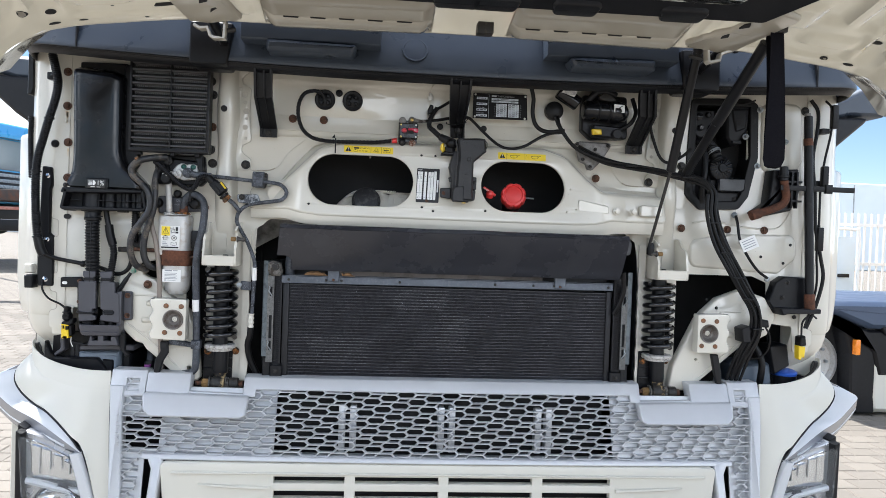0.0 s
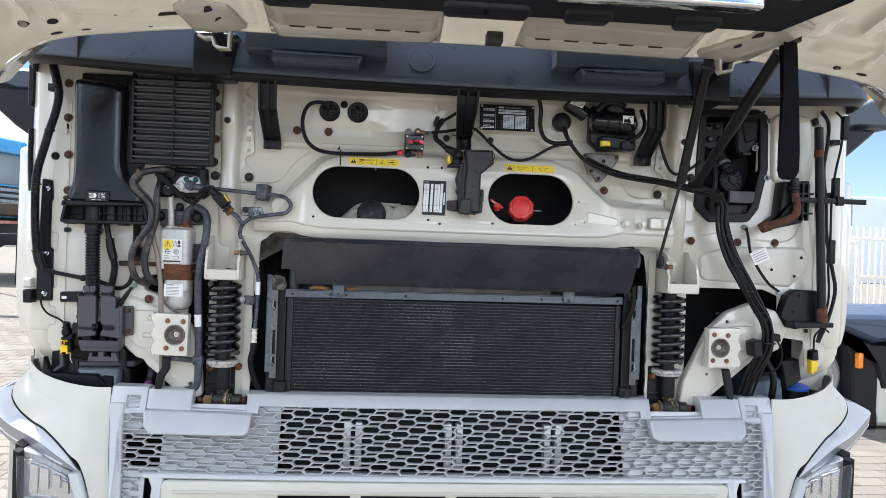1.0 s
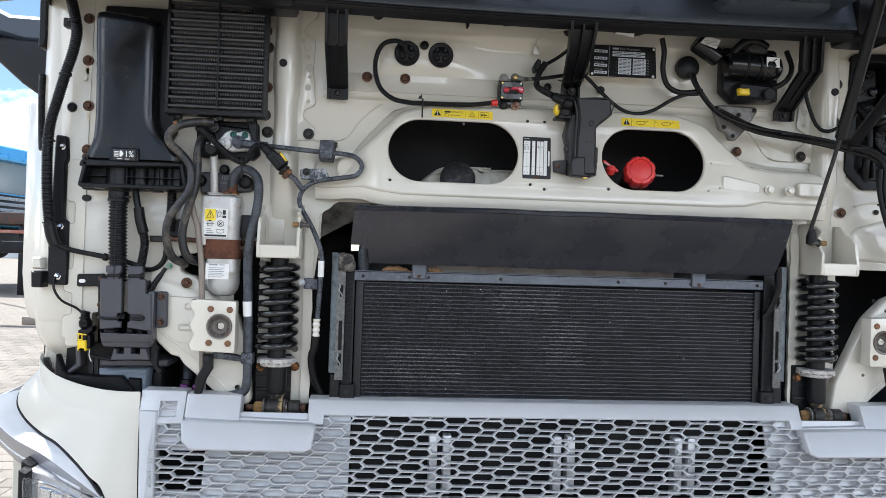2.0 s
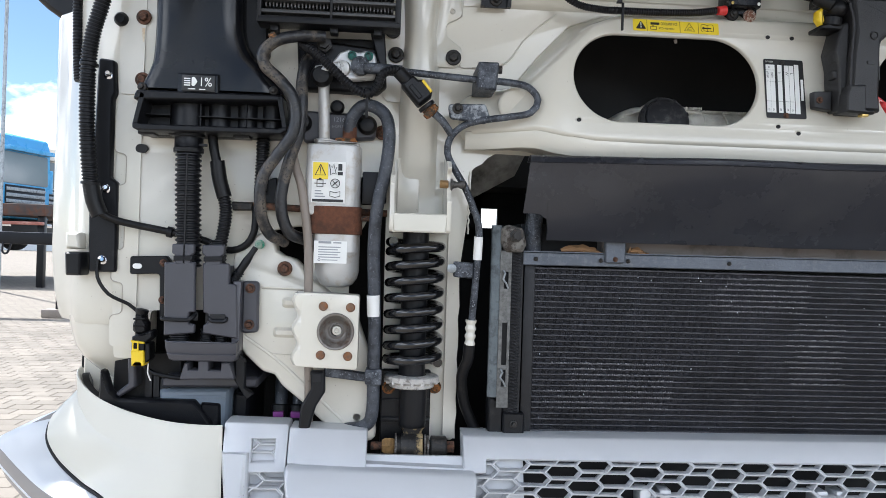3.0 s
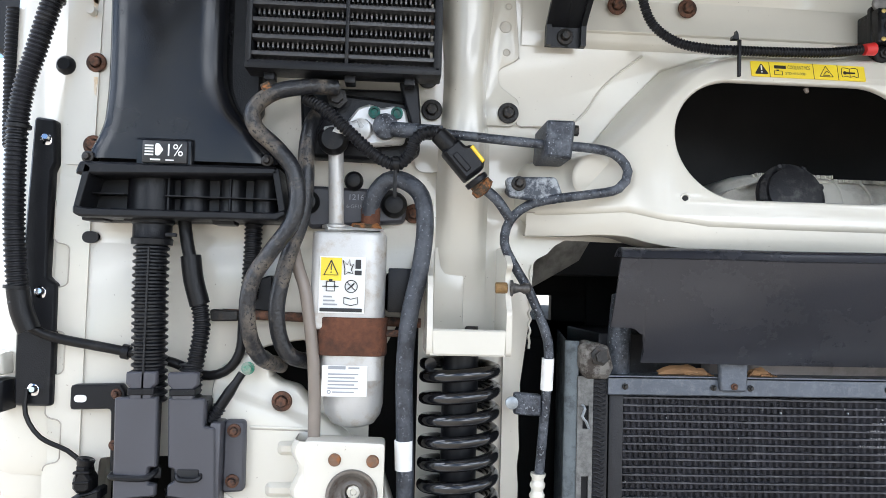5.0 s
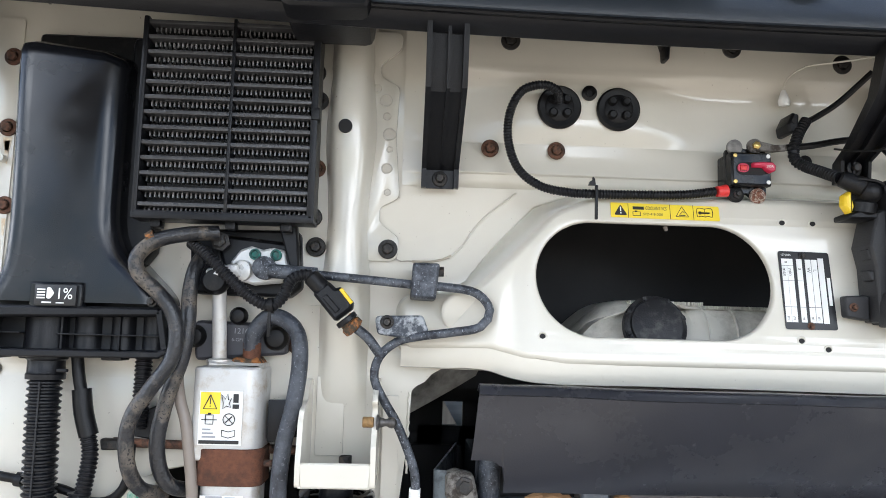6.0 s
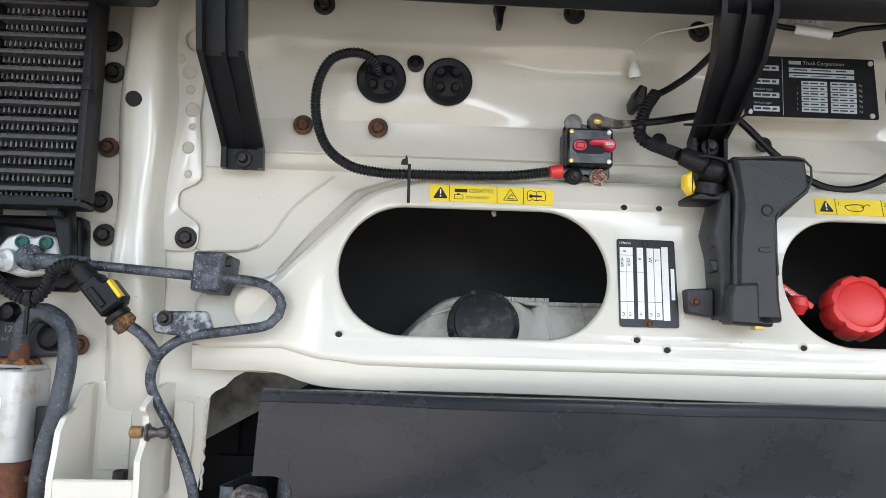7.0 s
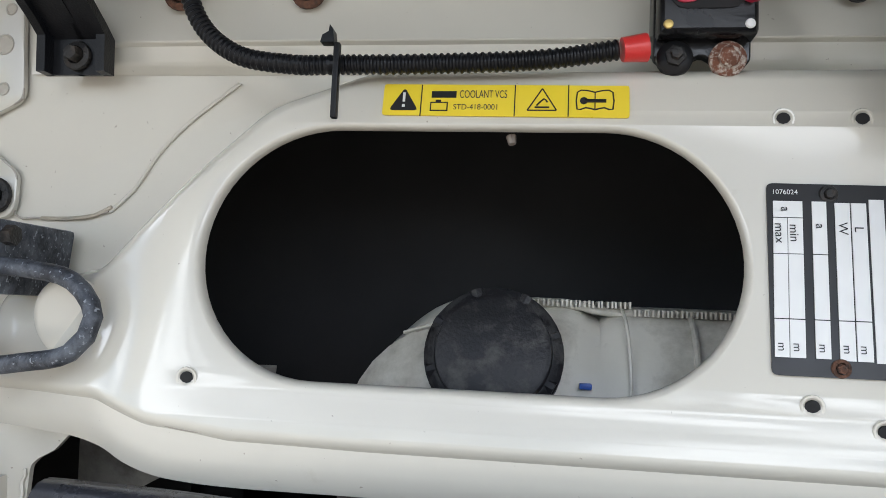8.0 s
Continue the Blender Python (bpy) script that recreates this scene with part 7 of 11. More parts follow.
# flecks of grit and bent fins
BENTM = mat("scuffed_fin_metal", (0.20, 0.20, 0.21), 0.5, 0.4, 0.3, 200)
rng = random.Random(5)
bm = BM()
for i in range(45):
    x, z = rng.uniform(RX0, RX1), rng.uniform(RZ0, RZ1)
    w = rng.uniform(0.0005, 0.0014)
    box(bm, x, x + w, RY - 0.0008, RY + 0.002, z, z + rng.uniform(0.0008, 0.0026))
tagged(part("grit", bm, GALV, rad), kind="stuff")
for cxx, czz, wx, wz in ((-0.07, 1.45, 0.11, 0.03), (-0.30, 1.30, 0.13, 0.04), (0.02, 1.36, 0.06, 0.05)):
    bm = BM()
    for i in range(n_tubes):
        z = RZ0 + 0.004 + (RZ1 - RZ0 - 0.006) * i / (n_tubes - 1)
        if abs(z - czz) > wz:
            continue
        x = cxx - wx * rng.uniform(0.6, 1)
        while x < cxx + wx * rng.uniform(0.5, 1):
            w = rng.uniform(0.0005, 0.0022)
            box(bm, x, x + w, RY - 0.0008, RY + 0.002, z + rng.uniform(0.0, 0.0012), z + 0.0012 + rng.uniform(0.0002, 0.0012))
            x += w + rng.uniform(0.0003, 0.0028)
    tagged(part("bent_fin", bm, BENTM, rad, "pale scuffed bent fins"), kind="stuff")
for s, x in ((-1, RX0), (1, RX1)):
    part("header_tank", box(BM(), x - 0.018 if s < 0 else x, x if s < 0 else x + 0.016, RY - 0.004, RY + 0.03, RZ0, RZ1 + 0.004, 0.005), FIN, rad)
bm = BM()
prism(bm, [(-0.466, 1.511), (0.472, 1.516), (0.472, 1.494), (-0.466, 1.489)], RY - 0.012, RY - 0.006, 0.0015)
prism(bm, [(-0.466, 1.511), (0.472, 1.516), (0.472, 1.513), (-0.466, 1.508)], RY - 0.012, RY + 0.03, 0.0)
part("top_bar", bm, RAILM, rad, "dusty dark steel top bar")
for x in (-0.447, -0.345, -0.302, -0.14, 0.13, 0.24, 0.30, 0.458):
    bolt(M_SMALLBOLT, x, RY - 0.0122, 1.499 + 0.005 * (x + 0.45) / 0.9, rad).scale = (0.55, 0.7, 0.55)
for x in (-0.324, 0.316):
    b = part("hanger_clip", prism(BM(), rounded([(x - 0.017, 1.53), (x + 0.017, 1.53), (x + 0.015, 1.496), (x - 0.015, 1.496)], 0.003, 2), RY - 0.019, RY - 0.012, 0.002), RAILM, rad)
    bolt(M_SMALLRUST, x, RY - 0.0195, 1.502, rad).scale = (0.6, 0.6, 0.6)
# radiator proper behind, its galvanised side channels and fittings
part("rear_core", box(BM(), -0.462, 0.474, 0.125, 0.30, 1.18, 1.555, 0.003), FIN, rad)
for s in (-1, 1):
    x, k = (0.0, -1) if s < 0 else (0.012, 1)
    # a bent galvanised channel: its long flank, rounded front edge and short front face
    plan = [(0.476, 0.30), (0.507, 0.12), (0.5145, 0.075), (0.5165, 0.067), (0.516, 0.0625), (0.513, 0.060), (0.508, 0.059), (0.5015, 0.0585)]
    rows = [[Vector((px + x, py, z)) for px, py in plan] for z in (1.285, 1.29, 1.40, 1.50, 1.545, 1.549)]
    bm = skin(BM(), rows, k)
    bmesh.ops.solidify(bm, geom=bm.faces[:], thickness=0.0025)
    part("side_channel", bm, CHANM, rad, "galvanised side channel")
    slots = [[(k * (x + 0.4965), z - 0.013), (k * (x + 0.4895), z - 0.013), (k * (x + 0.4895), z + 0.013), (k * (x + 0.4965), z + 0.013)] for z in (1.465, 1.315)] + [[(k * (x + 0.497), 1.335), (k * (x + 0.489), 1.335), (k * (x + 0.489), 1.40), (k * (x + 0.497), 1.40)]]
    part("end_plate", sheet(BM(), [(k * (x + 0.5025), 1.27), (k * (x + 0.485), 1.27), (k * (x + 0.485), 1.51), (k * (x + 0.5025), 1.51)], slots, 0.0555, 0.004), ENDPLATE, rad, "scuffed bare aluminium end plate")
    # black strip painted as the shade inside the slots
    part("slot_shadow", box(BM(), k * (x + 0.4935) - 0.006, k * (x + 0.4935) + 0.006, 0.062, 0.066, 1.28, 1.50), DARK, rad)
    bm = BM()
    for i in range(52):
        z = 1.262 + i * 0.005
        tube(bm, [(k * (x + 0.485), 0.060, z), (k * (x + 0.480), 0.0585, z + 0.0018), (k * (x + 0.474), 0.060, z - 0.0008), (k * (x + 0.469), 0.064, z + 0.0006)], 0.0011, 5, 0.004)
    tagged(part("side_fin", bm, FIN, rad), kind="stuff")
    for z in (1.465, 1.315):
        part("spring_clip", tube(BM(), [(k * (x + 0.498), 0.053, z + 0.014), (k * (x + 0.4955), 0.049, z + 0.010), (k * (x + 0.4985), 0.049, z + 0.002), (k * (x + 0.494), 0.049, z - 0.004), (k * (x + 0.490), 0.053, z - 0.012)], 0.0016, 6), GALV, rad)
    part("core_back", box(BM(), k * (x + 0.477) - 0.012, k * (x + 0.477) + 0.012, 0.068, 0.12, 1.25, 1.53), FIN, rad)
    part("foot_plate", prism(BM(), rounded([(k * (x + 0.513), 1.285), (k * (x + 0.49), 1.278), (k * (x + 0.49), 1.20), (k * (x + 0.513), 1.20)], 0.004, 2), 0.064, 0.10, 0.003), PLASTIC, rad)
    part("foot_bracket", prism(BM(), rounded([(k * (x + 0.491), 1.262), (k * (x + 0.458), 1.262), (k * (x + 0.458), 1.215), (k * (x + 0.491), 1.215)], 0.003, 2), 0.056, 0.085, 0.003), PLASTIC, rad)
    bolt(M_SMALLBOLT, k * (x + 0.475), 0.056, 1.245, rad)
part("fitting", prism(BM(), rounded([(-0.503, 1.545), (-0.492, 1.550), (-0.470, 1.545), (-0.464, 1.520), (-0.470, 1.508), (-0.495, 1.508), (-0.503, 1.522)], 0.006, 3), 0.045, 0.075, 0.006), CASTM, rad, "weathered cast fitting")
part("fitting_bolt", lathe(BM(), [(0.011, 0), (0.011, 0.004), (0.007, 0.005), (0.007, 0.011), (0, 0.011)], (-0.481, 0.046, 1.534), seg=6), BOLT, rad)
part("header_pipe", tube(BM(), [(-0.448, 0.09, 1.50), (-0.447, 0.09, 1.55), (-0.44, 0.10, 1.60)], 0.0135, 14), PIPE, rad)
part("side_hose", tube(BM(), [(0.49, 0.03, 1.55), (0.496, 0.04, 1.50), (0.488, 0.05, 1.46), (0.474, 0.06, 1.43)], 0.007, 10), RUBBER, rad)

# foam air guide across the top of the radiator
cp = thing("charge_air_cooler", (0.05, 0.19, 1.5), "grey-brown cooler header behind the air guide", "cooler")
part("header", box(BM(), -0.335, 0.275, 0.10, 0.16, 1.50, 1.653, 0.006), mat("grey_brown_header", (0.30, 0.26, 0.24), 0.55, 0.2, 0.2, 20, dirt=(0.12, 0.10, 0.09), dirt_at=0.6, dirt_scale=15), cp)
gd = thing("air_guide", (0.0, 0.03, 1.53), "black foam-rubber air guide strip above the radiator", "air guide")
bm = BM()
prof = [(0.030, 1.640), (0.022, 1.6470), (0.015, 1.6495), (0.009, 1.6485), (0.004, 1.644), (0.0015, 1.6395), (0.0008, 1.6385), (0.0035, 1.637), (0.006, 1.630), (0.010, 1.605), (0.017, 1.578), (0.0175, 1.574), (0.028, 1.545), (0.040, 1.528)]


def guide_y(z):
    """Depth of the sheet's belly at a height below the rolled top."""
    for (ya, za), (yb, zb) in zip(prof[7:], prof[8:]):
        if zb <= z <= za:
            return ya + (yb - ya) * (za - z) / (za - zb)
    return prof[-1][0]


def guide_foot(x):
    """Lower edge of the sheet, with its round-cornered notch at the outer end."""
    if x < -0.4510:
        return 1.567
    if x < -0.4362:
        u = (x + 0.4510) / 0.0148
        return 1.567 - 0.014 * (1 - math.sqrt(max(0.0, 1 - u * u)))
    return 1.528


xs = [-0.468, -0.463, -0.458, -0.453, -0.4505, -0.448, -0.4455, -0.443, -0.441, -0.4390, -0.4375, -0.4365, -0.4360, -0.435, -0.433] + [-0.43 + 0.01 * i for i in range(92)]
rows = []
for x in xs:
    foot = guide_foot(x)
    zs = prof[:8] + [(0, 1.637 + (foot - 1.637) * k / 9) for k in range(1, 10)]
    row = []
    for k, (y, z) in enumerate(zs):
        y = y if k < 8 else guide_y(z)
        sag = 0.002 * noise.noise((x * 7, z * 14, 3)) - 0.003 * (x / 0.48)
        slant = 0.008 * max(0.0, (1.654 - z) / 0.087) * max(0.0, min(1.0, (-0.40 - x) / 0.07)) if z > 1.56 else 0.0
        bow = max(0.0, min(1.0, (x + 0.475) / 0.30))
        z += 0.004 * min(1.0, max(0.0, (z - 1.60) / 0.03))
        sag -= 0.042 * bow * bow * (3 - 2 * bow) * min(1.0, max(0.0, (z - 1.528) / 0.105))
        row.append(bm.verts.new((x - slant, y + sag, z + 0.0012 * noise.noise((x * 9, 0, 0)))))
    rows.append(row)
for a, b in zip(rows, rows[1:]):
    for k in range(len(a) - 1):
        bm.faces.new((a[k], b[k], b[k + 1], a[k + 1]))
# the sheet's back, 4 mm behind, closed along its edges
backs = [[bm.verts.new(v.co + Vector((0, 0.004, 0))) for v in row] for row in rows]
for a, b in zip(backs, backs[1:]):
    for k in range(len(a) - 1):
        bm.faces.new((a[k], a[k + 1], b[k + 1], b[k]))
rim = [(r[0], c[0]) for r, c in zip(rows, backs)] + [(v, w) for v, w in zip(rows[-1], backs[-1])][1:] + [(r[-1], c[-1]) for r, c in zip(rows, backs)][-2::-1] + [(v, w) for v, w in zip(rows[0], backs[0])][-2:0:-1]
for (v0, w0), (v1, w1) in zip(rim, rim[1:] + rim[:1]):
    bm.faces.new((v0, w0, w1, v1))
bmesh.ops.recalc_face_normals(bm, faces=bm.faces[:])
part("sheet", bm, MATTSHEET, gd)
for s in (1,):
    bm = BM()
    xo, xi = (-0.53, -0.47) if s < 0 else (0.532, 0.478)
    prism(bm, rounded([(xi, 1.655), (xo + s * -0.012, 1.65), (xo, 1.63), (xo + s * -0.004, 1.60), (xi, 1.585)], 0.008, 3), 0.09, 0.096, 0.001)
    part("end_flap", bm, MATTSHEET, gd)
bm = BM()
rngl = random.Random(11)
for a, w, h in ((-0.405, 0.062, 0.013), (-0.30, 0.030, 0.012), (-0.375, 0.035, 0.010), (-0.285, 0.018, 0.008)):
    # crumpled blade: a strip with a folded mid-rib and uneven edges
    rowsl = []
    for i in range(10):
        u = i / 9
        wid = h * math.sin(math.pi * min(0.97, 0.06 + u)) ** 0.6
        rowsl.append([bm.verts.new((a + w * u + rngl.uniform(-1, 1) * 0.001, 0.072 + 0.006 * v * v + rngl.uniform(-1, 1) * 0.0018, 1.5105 + wid * (0.5 + 0.5 * v) + rngl.uniform(-1, 1) * 0.0012)) for v in (-1, -0.4, 0.1, 0.6, 1)])
    for ra, rb in zip(rowsl, rowsl[1:]):
        for k in range(4):
            bm.faces.new((ra[k], rb[k], rb[k + 1], ra[k + 1]))
bmesh.ops.recalc_face_normals(bm, faces=bm.faces[:])
bmesh.ops.solidify(bm, geom=bm.faces[:], thickness=0.0008)
tagged(finish("dead_leaves", bm, WOOD), "dry brown leaves caught above the radiator bar", "leaves", kind="stuff")

# expansion tank seen through the wide opening
tank = thing("coolant_tank", (-0.24, 0.2, 1.6), "cloudy white plastic coolant tank with a black cap", "tank")
bm = BM()
lathe(bm, [(0.0, 0), (0.05, 0.0), (0.070, 0.012), (0.077, 0.04), (0.075, 0.15), (0.02, 0.19)], (-0.270, 0.108, 1.674), (0.1, 1, -0.15), 30)
part("neck_bulge", bm, TANK, tank)
bm = BM()
rows = []
for i in range(41):
    u = i / 40
    x = -0.345 + 0.29 * u
    top = 1.700 + 0.062 * min(1.0, math.sin(min(1.0, u / 0.30) * math.pi / 2)) - (0.010 * math.exp(-((u - 0.56) / 0.03) ** 2)) - 0.004 * (u > 0.56)
    rows.append([Vector((x, 0.118 + d + 0.03 * (1 - min(1, u / 0.2)), z)) for d, z in ((0.0, 1.58), (-0.004, 1.66), (0.0, top - 0.045), (0.010, top - 0.024), (0.026, top - 0.009), (0.045, top - 0.002), (0.075, top), (0.2, top))])
part("body", skin(BM(), rows, 1), TANK, tank)
bm = BM()
for i in range(70):
    x = -0.258 + i * 0.0029 + random.uniform(-0.0006, 0.0006)
    zz = 1.7575 if i < 35 else 1.753
    for k in range(3):
        box(bm, x - 0.0007, x + 0.0007, 0.143 + 0.012 * k, 0.151 + 0.012 * k, zz - 0.002, zz + 0.0022 + random.uniform(0, 0.0006), 0.0003, 1)
tagged(part("seam_teeth", bm, TANK, tank), kind="stuff")
for k in range(3):
    part("seam_flange", tube(BM(), [(-0.260, 0.152 + 0.012 * k, 1.756), (-0.2, 0.150 + 0.012 * k, 1.7575), (-0.17, 0.152 + 0.012 * k, 1.753), (-0.10, 0.152 + 0.012 * k, 1.753), (-0.055, 0.154 + 0.012 * k, 1.752)], 0.0030, 8), TANK, tank)
bm = BM()
for i in range(5):
    tube(bm, [(-0.30 + i * 0.007, 0.115 + i * 0.004, 1.735 + i * 0.0015), (-0.25, 0.113 + i * 0.006, 1.748 + i * 0.002), (-0.21, 0.12 + i * 0.004, 1.735)], 0.0012, 5)
part("thread", bm, TANK, tank)
part("weld_seam", tube(BM(), [(-0.122, 0.1135, 1.66), (-0.122, 0.1155, 1.71), (-0.122, 0.128, 1.738), (-0.122, 0.150, 1.753)], 0.0020, 8), TANK, tank)
part("weld_seam", tube(BM(), [(-0.160, 0.1138, 1.66), (-0.161, 0.1152, 1.715), (-0.163, 0.126, 1.744), (-0.165, 0.150, 1.757)], 0.0011, 6), TANK, tank)
part("fill_mark", box(BM(), -0.1915, -0.184, 0.1115, 0.125, 1.706, 1.7095, 0.001), BLUECAP, tank, "small blue mark")
capb = lathe(BM(), [(0.0, 0.022), (0.030, 0.022), (0.033, 0.0205), (0.034, 0.016), (0.038, 0.014), (0.0405, 0.011), (0.0405, 0.002), (0.037, 0.0), (0.03, -0.004)], (-0.242, 0.098, 1.7225), (0.02, -1, 0.28), 40)
cap = part("cap", capb, CAPM, tank, "black screw cap with grip notches")
bm = BM()
rot = Vector((0.02, -1, 0.28)).to_track_quat("Z", "Y").to_matrix()
for i in range(8):
    a = i / 8 * 2 * math.pi + 0.3
    c = Vector((-0.242, 0.098, 1.7225)) + rot @ Vector((0.0355 * math.cos(a), 0.0355 * math.sin(a), 0.012))
    d = rot @ Vector((math.cos(a), math.sin(a), 0))
    rod(bm, c - d * 0.004, c + d * 0.004, 0.0042, 8)
part("grip_lug", bm, CAPM, cap)
box_bm = BM()
lathe(box_bm, [(0.0, 0.006), (0.0022, 0.005), (0.003, 0.0)], (-0.235, 0.07, 1.8495), (0.2, -0.2, -1), 8)
part("clip_tip", box_bm, DRAIN, tank)

# oil filler
oil = thing("oil_filler", (0.165, 0.12, 1.70), "red lobed oil filler cap in the oval opening", "filler cap")
bm = BM()
axis = Vector((-0.12, -1, 0.22)).normalized()
q = axis.to_track_quat("Z", "Y").to_matrix()
o = Vector((0.175, 0.083, 1.752))
n = 64
prof = [(0.0, 0.030), (0.022, 0.030), (0.025, 0.028), (0.026, 0.031), (0.032, 0.030), (0.035, 0.026), (0.036, 0.012), (0.036, 0.0), (0.03, -0.002)]
prev = None
for r, h in prof:
    ring = []
    for k in range(n):
        a = 2 * math.pi * k / n
        lob = 1 - (0.09 * max(0, math.cos(8 * a)) ** 3 if r > 0.03 else 0)
        ring.append(bm.verts.new(o + q @ Vector((r * lob * math.cos(a), r * lob * math.sin(a), h))))
    if prev:
        for k in range(n):
            bm.faces.new((prev[k - 1], prev[k], ring[k], ring[k - 1]))
    prev = ring
bmesh.ops.recalc_face_normals(bm, faces=bm.faces[:])
bmesh.ops.remove_doubles(bm, verts=bm.verts[:], dist=0.0001)
part("cap", bm, RED, oil)
part("neck", rod(BM(), o + q @ Vector((0, 0, -0.002)), o + q @ Vector((0, 0, -0.1)), 0.028, 20), PLASTIC, oil)
part("wire_stem", rod(BM(), (0.205, 0.085, 1.752), (0.235, 0.085, 1.751), 0.0022, 8), GALV, oil)
dip = thing("oil_dipstick", (0.112, 0.09, 1.74), "red plastic dipstick handle", "dipstick")
hb2 = prism(BM(), rounded([(0.084, 1.776), (0.090, 1.779), (0.124, 1.757), (0.120, 1.751)], 0.002, 2), 0.064, 0.072, 0.001)
part("handle", hb2, RED, dip)
letters("ENGINE OIL", 0.0052, 0.0885, 0.0632, 1.7722, PAPER, dip, turn=33)
part("stem", lathe(BM(), [(0, 0), (0.009, 0), (0.012, 0.012), (0.008, 0.02), (0, 0.02)], (0.105, 0.072, 1.748), (0.1, -0.3, 0.9), 14), RED, dip)
part("tube", rod(BM(), (0.103, 0.078, 1.75), (0.10, 0.16, 1.62), 0.007, 10), BOLT, dip)

# warning stickers
def yellow_label(x0, x1, z0, z1, kind):
    t = thing("warning_sticker", ((x0 + x1) / 2, panel_y(z0), z0), "yellow warning sticker with black pictograms above the opening", "sticker", "yellow stickers")
    ym = panel_y((z0 + z1) / 2)
    def lean_all(bm, d):
        for v in bm.verts:
            v.co.y = panel_y(v.co.z) - d + (v.co.y)
        return bm
    part("sheet", lean_all(prism(BM(), rounded([(x0, z1), (x1, z1 - 0.001), (x1, z0 - 0.001), (x0, z0)], 0.0015, 2), -0.0006, 0.0006), 0.0008), YLABEL, t)
    h = z1 - z0
    w = x1 - x0
    def tri(bm, cx, cz, r, fill=True):
        if fill:
            prism(bm, rounded([(cx, cz + r), (cx + r * 1.1, cz - r * 0.8), (cx - r * 1.1, cz - r * 0.8)], 0.0012, 2), -0.0004, 0.0004)
        else:
            for a, b in (((cx, cz + r), (cx + r * 1.1, cz - r * 0.8)), ((cx + r * 1.1, cz - r * 0.8), (cx - r * 1.1, cz - r * 0.8)), ((cx - r * 1.1, cz - r * 0.8), (cx, cz + r))):
                tube(bm, [(a[0], 0, a[1]), (b[0], 0, b[1])], 0.0005, 4, smooth=False)
    zc = (z0 + z1) / 2 - 0.0005
    bm = BM()
    tri(bm, x0 + 0.012, zc, h * 0.40)
    part("warning_triangle", lean_all(bm, 0.0015), INK, t)
    bm = BM()
    box(bm, x0 + 0.0113, x0 + 0.0127, -0.0003, 0.0003, zc - 0.001, zc + 0.0045)
    box(bm, x0 + 0.0112, x0 + 0.0128, -0.0003, 0.0003, zc - 0.0042, zc - 0.0026)
    part("exclamation_mark", lean_all(bm, 0.0022), PAPER, t)
    for f in ((0.16, 0.545, 0.76) if kind == 1 else (0.17, 0.56)):
        xx = x0 + w * f
        part("divider_line", lean_all(box(BM(), xx - 0.0003, xx + 0.0003, -0.0003, 0.0003, z0 - 0.0005, z1 - 0.0005), 0.0014), INK, t)
    bm = BM()
    if kind == 1:
        part("title_bar", lean_all(box(BM(), x0 + 0.0275, x0 + 0.0415, -0.0003, 0.0003, zc + 0.0016, zc + 0.0056), 0.0014), INK, t)
        for a, b, c2, d in ((0.027, 0.037, -0.0065, -0.0058), (0.027, 0.0277, -0.0065, -0.001), (0.0363, 0.037, -0.0065, -0.001), (0.027, 0.037, -0.0016, -0.001), (0.030, 0.033, -0.001, 0.0003)):
            box(bm, x0 + a, x0 + b, -0.0003, 0.0003, zc + c2, zc + d)
        part("tank_mark", lean_all(bm, 0.0014), INK, t)
        bm = BM()
        tri(bm, x0 + w * 0.655, zc, h * 0.38, False)
        box(bm, x0 + w * 0.655 - 0.004, x0 + w * 0.655 + 0.004, -0.0003, 0.0003, zc - 0.0045, zc - 0.0035)
        tube(bm, [(x0 + w * 0.655 - 0.003, 0, zc - 0.003), (x0 + w * 0.655 + 0.001, 0, zc + 0.001), (x0 + w * 0.655 + 0.003, 0, zc - 0.001)], 0.0006, 4)
        part("hand_hazard_mark", lean_all(bm, 0.0014), INK, t)
        bm = BM()
        cxb = x0 + w * 0.865
        for sx in (-1, 1):
            tube(bm, [(cxb, 0, zc + 0.005), (cxb + sx * 0.005, 0, zc + 0.0062), (cxb + sx * 0.0095, 0, zc + 0.005), (cxb + sx * 0.0095, 0, zc - 0.005), (cxb + sx * 0.005, 0, zc - 0.004), (cxb, 0, zc - 0.0052)], 0.0005, 4)
        box(bm, cxb - 0.0003, cxb + 0.0003, -0.0003, 0.0003, zc - 0.005, zc + 0.005)
        tube(bm, [(cxb - 0.006, 0, zc), (cxb + 0.006, 0, zc)], 0.0011, 5, smooth=False)
        lathe(bm, [(0.0022, 0), (0.0022, 0.0005), (0, 0.0005)], (cxb - 0.006, 0, zc), seg=8)
    else:
        for cx in (0.34, 0.78):
            xx = x0 + w * cx
            tube(bm, [(xx - 0.013, 0, zc + 0.001), (xx - 0.008, 0, zc - 0.004), (xx + 0.006, 0, zc - 0.004), (xx + 0.008, 0, zc + 0.003), (xx - 0.006, 0, zc + 0.003), (xx - 0.013, 0, zc + 0.001)], 0.0006, 4)
            tube(bm, [(xx + 0.006, 0, zc), (xx + 0.014, 0, zc + 0.004), (xx + 0.016, 0, zc + 0.002)], 0.0006, 4)
            if cx < 0.5:
                part("oil_can_mark", lean_all(bm, 0.0014), INK, t)
                bm = BM()
    part("pictogram", lean_all(bm, 0.0014), INK, t)
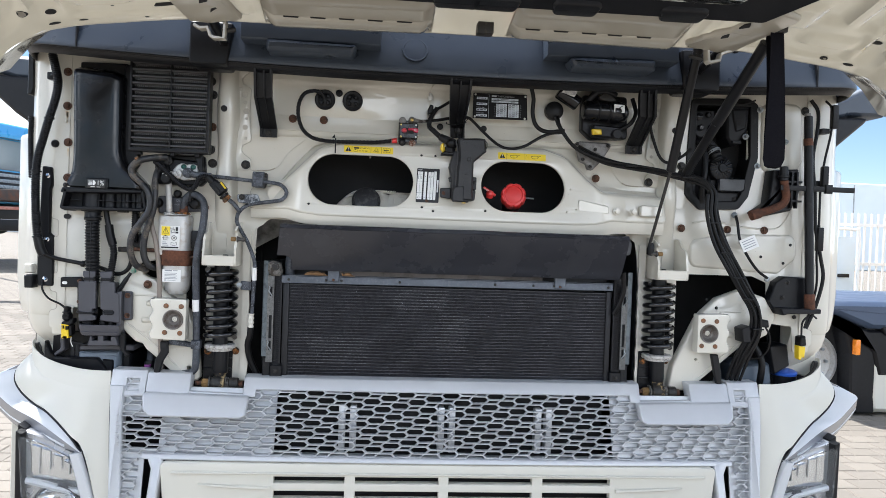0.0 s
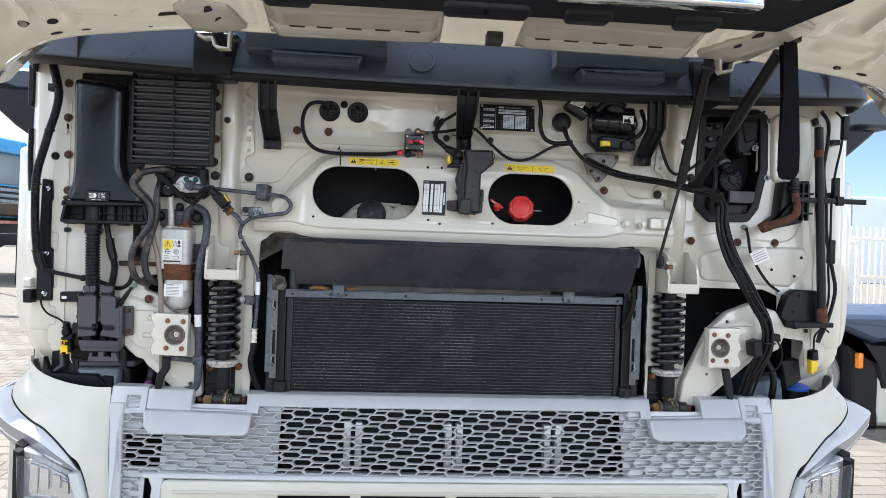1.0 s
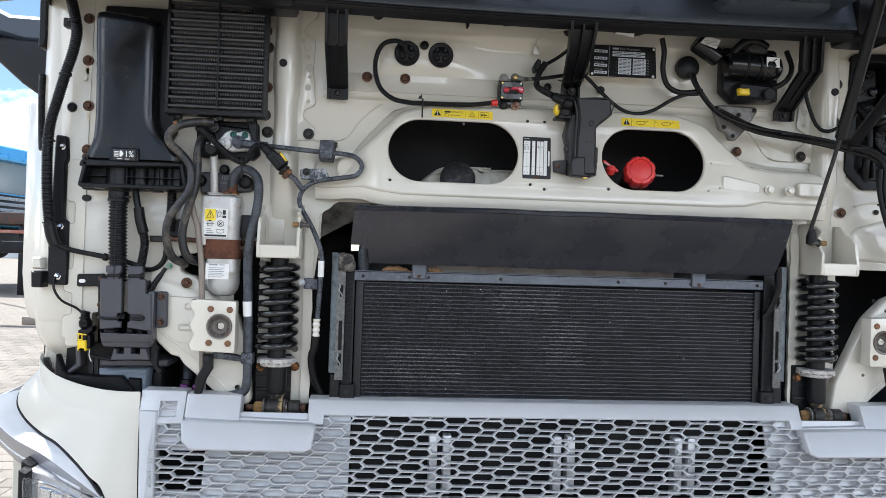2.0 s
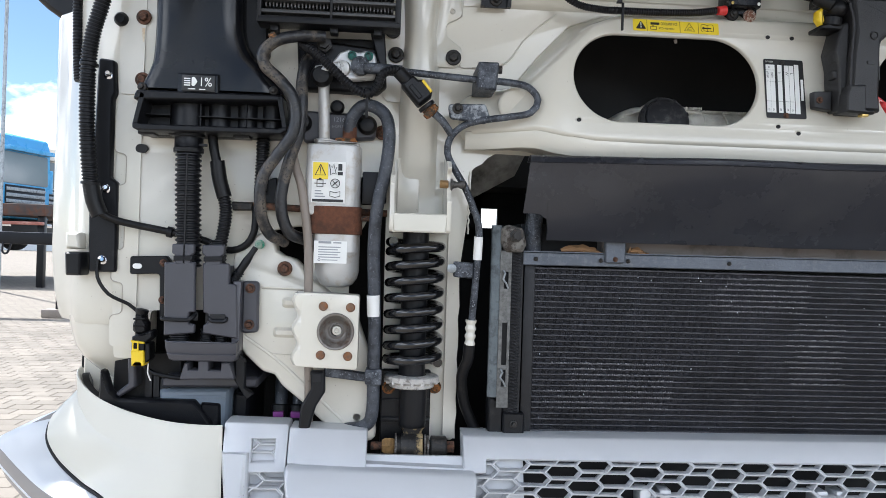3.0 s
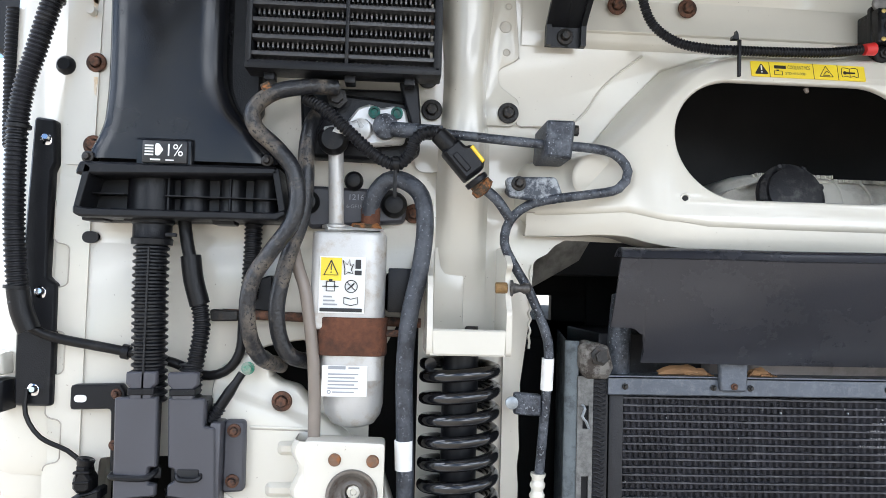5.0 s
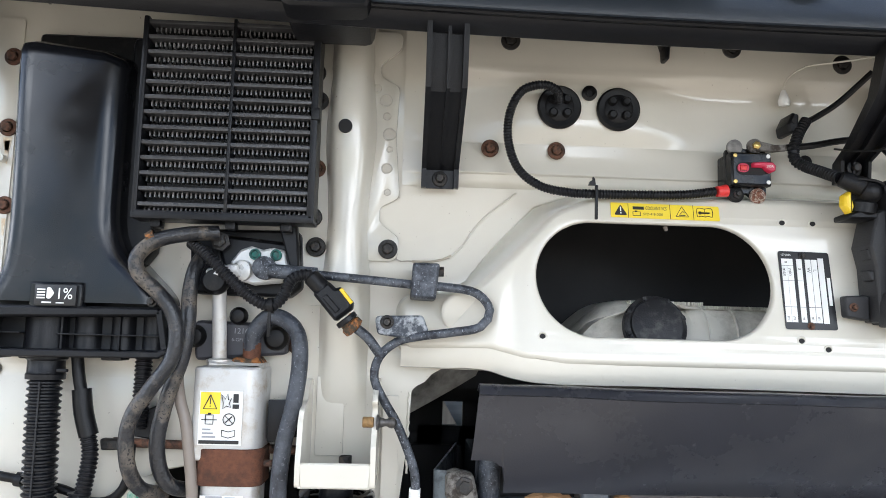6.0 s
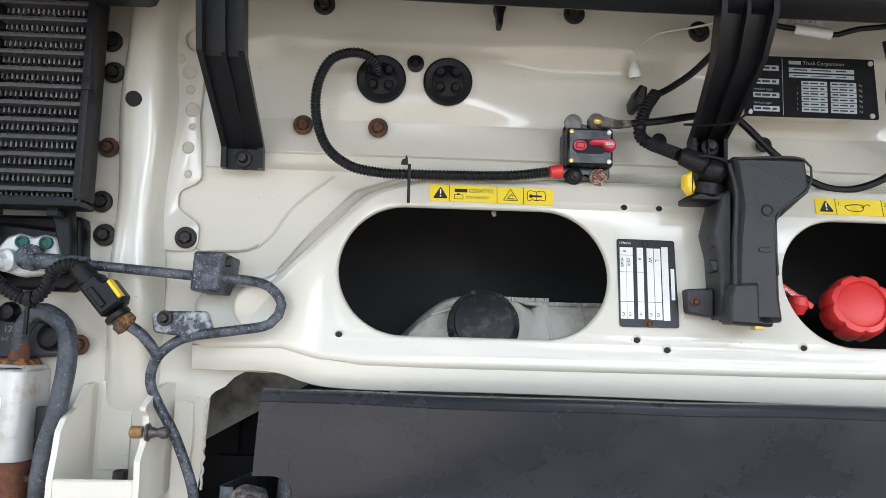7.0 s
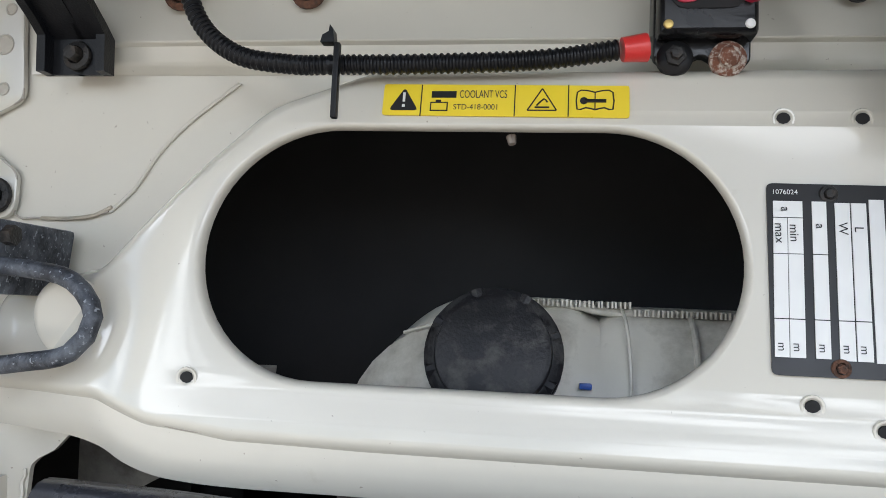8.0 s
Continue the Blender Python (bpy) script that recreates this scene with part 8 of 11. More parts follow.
    if kind == 1:
        letters("COOLANT VCS", 0.0062, x0 + 0.0432, panel_y(zc + 0.0016) - 0.0015, zc + 0.0016, INK, t, lean=-0.0, squeeze=0.62)
        letters("STD-418-0001", 0.0045, x0 + 0.040, panel_y(zc - 0.005) - 0.0015, zc - 0.0055, INK, t, squeeze=0.95)
    else:
        letters("1.", 0.006, x0 + w * 0.185, panel_y(zc + 0.002) - 0.0015, zc + 0.002, INK, t)
        letters("2.", 0.006, x0 + w * 0.575, panel_y(zc + 0.002) - 0.0015, zc + 0.002, INK, t)
    return t


yellow_label(-0.307, -0.171, 1.8575, 1.8765, 1)
yellow_label(0.124, 0.260, 1.8575, 1.8765, 2)

# setting plate with lettered columns
pl = thing("setting_plate", (-0.075, panel_y(1.72), 1.725), "black and white lettered setting plate fixed with two screws", "plate")
def on_panel(bm, d):
    for v in bm.verts:
        v.co.y = panel_y(v.co.z) - d + v.co.y
    return bm
part("plate", on_panel(prism(BM(), rounded([(-0.1030, 1.8210), (-0.0400, 1.8205), (-0.0425, 1.7255), (-0.1055, 1.7255)], 0.003, 3), -0.0006, 0.0006), 0.001), INK, pl)
def plate_field(x0, x1, za, zb):
    """A white cell on the plate; the columns lean a little with height."""
    k = 0.045
    return on_panel(prism(BM(), [(x0 + (za - 1.81) * k, za), (x1 + (za - 1.81) * k, za), (x1 + (zb - 1.81) * k, zb), (x0 + (zb - 1.81) * k, zb)], -0.0003, 0.0003), 0.002)


part("column_field", plate_field(-0.1005, -0.0865, 1.8115, 1.8030), PAPER, pl)
for x0, x1, cells in ((-0.1005, -0.0939, ((1.8026, 1.7845), (1.7841, 1.7525), (1.7520, 1.7340))), (-0.0935, -0.0865, ((1.8026, 1.7845), (1.7841, 1.7525), (1.7520, 1.7340))), (-0.0820, -0.0752, ((1.8115, 1.7845), (1.7841, 1.7525), (1.7520, 1.7340))),
                      (-0.0712, -0.0642, ((1.8110, 1.7525), (1.7520, 1.7335))), (-0.0635, -0.0565, ((1.8110, 1.7525), (1.7520, 1.7335))), (-0.0552, -0.0482, ((1.8130, 1.7330),))):
    for za, zb in cells:
        part("column_field", plate_field(x0, x1, za, zb), PAPER, pl)
part("maker_bar", on_panel(prism(BM(), [(-0.0468, 1.789), (-0.0430, 1.789), (-0.0445, 1.755), (-0.0483, 1.755)], -0.0003, 0.0003), 0.002), PAPER, pl)


def plate_word(word, size, x, z, m, turn=90):
    ob = letters(word, size, x, 0.0, z, m, pl, turn=turn)
    for v in ob.data.vertices:
        v.co.y = panel_y(v.co.z) - 0.0028
    return ob


for word, x, z in (("max", -0.1000, 1.8000), ("min", -0.0930, 1.7995), ("a", -0.0968, 1.8085), ("a", -0.0805, 1.8000), ("W", -0.0700, 1.8010), ("L", -0.0625, 1.7990)):
    plate_word(word, 0.0062, x + (z - 1.81) * 0.045, z, INK)
for x in (-0.1005, -0.0935, -0.0820, -0.0712, -0.0635):
    plate_word("m", 0.0055, x + 0.0015 - 0.0034, 1.7410, INK)
plate_word("1076024", 0.0036, -0.1010, 1.8150, PAPER, 0)
for x, z, me in ((-0.0735, 1.8155, M_SMALLBOLT), (-0.0745, 1.7298, M_SMALLRUST)):
    bolt(me, x, panel_y(z) - 0.0015, z, pl).scale = (0.7, 0.5, 0.7)

# round rubber grommets and feed-through cable
gr = thing("cable_grommet", (-0.33, 0.09, 1.97), "pair of ribbed black rubber cable grommets with a small plug", "grommet")
for x in (-0.366, -0.289):
    g = part("grommet", lathe(BM(), [(0.0285, 0), (0.0285, 0.003), (0.026, 0.005), (0.019, 0.004), (0.017, 0.0055), (0.004, 0.006), (0, 0.006)], (x, 0.092, 2.004), seg=36), RUBBER, gr)
    for dx, dz in ((-0.009, 0.009), (0.009, 0.009), (-0.009, -0.009), (0.009, -0.009)):
        part("nipple", lathe(BM(), [(0.006, 0), (0.006, 0.006), (0.004, 0.0085), (0, 0.0085)], (x + dx, 0.088, 2.004 + dz), seg=12), RUBBER, g)
part("plug", lathe(BM(), [(0.0098, 0), (0.0098, 0.004), (0.006, 0.006), (0.004, 0.002), (0, 0.002)], (-0.327, 0.092, 2.024), seg=20), RUBBER, gr)
cb = conduit("feed_conduit", [(-0.368, 0.078, 2.008), (-0.375, 0.062, 2.017), (-0.395, 0.055, 2.021), (-0.420, 0.055, 2.012), (-0.434, 0.058, 1.985), (-0.435, 0.062, 1.95), (-0.422, 0.062, 1.915), (-0.395, 0.056, 1.893), (-0.36, 0.05, 1.885), (-0.333, 0.048, 1.884), (-0.28, 0.05, 1.885), (-0.22, 0.05, 1.887), (-0.178, 0.052, 1.893)], 0.0058, "thin black corrugated conduit running to the breaker", 0.0036, seg=12)
part("red_boot", rod(BM(), (-0.176, 0.052, 1.8930), (-0.163, 0.054, 1.895), 0.0066, 12, r2=0.0078), RED, cb, "red rubber terminal boot")
tie = part("cable_tie", box(BM(), -0.3315, -0.328, 0.036, 0.041, 1.851, 1.893, 0.001), RUBBER, cb)
part("tie_tail", prism(BM(), [(-0.339, 1.893), (-0.331, 1.893), (-0.332, 1.900), (-0.334, 1.903), (-0.3345, 1.899), (-0.338, 1.897)], 0.036, 0.043), RUBBER, cb)

# circuit breaker
CRUST = mat("crusted_bolt_head", (0.15, 0.06, 0.035), 0.85, 0, 0.4, 200, 0.8, 350, dirt=(0.50, 0.44, 0.38), dirt_at=0.54, dirt_scale=260, dirt_soft=0.06)
br = thing("circuit_breaker", (-0.13, 0.09, 1.90), "black circuit breaker with a crimson lever", "breaker")
FY = 0.052
BREAKM = mat("gloss_black_moulding", (0.0075, 0.0075, 0.0085), 0.22, 0, 0.1, 60, 0.02, 400, spec=0.4)
part("body", prism(BM(), rounded([(-0.157, 1.945), (-0.105, 1.945), (-0.105, 1.902), (-0.157, 1.902)], 0.003, 2), FY, 0.095, 0.003), BREAKM, br)
part("ear", prism(BM(), rounded([(-0.158, 1.950), (-0.146, 1.957), (-0.132, 1.952), (-0.12, 1.957), (-0.106, 1.952), (-0.106, 1.89), (-0.12, 1.886), (-0.132, 1.896), (-0.146, 1.886), (-0.158, 1.893)], 0.006, 3), FY + 0.015, FY + 0.022, 0.001), BREAKM, br)
for x, z, m_ in ((-0.152, 1.940, GOLD), (-0.110, 1.940, PAPER), (-0.152, 1.907, GOLD), (-0.110, 1.907, PAPER)):
    part("rivet", lathe(BM(), [(0.0028, 0), (0.0024, 0.001), (0, 0.0013)], (x, FY, z), seg=10), m_, br)
lv = part("lever", prism(BM(), rounded([(-0.1325, 1.9305), (-0.120, 1.9315), (-0.107, 1.9315), (-0.1030, 1.927), (-0.1040, 1.9205), (-0.1095, 1.9180), (-0.1155, 1.9205), (-0.119, 1.9245), (-0.1325, 1.9245)], 0.002, 3), FY - 0.008, FY + 0.002, 0.002), DKRED, br, "crimson lever")
letters("200A", 0.0042, -0.1165, FY - 0.0087, 1.924, PAPER, lv)
part("push_button", box(BM(), -0.1465, -0.1385, FY - 0.0035, FY + 0.002, 1.921, 1.927, 0.001), RED, br)
part("button_rim", sheet(BM(), stadium(-0.1500, -0.1355, 1.9185, 1.9295, 8), [rounded([(-0.1472, 1.9278), (-0.1378, 1.9278), (-0.1378, 1.9203), (-0.1472, 1.9203)], 0.001, 2)], FY - 0.0024, 0.002), DKRED, br)
part("slot", prism(BM(), stadium(-0.151, -0.112, 1.9155, 1.9315, 6), FY - 0.0008, FY + 0.001), DARK, br)
for x, z, m_ in ((-0.148, 1.953, DULLALU), (-0.122, 1.955, CASTM), (-0.147, 1.892, RUBBER), (-0.119, 1.8915, CRUST)):
    part("terminal", lathe(BM(), [(0.0098, 0), (0.0098, 0.004), (0.008, 0.0055), (0, 0.006)], (x, FY + 0.014, z), seg=18), m_, br)
part("terminal_nut", lathe(BM(), [(0.0058, 0), (0.0058, 0.004), (0.0035, 0.005), (0.0032, 0.0085), (0, 0.009)], (-0.147, FY + 0.009, 1.892), seg=6), BOLT, br)
part("terminal_nut", lathe(BM(), [(0.0062, 0), (0.0060, 0.004), (0.004, 0.006), (0, 0.0065)], (-0.119, FY + 0.009, 1.8915), seg=8), CRUST, br, "rust-crusted nut")
part("brass_nut", lathe(BM(), [(0.005, 0), (0.005, 0.005), (0.003, 0.006), (0, 0.006)], (-0.122, FY + 0.009, 1.955), seg=6), GOLD, br)
part("cable_lug", prism(BM(), rounded([(-0.122, 1.962), (-0.098, 1.957), (-0.082, 1.958), (-0.082, 1.95), (-0.098, 1.948), (-0.122, 1.948)], 0.002, 2), FY + 0.006, FY + 0.012, 0.001), CASTM, br)

# connector cover in the middle
cv = thing("connector_cover", (0.02, 0.04, 1.73), "black plastic connector cover bolted between the openings", "cover")
COVERP = mat("worn_grey_black_plastic", (0.021, 0.021, 0.0225), 0.46, 0, 0.25, 30, 0.25, 600, dirt=(0.05, 0.048, 0.045), dirt_at=0.68, dirt_scale=40, spec=0.4)
bm = BM()
prism(bm, rounded([(0.0, 1.902), (0.077, 1.903), (0.081, 1.868), (0.047, 1.838), (0.047, 1.758), (0.050, 1.733), (0.0, 1.733), (0.002, 1.815), (0.006, 1.85)], 0.004, 3), -0.018, 0.03, 0.006)
part("body", bm, COVERP, cv)
part("side", prism(BM(), rounded([(-0.008, 1.865), (0.004, 1.87), (0.003, 1.76), (0.0, 1.735), (-0.008, 1.735), (-0.012, 1.80), (-0.018, 1.825)], 0.004, 2), -0.005, 0.034, 0.003), COVERP, cv)
part("chin", prism(BM(), rounded([(-0.004, 1.77), (0.022, 1.772), (0.022, 1.735), (0.036, 1.735), (0.036, 1.728), (-0.008, 1.73), (-0.008, 1.757)], 0.003, 2), -0.024, 0.0, 0.003), COVERP, cv)
part("foot", prism(BM(), rounded([(-0.040, 1.766), (-0.010, 1.768), (-0.010, 1.737), (-0.038, 1.741)], 0.003, 2), 0.012, 0.024, 0.002), COVERP, cv)
part("tab", prism(BM(), rounded([(0.045, 1.80), (0.060, 1.80), (0.060, 1.765), (0.045, 1.765)], 0.003, 2), 0.015, 0.03, 0.002), COVERP, cv)
part("foot", prism(BM(), rounded([(0.045, 1.765), (0.058, 1.764), (0.056, 1.735), (0.045, 1.737)], 0.003, 2), 0.010, 0.022, 0.002), COVERP, cv)
bolt(M_SMALLRUST, -0.030, 0.012, 1.753, cv).scale = (0.8, 0.8, 0.8)
bolt(M_SMALLBOLT, 0.053, 0.015, 1.785, cv).scale = (0.7, 0.7, 0.7)
part("brass_tip", box(BM(), 0.018, 0.028, -0.020, -0.008, 1.725, 1.733, 0.001), GOLD, cv)
part("face_rim", tube(BM(), [(0.004, -0.0175, 1.899), (0.073, -0.0175, 1.900), (0.077, -0.0175, 1.870), (0.044, -0.0175, 1.840), (0.0435, -0.0175, 1.780)], 0.0013, 6), COVERP, cv)
for z in (1.815, 1.790):
    part("latch_tab", prism(BM(), rounded([(-0.019, z + 0.006), (-0.008, z + 0.007), (-0.008, z - 0.007), (-0.016, z - 0.006)], 0.002, 2), 0.0, 0.016, 0.002), COVERP, cv)
part("moulded_clip", prism(BM(), rounded([(0.024, 1.808), (0.036, 1.808), (0.036, 1.803), (0.024, 1.803)], 0.002, 2), -0.0195, -0.016, 0.0005), COVERP, cv)
part("boot_sleeve", rod(BM(), (-0.047, 0.004, 1.905), (-0.022, -0.004, 1.893), 0.0098, 16, bev=0.002, r2=0.0118), RUBBER, cv)
part("elbow_dome", lathe(BM(), [(0.0145, -0.03), (0.0150, -0.006), (0.0142, 0.004), (0.0115, 0.010), (0.007, 0.0135), (0, 0.0145)], (-0.0145, 0.000, 1.8885), (-0.05, -1, 0.15), 26), RUBBER, cv, "black rubber elbow boot")
part("dome_clip", tube(BM(), [(-0.033, -0.010, 1.902), (-0.022, -0.0155, 1.900), (-0.010, -0.0165, 1.897), (-0.002, -0.012, 1.892)], 0.0018, 6), RUBBER, cv)
part("plug_collar", rod(BM(), (-0.017, 0.006, 1.879), (-0.019, 0.008, 1.862), 0.0150, 18, bev=0.003), RUBBER, cv)
part("plug_base", prism(BM(), rounded([(-0.041, 1.8615), (-0.030, 1.866), (-0.005, 1.866), (-0.005, 1.8555), (-0.041, 1.8555)], 0.002, 2), -0.004, 0.03, 0.003), RUBBER, cv)
part("yellow_lock", prism(BM(), rounded([(-0.0345, 1.8905), (-0.0365, 1.8895), (-0.0435, 1.8845), (-0.0440, 1.872), (-0.0365, 1.8615), (-0.0345, 1.863), (-0.0310, 1.871), (-0.0335, 1.881)], 0.0015, 3), 0.000, 0.012, 0.003), YELLOW, cv, "yellow connector lock")
part("edge_lip", tube(BM(), [(-0.004, -0.0165, 1.893), (0.002, -0.0185, 1.862), (0.0, -0.0185, 1.82), (-0.001, -0.0185, 1.765)], 0.0022, 8), COVERP, cv)
part("moulded_boss", lathe(BM(), [(0.0065, 0), (0.006, 0.0018), (0.0045, 0.0022), (0.004, 0.001), (0, 0.001)], (0.034, -0.0180, 1.846), seg=16), COVERP, cv)
cbl = conduit("cover_conduit", [(-0.053, 0.066, 1.992), (-0.066, 0.062, 1.972), (-0.0735, 0.06, 1.948), (-0.0715, 0.057, 1.936), (-0.063, 0.050, 1.928), (-0.056, 0.030, 1.918), (-0.046, 0.006, 1.9055)], 0.0072, "black corrugated conduit feeding the connector cover", 0.004)
part("taped_lead", tube(BM(), [(0.02, 0.04, 2.05), (-0.01, 0.06, 2.018), (-0.038, 0.066, 1.998), (-0.053, 0.066, 1.990)], 0.004, 8), RUBBER, cbl)
part("clip", prism(BM(), rounded([(-0.079, 1.986), (-0.0715, 2.002), (-0.063, 1.999), (-0.064, 1.981), (-0.071, 1.974), (-0.077, 1.975)], 0.003, 3), 0.062, 0.095, 0.003), PLASTIC, cbl)
part("clip_eye", lathe(BM(), [(0.0035, 0), (0.0035, 0.0006), (0, 0.0006)], (-0.0705, 0.0618, 1.990), seg=10), DARK, cbl)
tw = thing("bracket_tie", (0.0, 0.0, 1.945), "thin black cable tie round the bracket and lead", "cable tie")
part("band", tube(BM(), [(-0.026, 0.050, 1.952), (-0.028, 0.022, 1.944), (-0.018, 0.010, 1.9405), (0.0, 0.008, 1.941), (0.016, 0.014, 1.946), (0.026, 0.030, 1.950), (0.028, 0.050, 1.955)], 0.0014, 6), RUBBER, tw)
part("tail", tube(BM(), [(0.016, 0.014, 1.946), (0.025, 0.012, 1.953), (0.032, 0.014, 1.963)], 0.0011, 5), RUBBER, tw)
wl2 = thing("cross_lead", (0.22, 0.07, 1.9), "black cable crossing behind the bracket to the pump", "cable")
part("cable", tube(BM(), [(-0.083, FY + 0.008, 1.954), (-0.05, 0.06, 1.958), (-0.01, 0.066, 1.967), (0.03, 0.07, 1.972), (0.05, 0.072, 1.962), (0.085, 0.074, 1.93), (0.125, 0.07, 1.898), (0.16, 0.066, 1.888), (0.20, 0.066, 1.898), (0.245, 0.066, 1.925), (0.275, 0.066, 1.937), (0.305, 0.064, 1.94)], 0.0043, 8), RUBBER, wl2)
wl3 = thing("white_wire", (-0.07, 0.09, 2.0), "thin white wire with a small plug", "wire")
part("wire", tube(BM(), [(-0.072, 0.085, 2.036), (-0.071, 0.083, 2.046), (-0.064, 0.08, 2.056), (-0.047, 0.072, 2.066), (-0.012, 0.05, 2.066), (0.02, 0.0, 2.058)], 0.0013, 6), CREAM, wl3)
part("plug", lathe(BM(), [(0, 0), (0.007, 0), (0.008, 0.006), (0.006, 0.012), (0.003, 0.02), (0, 0.022)], (-0.070, 0.088, 2.017), (-0.1, -0.1, 1), 12), PAPER, wl3)

# type plate
vp2 = thing("type_plate", (0.125, 0.07, 1.97), "black riveted manufacturer type plate with printed fields", "plate")
VY, VX, VZ = 0.062, 0.048, 0.0
part("plate", prism(BM(), rounded([(VX, 2.040), (VX + 0.152, 2.041), (VX + 0.156, 1.970), (VX, 1.969)], 0.002, 2), VY, VY + 0.0015), mat("matt_black_plate", (0.008, 0.008, 0.009), 0.6, 0, 0.1, 60, spec=0.15), vp2)
part("pad", prism(BM(), rounded([(VX + 0.008, 2.032), (VX + 0.144, 2.033), (VX + 0.144, 1.978), (VX + 0.008, 1.977)], 0.002, 2), VY + 0.0015, 0.11), CREAM, vp2)
ETCHED = mat("etched_plate", (0.40, 0.42, 0.44), 0.4, 0.4, 0.15, 300)
spots = [(0.010, 0.040, z - 0.003, z + 0.003) for z in (2.026, 2.010, 1.994, 1.978)] + [(0.052, 0.128, 2.0225, 2.0275), (0.052, 0.128, 2.016, 2.0205), (0.052, 0.066, 2.0315, 2.0355)]
spots += [(0.066 + c * 0.034, 0.096 + c * 0.034, 2.007 - r * 0.0062, 2.0122 - r * 0.0062) for r in range(6) for c in range(2)]
for xa, xb, za, zb in spots:
    part("field", box(BM(), VX + xa, VX + xb, VY - 0.0006, VY, za, zb), ETCHED, vp2)
    for k in range(3 if xb - xa > 0.02 else 0):
        wk = (xb - xa) * (0.22, 0.30, 0.16)[k]
        xk = VX + xa + (xb - xa) * (0.06, 0.34, 0.72)[k]
        part("stamped_bar", box(BM(), xk, xk + wk, VY - 0.0010, VY - 0.0004, za + 0.0018, zb - 0.0018), INK, vp2)
part("divider", box(BM(), VX + 0.044, VX + 0.0445, VY - 0.0006, VY, 1.971, 2.038), ETCHED, vp2)
letters("Truck Corporation", 0.0062, VX + 0.068, VY - 0.0006, 2.0315, GREYINK, vp2)
letters("Product type", 0.0042, VX + 0.010, VY - 0.0006, 1.9995, GREYINK, vp2)
letters("Vehicle type", 0.0042, VX + 0.010, VY - 0.0006, 1.9835, GREYINK, vp2)
for r in range(6):
    letters("Kg", 0.0036, VX + 0.133, VY - 0.0006, 2.0085 - r * 0.0062, GREYINK, vp2)
    if 0 < r:
        letters(str(r), 0.0036, VX + 0.060, VY - 0.0006, 2.0085 - r * 0.0062, GREYINK, vp2) if r < 6 else None
for x in (VX + 0.006, VX + 0.148):
    for z in (1.974, 2.036):
        part("rivet", lathe(BM(), [(0.0032, 0), (0.0028, 0.0012), (0, 0.0016)], (x, VY, z), seg=12), ALU, vp2)
dl = thing("date_label", (0.12, 0.05, 2.06), "small pale date label under the cowl", "label")
part("sheet", box(BM(), 0.094, 0.138, 0.055, 0.056, 2.072, 2.088), PAPER, dl)
letters("DATE: 2017 08 21", 0.0046, 0.0955, 0.0545, 2.079, INK, dl)

wl2 = thing("sleeved_lead", (0.14, 0.05, 2.07), "black lead in a white sleeve under the cowl", "cable")
part("cable", tube(BM(), [(0.060, 0.060, 2.085), (0.0815, 0.052, 2.073), (0.10, 0.050, 2.069), (0.1435, 0.050, 2.0635), (0.16, 0.050, 2.067), (0.177, 0.050, 2.072), (0.2075, 0.052, 2.077), (0.225, 0.06, 2.085)], 0.0032, 8), RUBBER, wl2)
part("sleeve", tube(BM(), [(0.1016, 0.050, 2.069), (0.122, 0.050, 2.0665), (0.1435, 0.050, 2.0637)], 0.0060, 12), PAPER, wl2, "white plastic sleeve")
# top row of black plugs and rusty bolts
for me, x, z in ((M_BLACKBOLT, -0.433, 2.083), (M_BLACKBOLT, -0.146, 2.085), (M_RUSTBOLT, -0.454, 1.948), (M_RUSTBOLT, -0.368, 1.948), (M_BLACKBOLT, 0.0, 2.07)):
    bolt(me, x, 0.098 if z < 2 else 0.073, z, cab)
part("clip", prism(BM(), rounded([(-0.240, 2.092), (-0.224, 2.092), (-0.228, 2.080), (-0.229, 2.066), (-0.235, 2.066), (-0.236, 2.080)], 0.002, 2), 0.066, 0.085, 0.002), PLASTIC, cab)
part("plug", lathe(BM(), [(0.009, 0), (0.009, 0.003), (0.005, 0.004), (0, 0.004)], (-0.04, 0.098, 1.945), seg=16), RUBBER, cab)
part("plug", lathe(BM(), [(0.009, 0), (0.009, 0.003), (0.005, 0.004), (0, 0.004)], (0.085, 0.098, 1.945), seg=16), RUBBER, cab)

# ---- right-hand equipment ----
# pump and valve unit
pm = thing("tilt_pump", (0.42, 0.08, 1.92), "black electric pump with a white warning label and yellow plug", "pump")
part("motor", lathe(BM(), [(0, 0), (0.02, 0), (0.026, 0.005), (0.028, 0.02), (0.028, 0.08), (0.032, 0.085), (0.032, 0.10), (0.026, 0.12), (0.012, 0.13), (0, 0.13)], (0.355, 0.035, 2.003), (1, 0, -0.03), 24), DUCTP, pm)
for x in (0.395, 0.425):
    part("ring", lathe(BM(), [(0.028, 0), (0.0305, 0), (0.0305, 0.005), (0.028, 0.005)], (x, 0.035, 2.002), (1, 0, 0), 24), PLASTIC, pm)
part("mount_plate", prism(BM(), rounded([(0.36, 2.05), (0.49, 2.05), (0.495, 1.93), (0.39, 1.925), (0.36, 1.95)], 0.01, 3), 0.06, 0.09, 0.004), PLASTIC, pm)
part("valve_body", prism(BM(), rounded([(0.385, 1.965), (0.47, 1.96), (0.47, 1.925), (0.385, 1.93)], 0.005, 2), 0.03, 0.075, 0.005), PLASTIC, pm)
part("solenoid", rod(BM(), (0.452, 0.045, 1.938), (0.452, 0.015, 1.938), 0.014, 16, bev=0.002), RUBBER, pm)
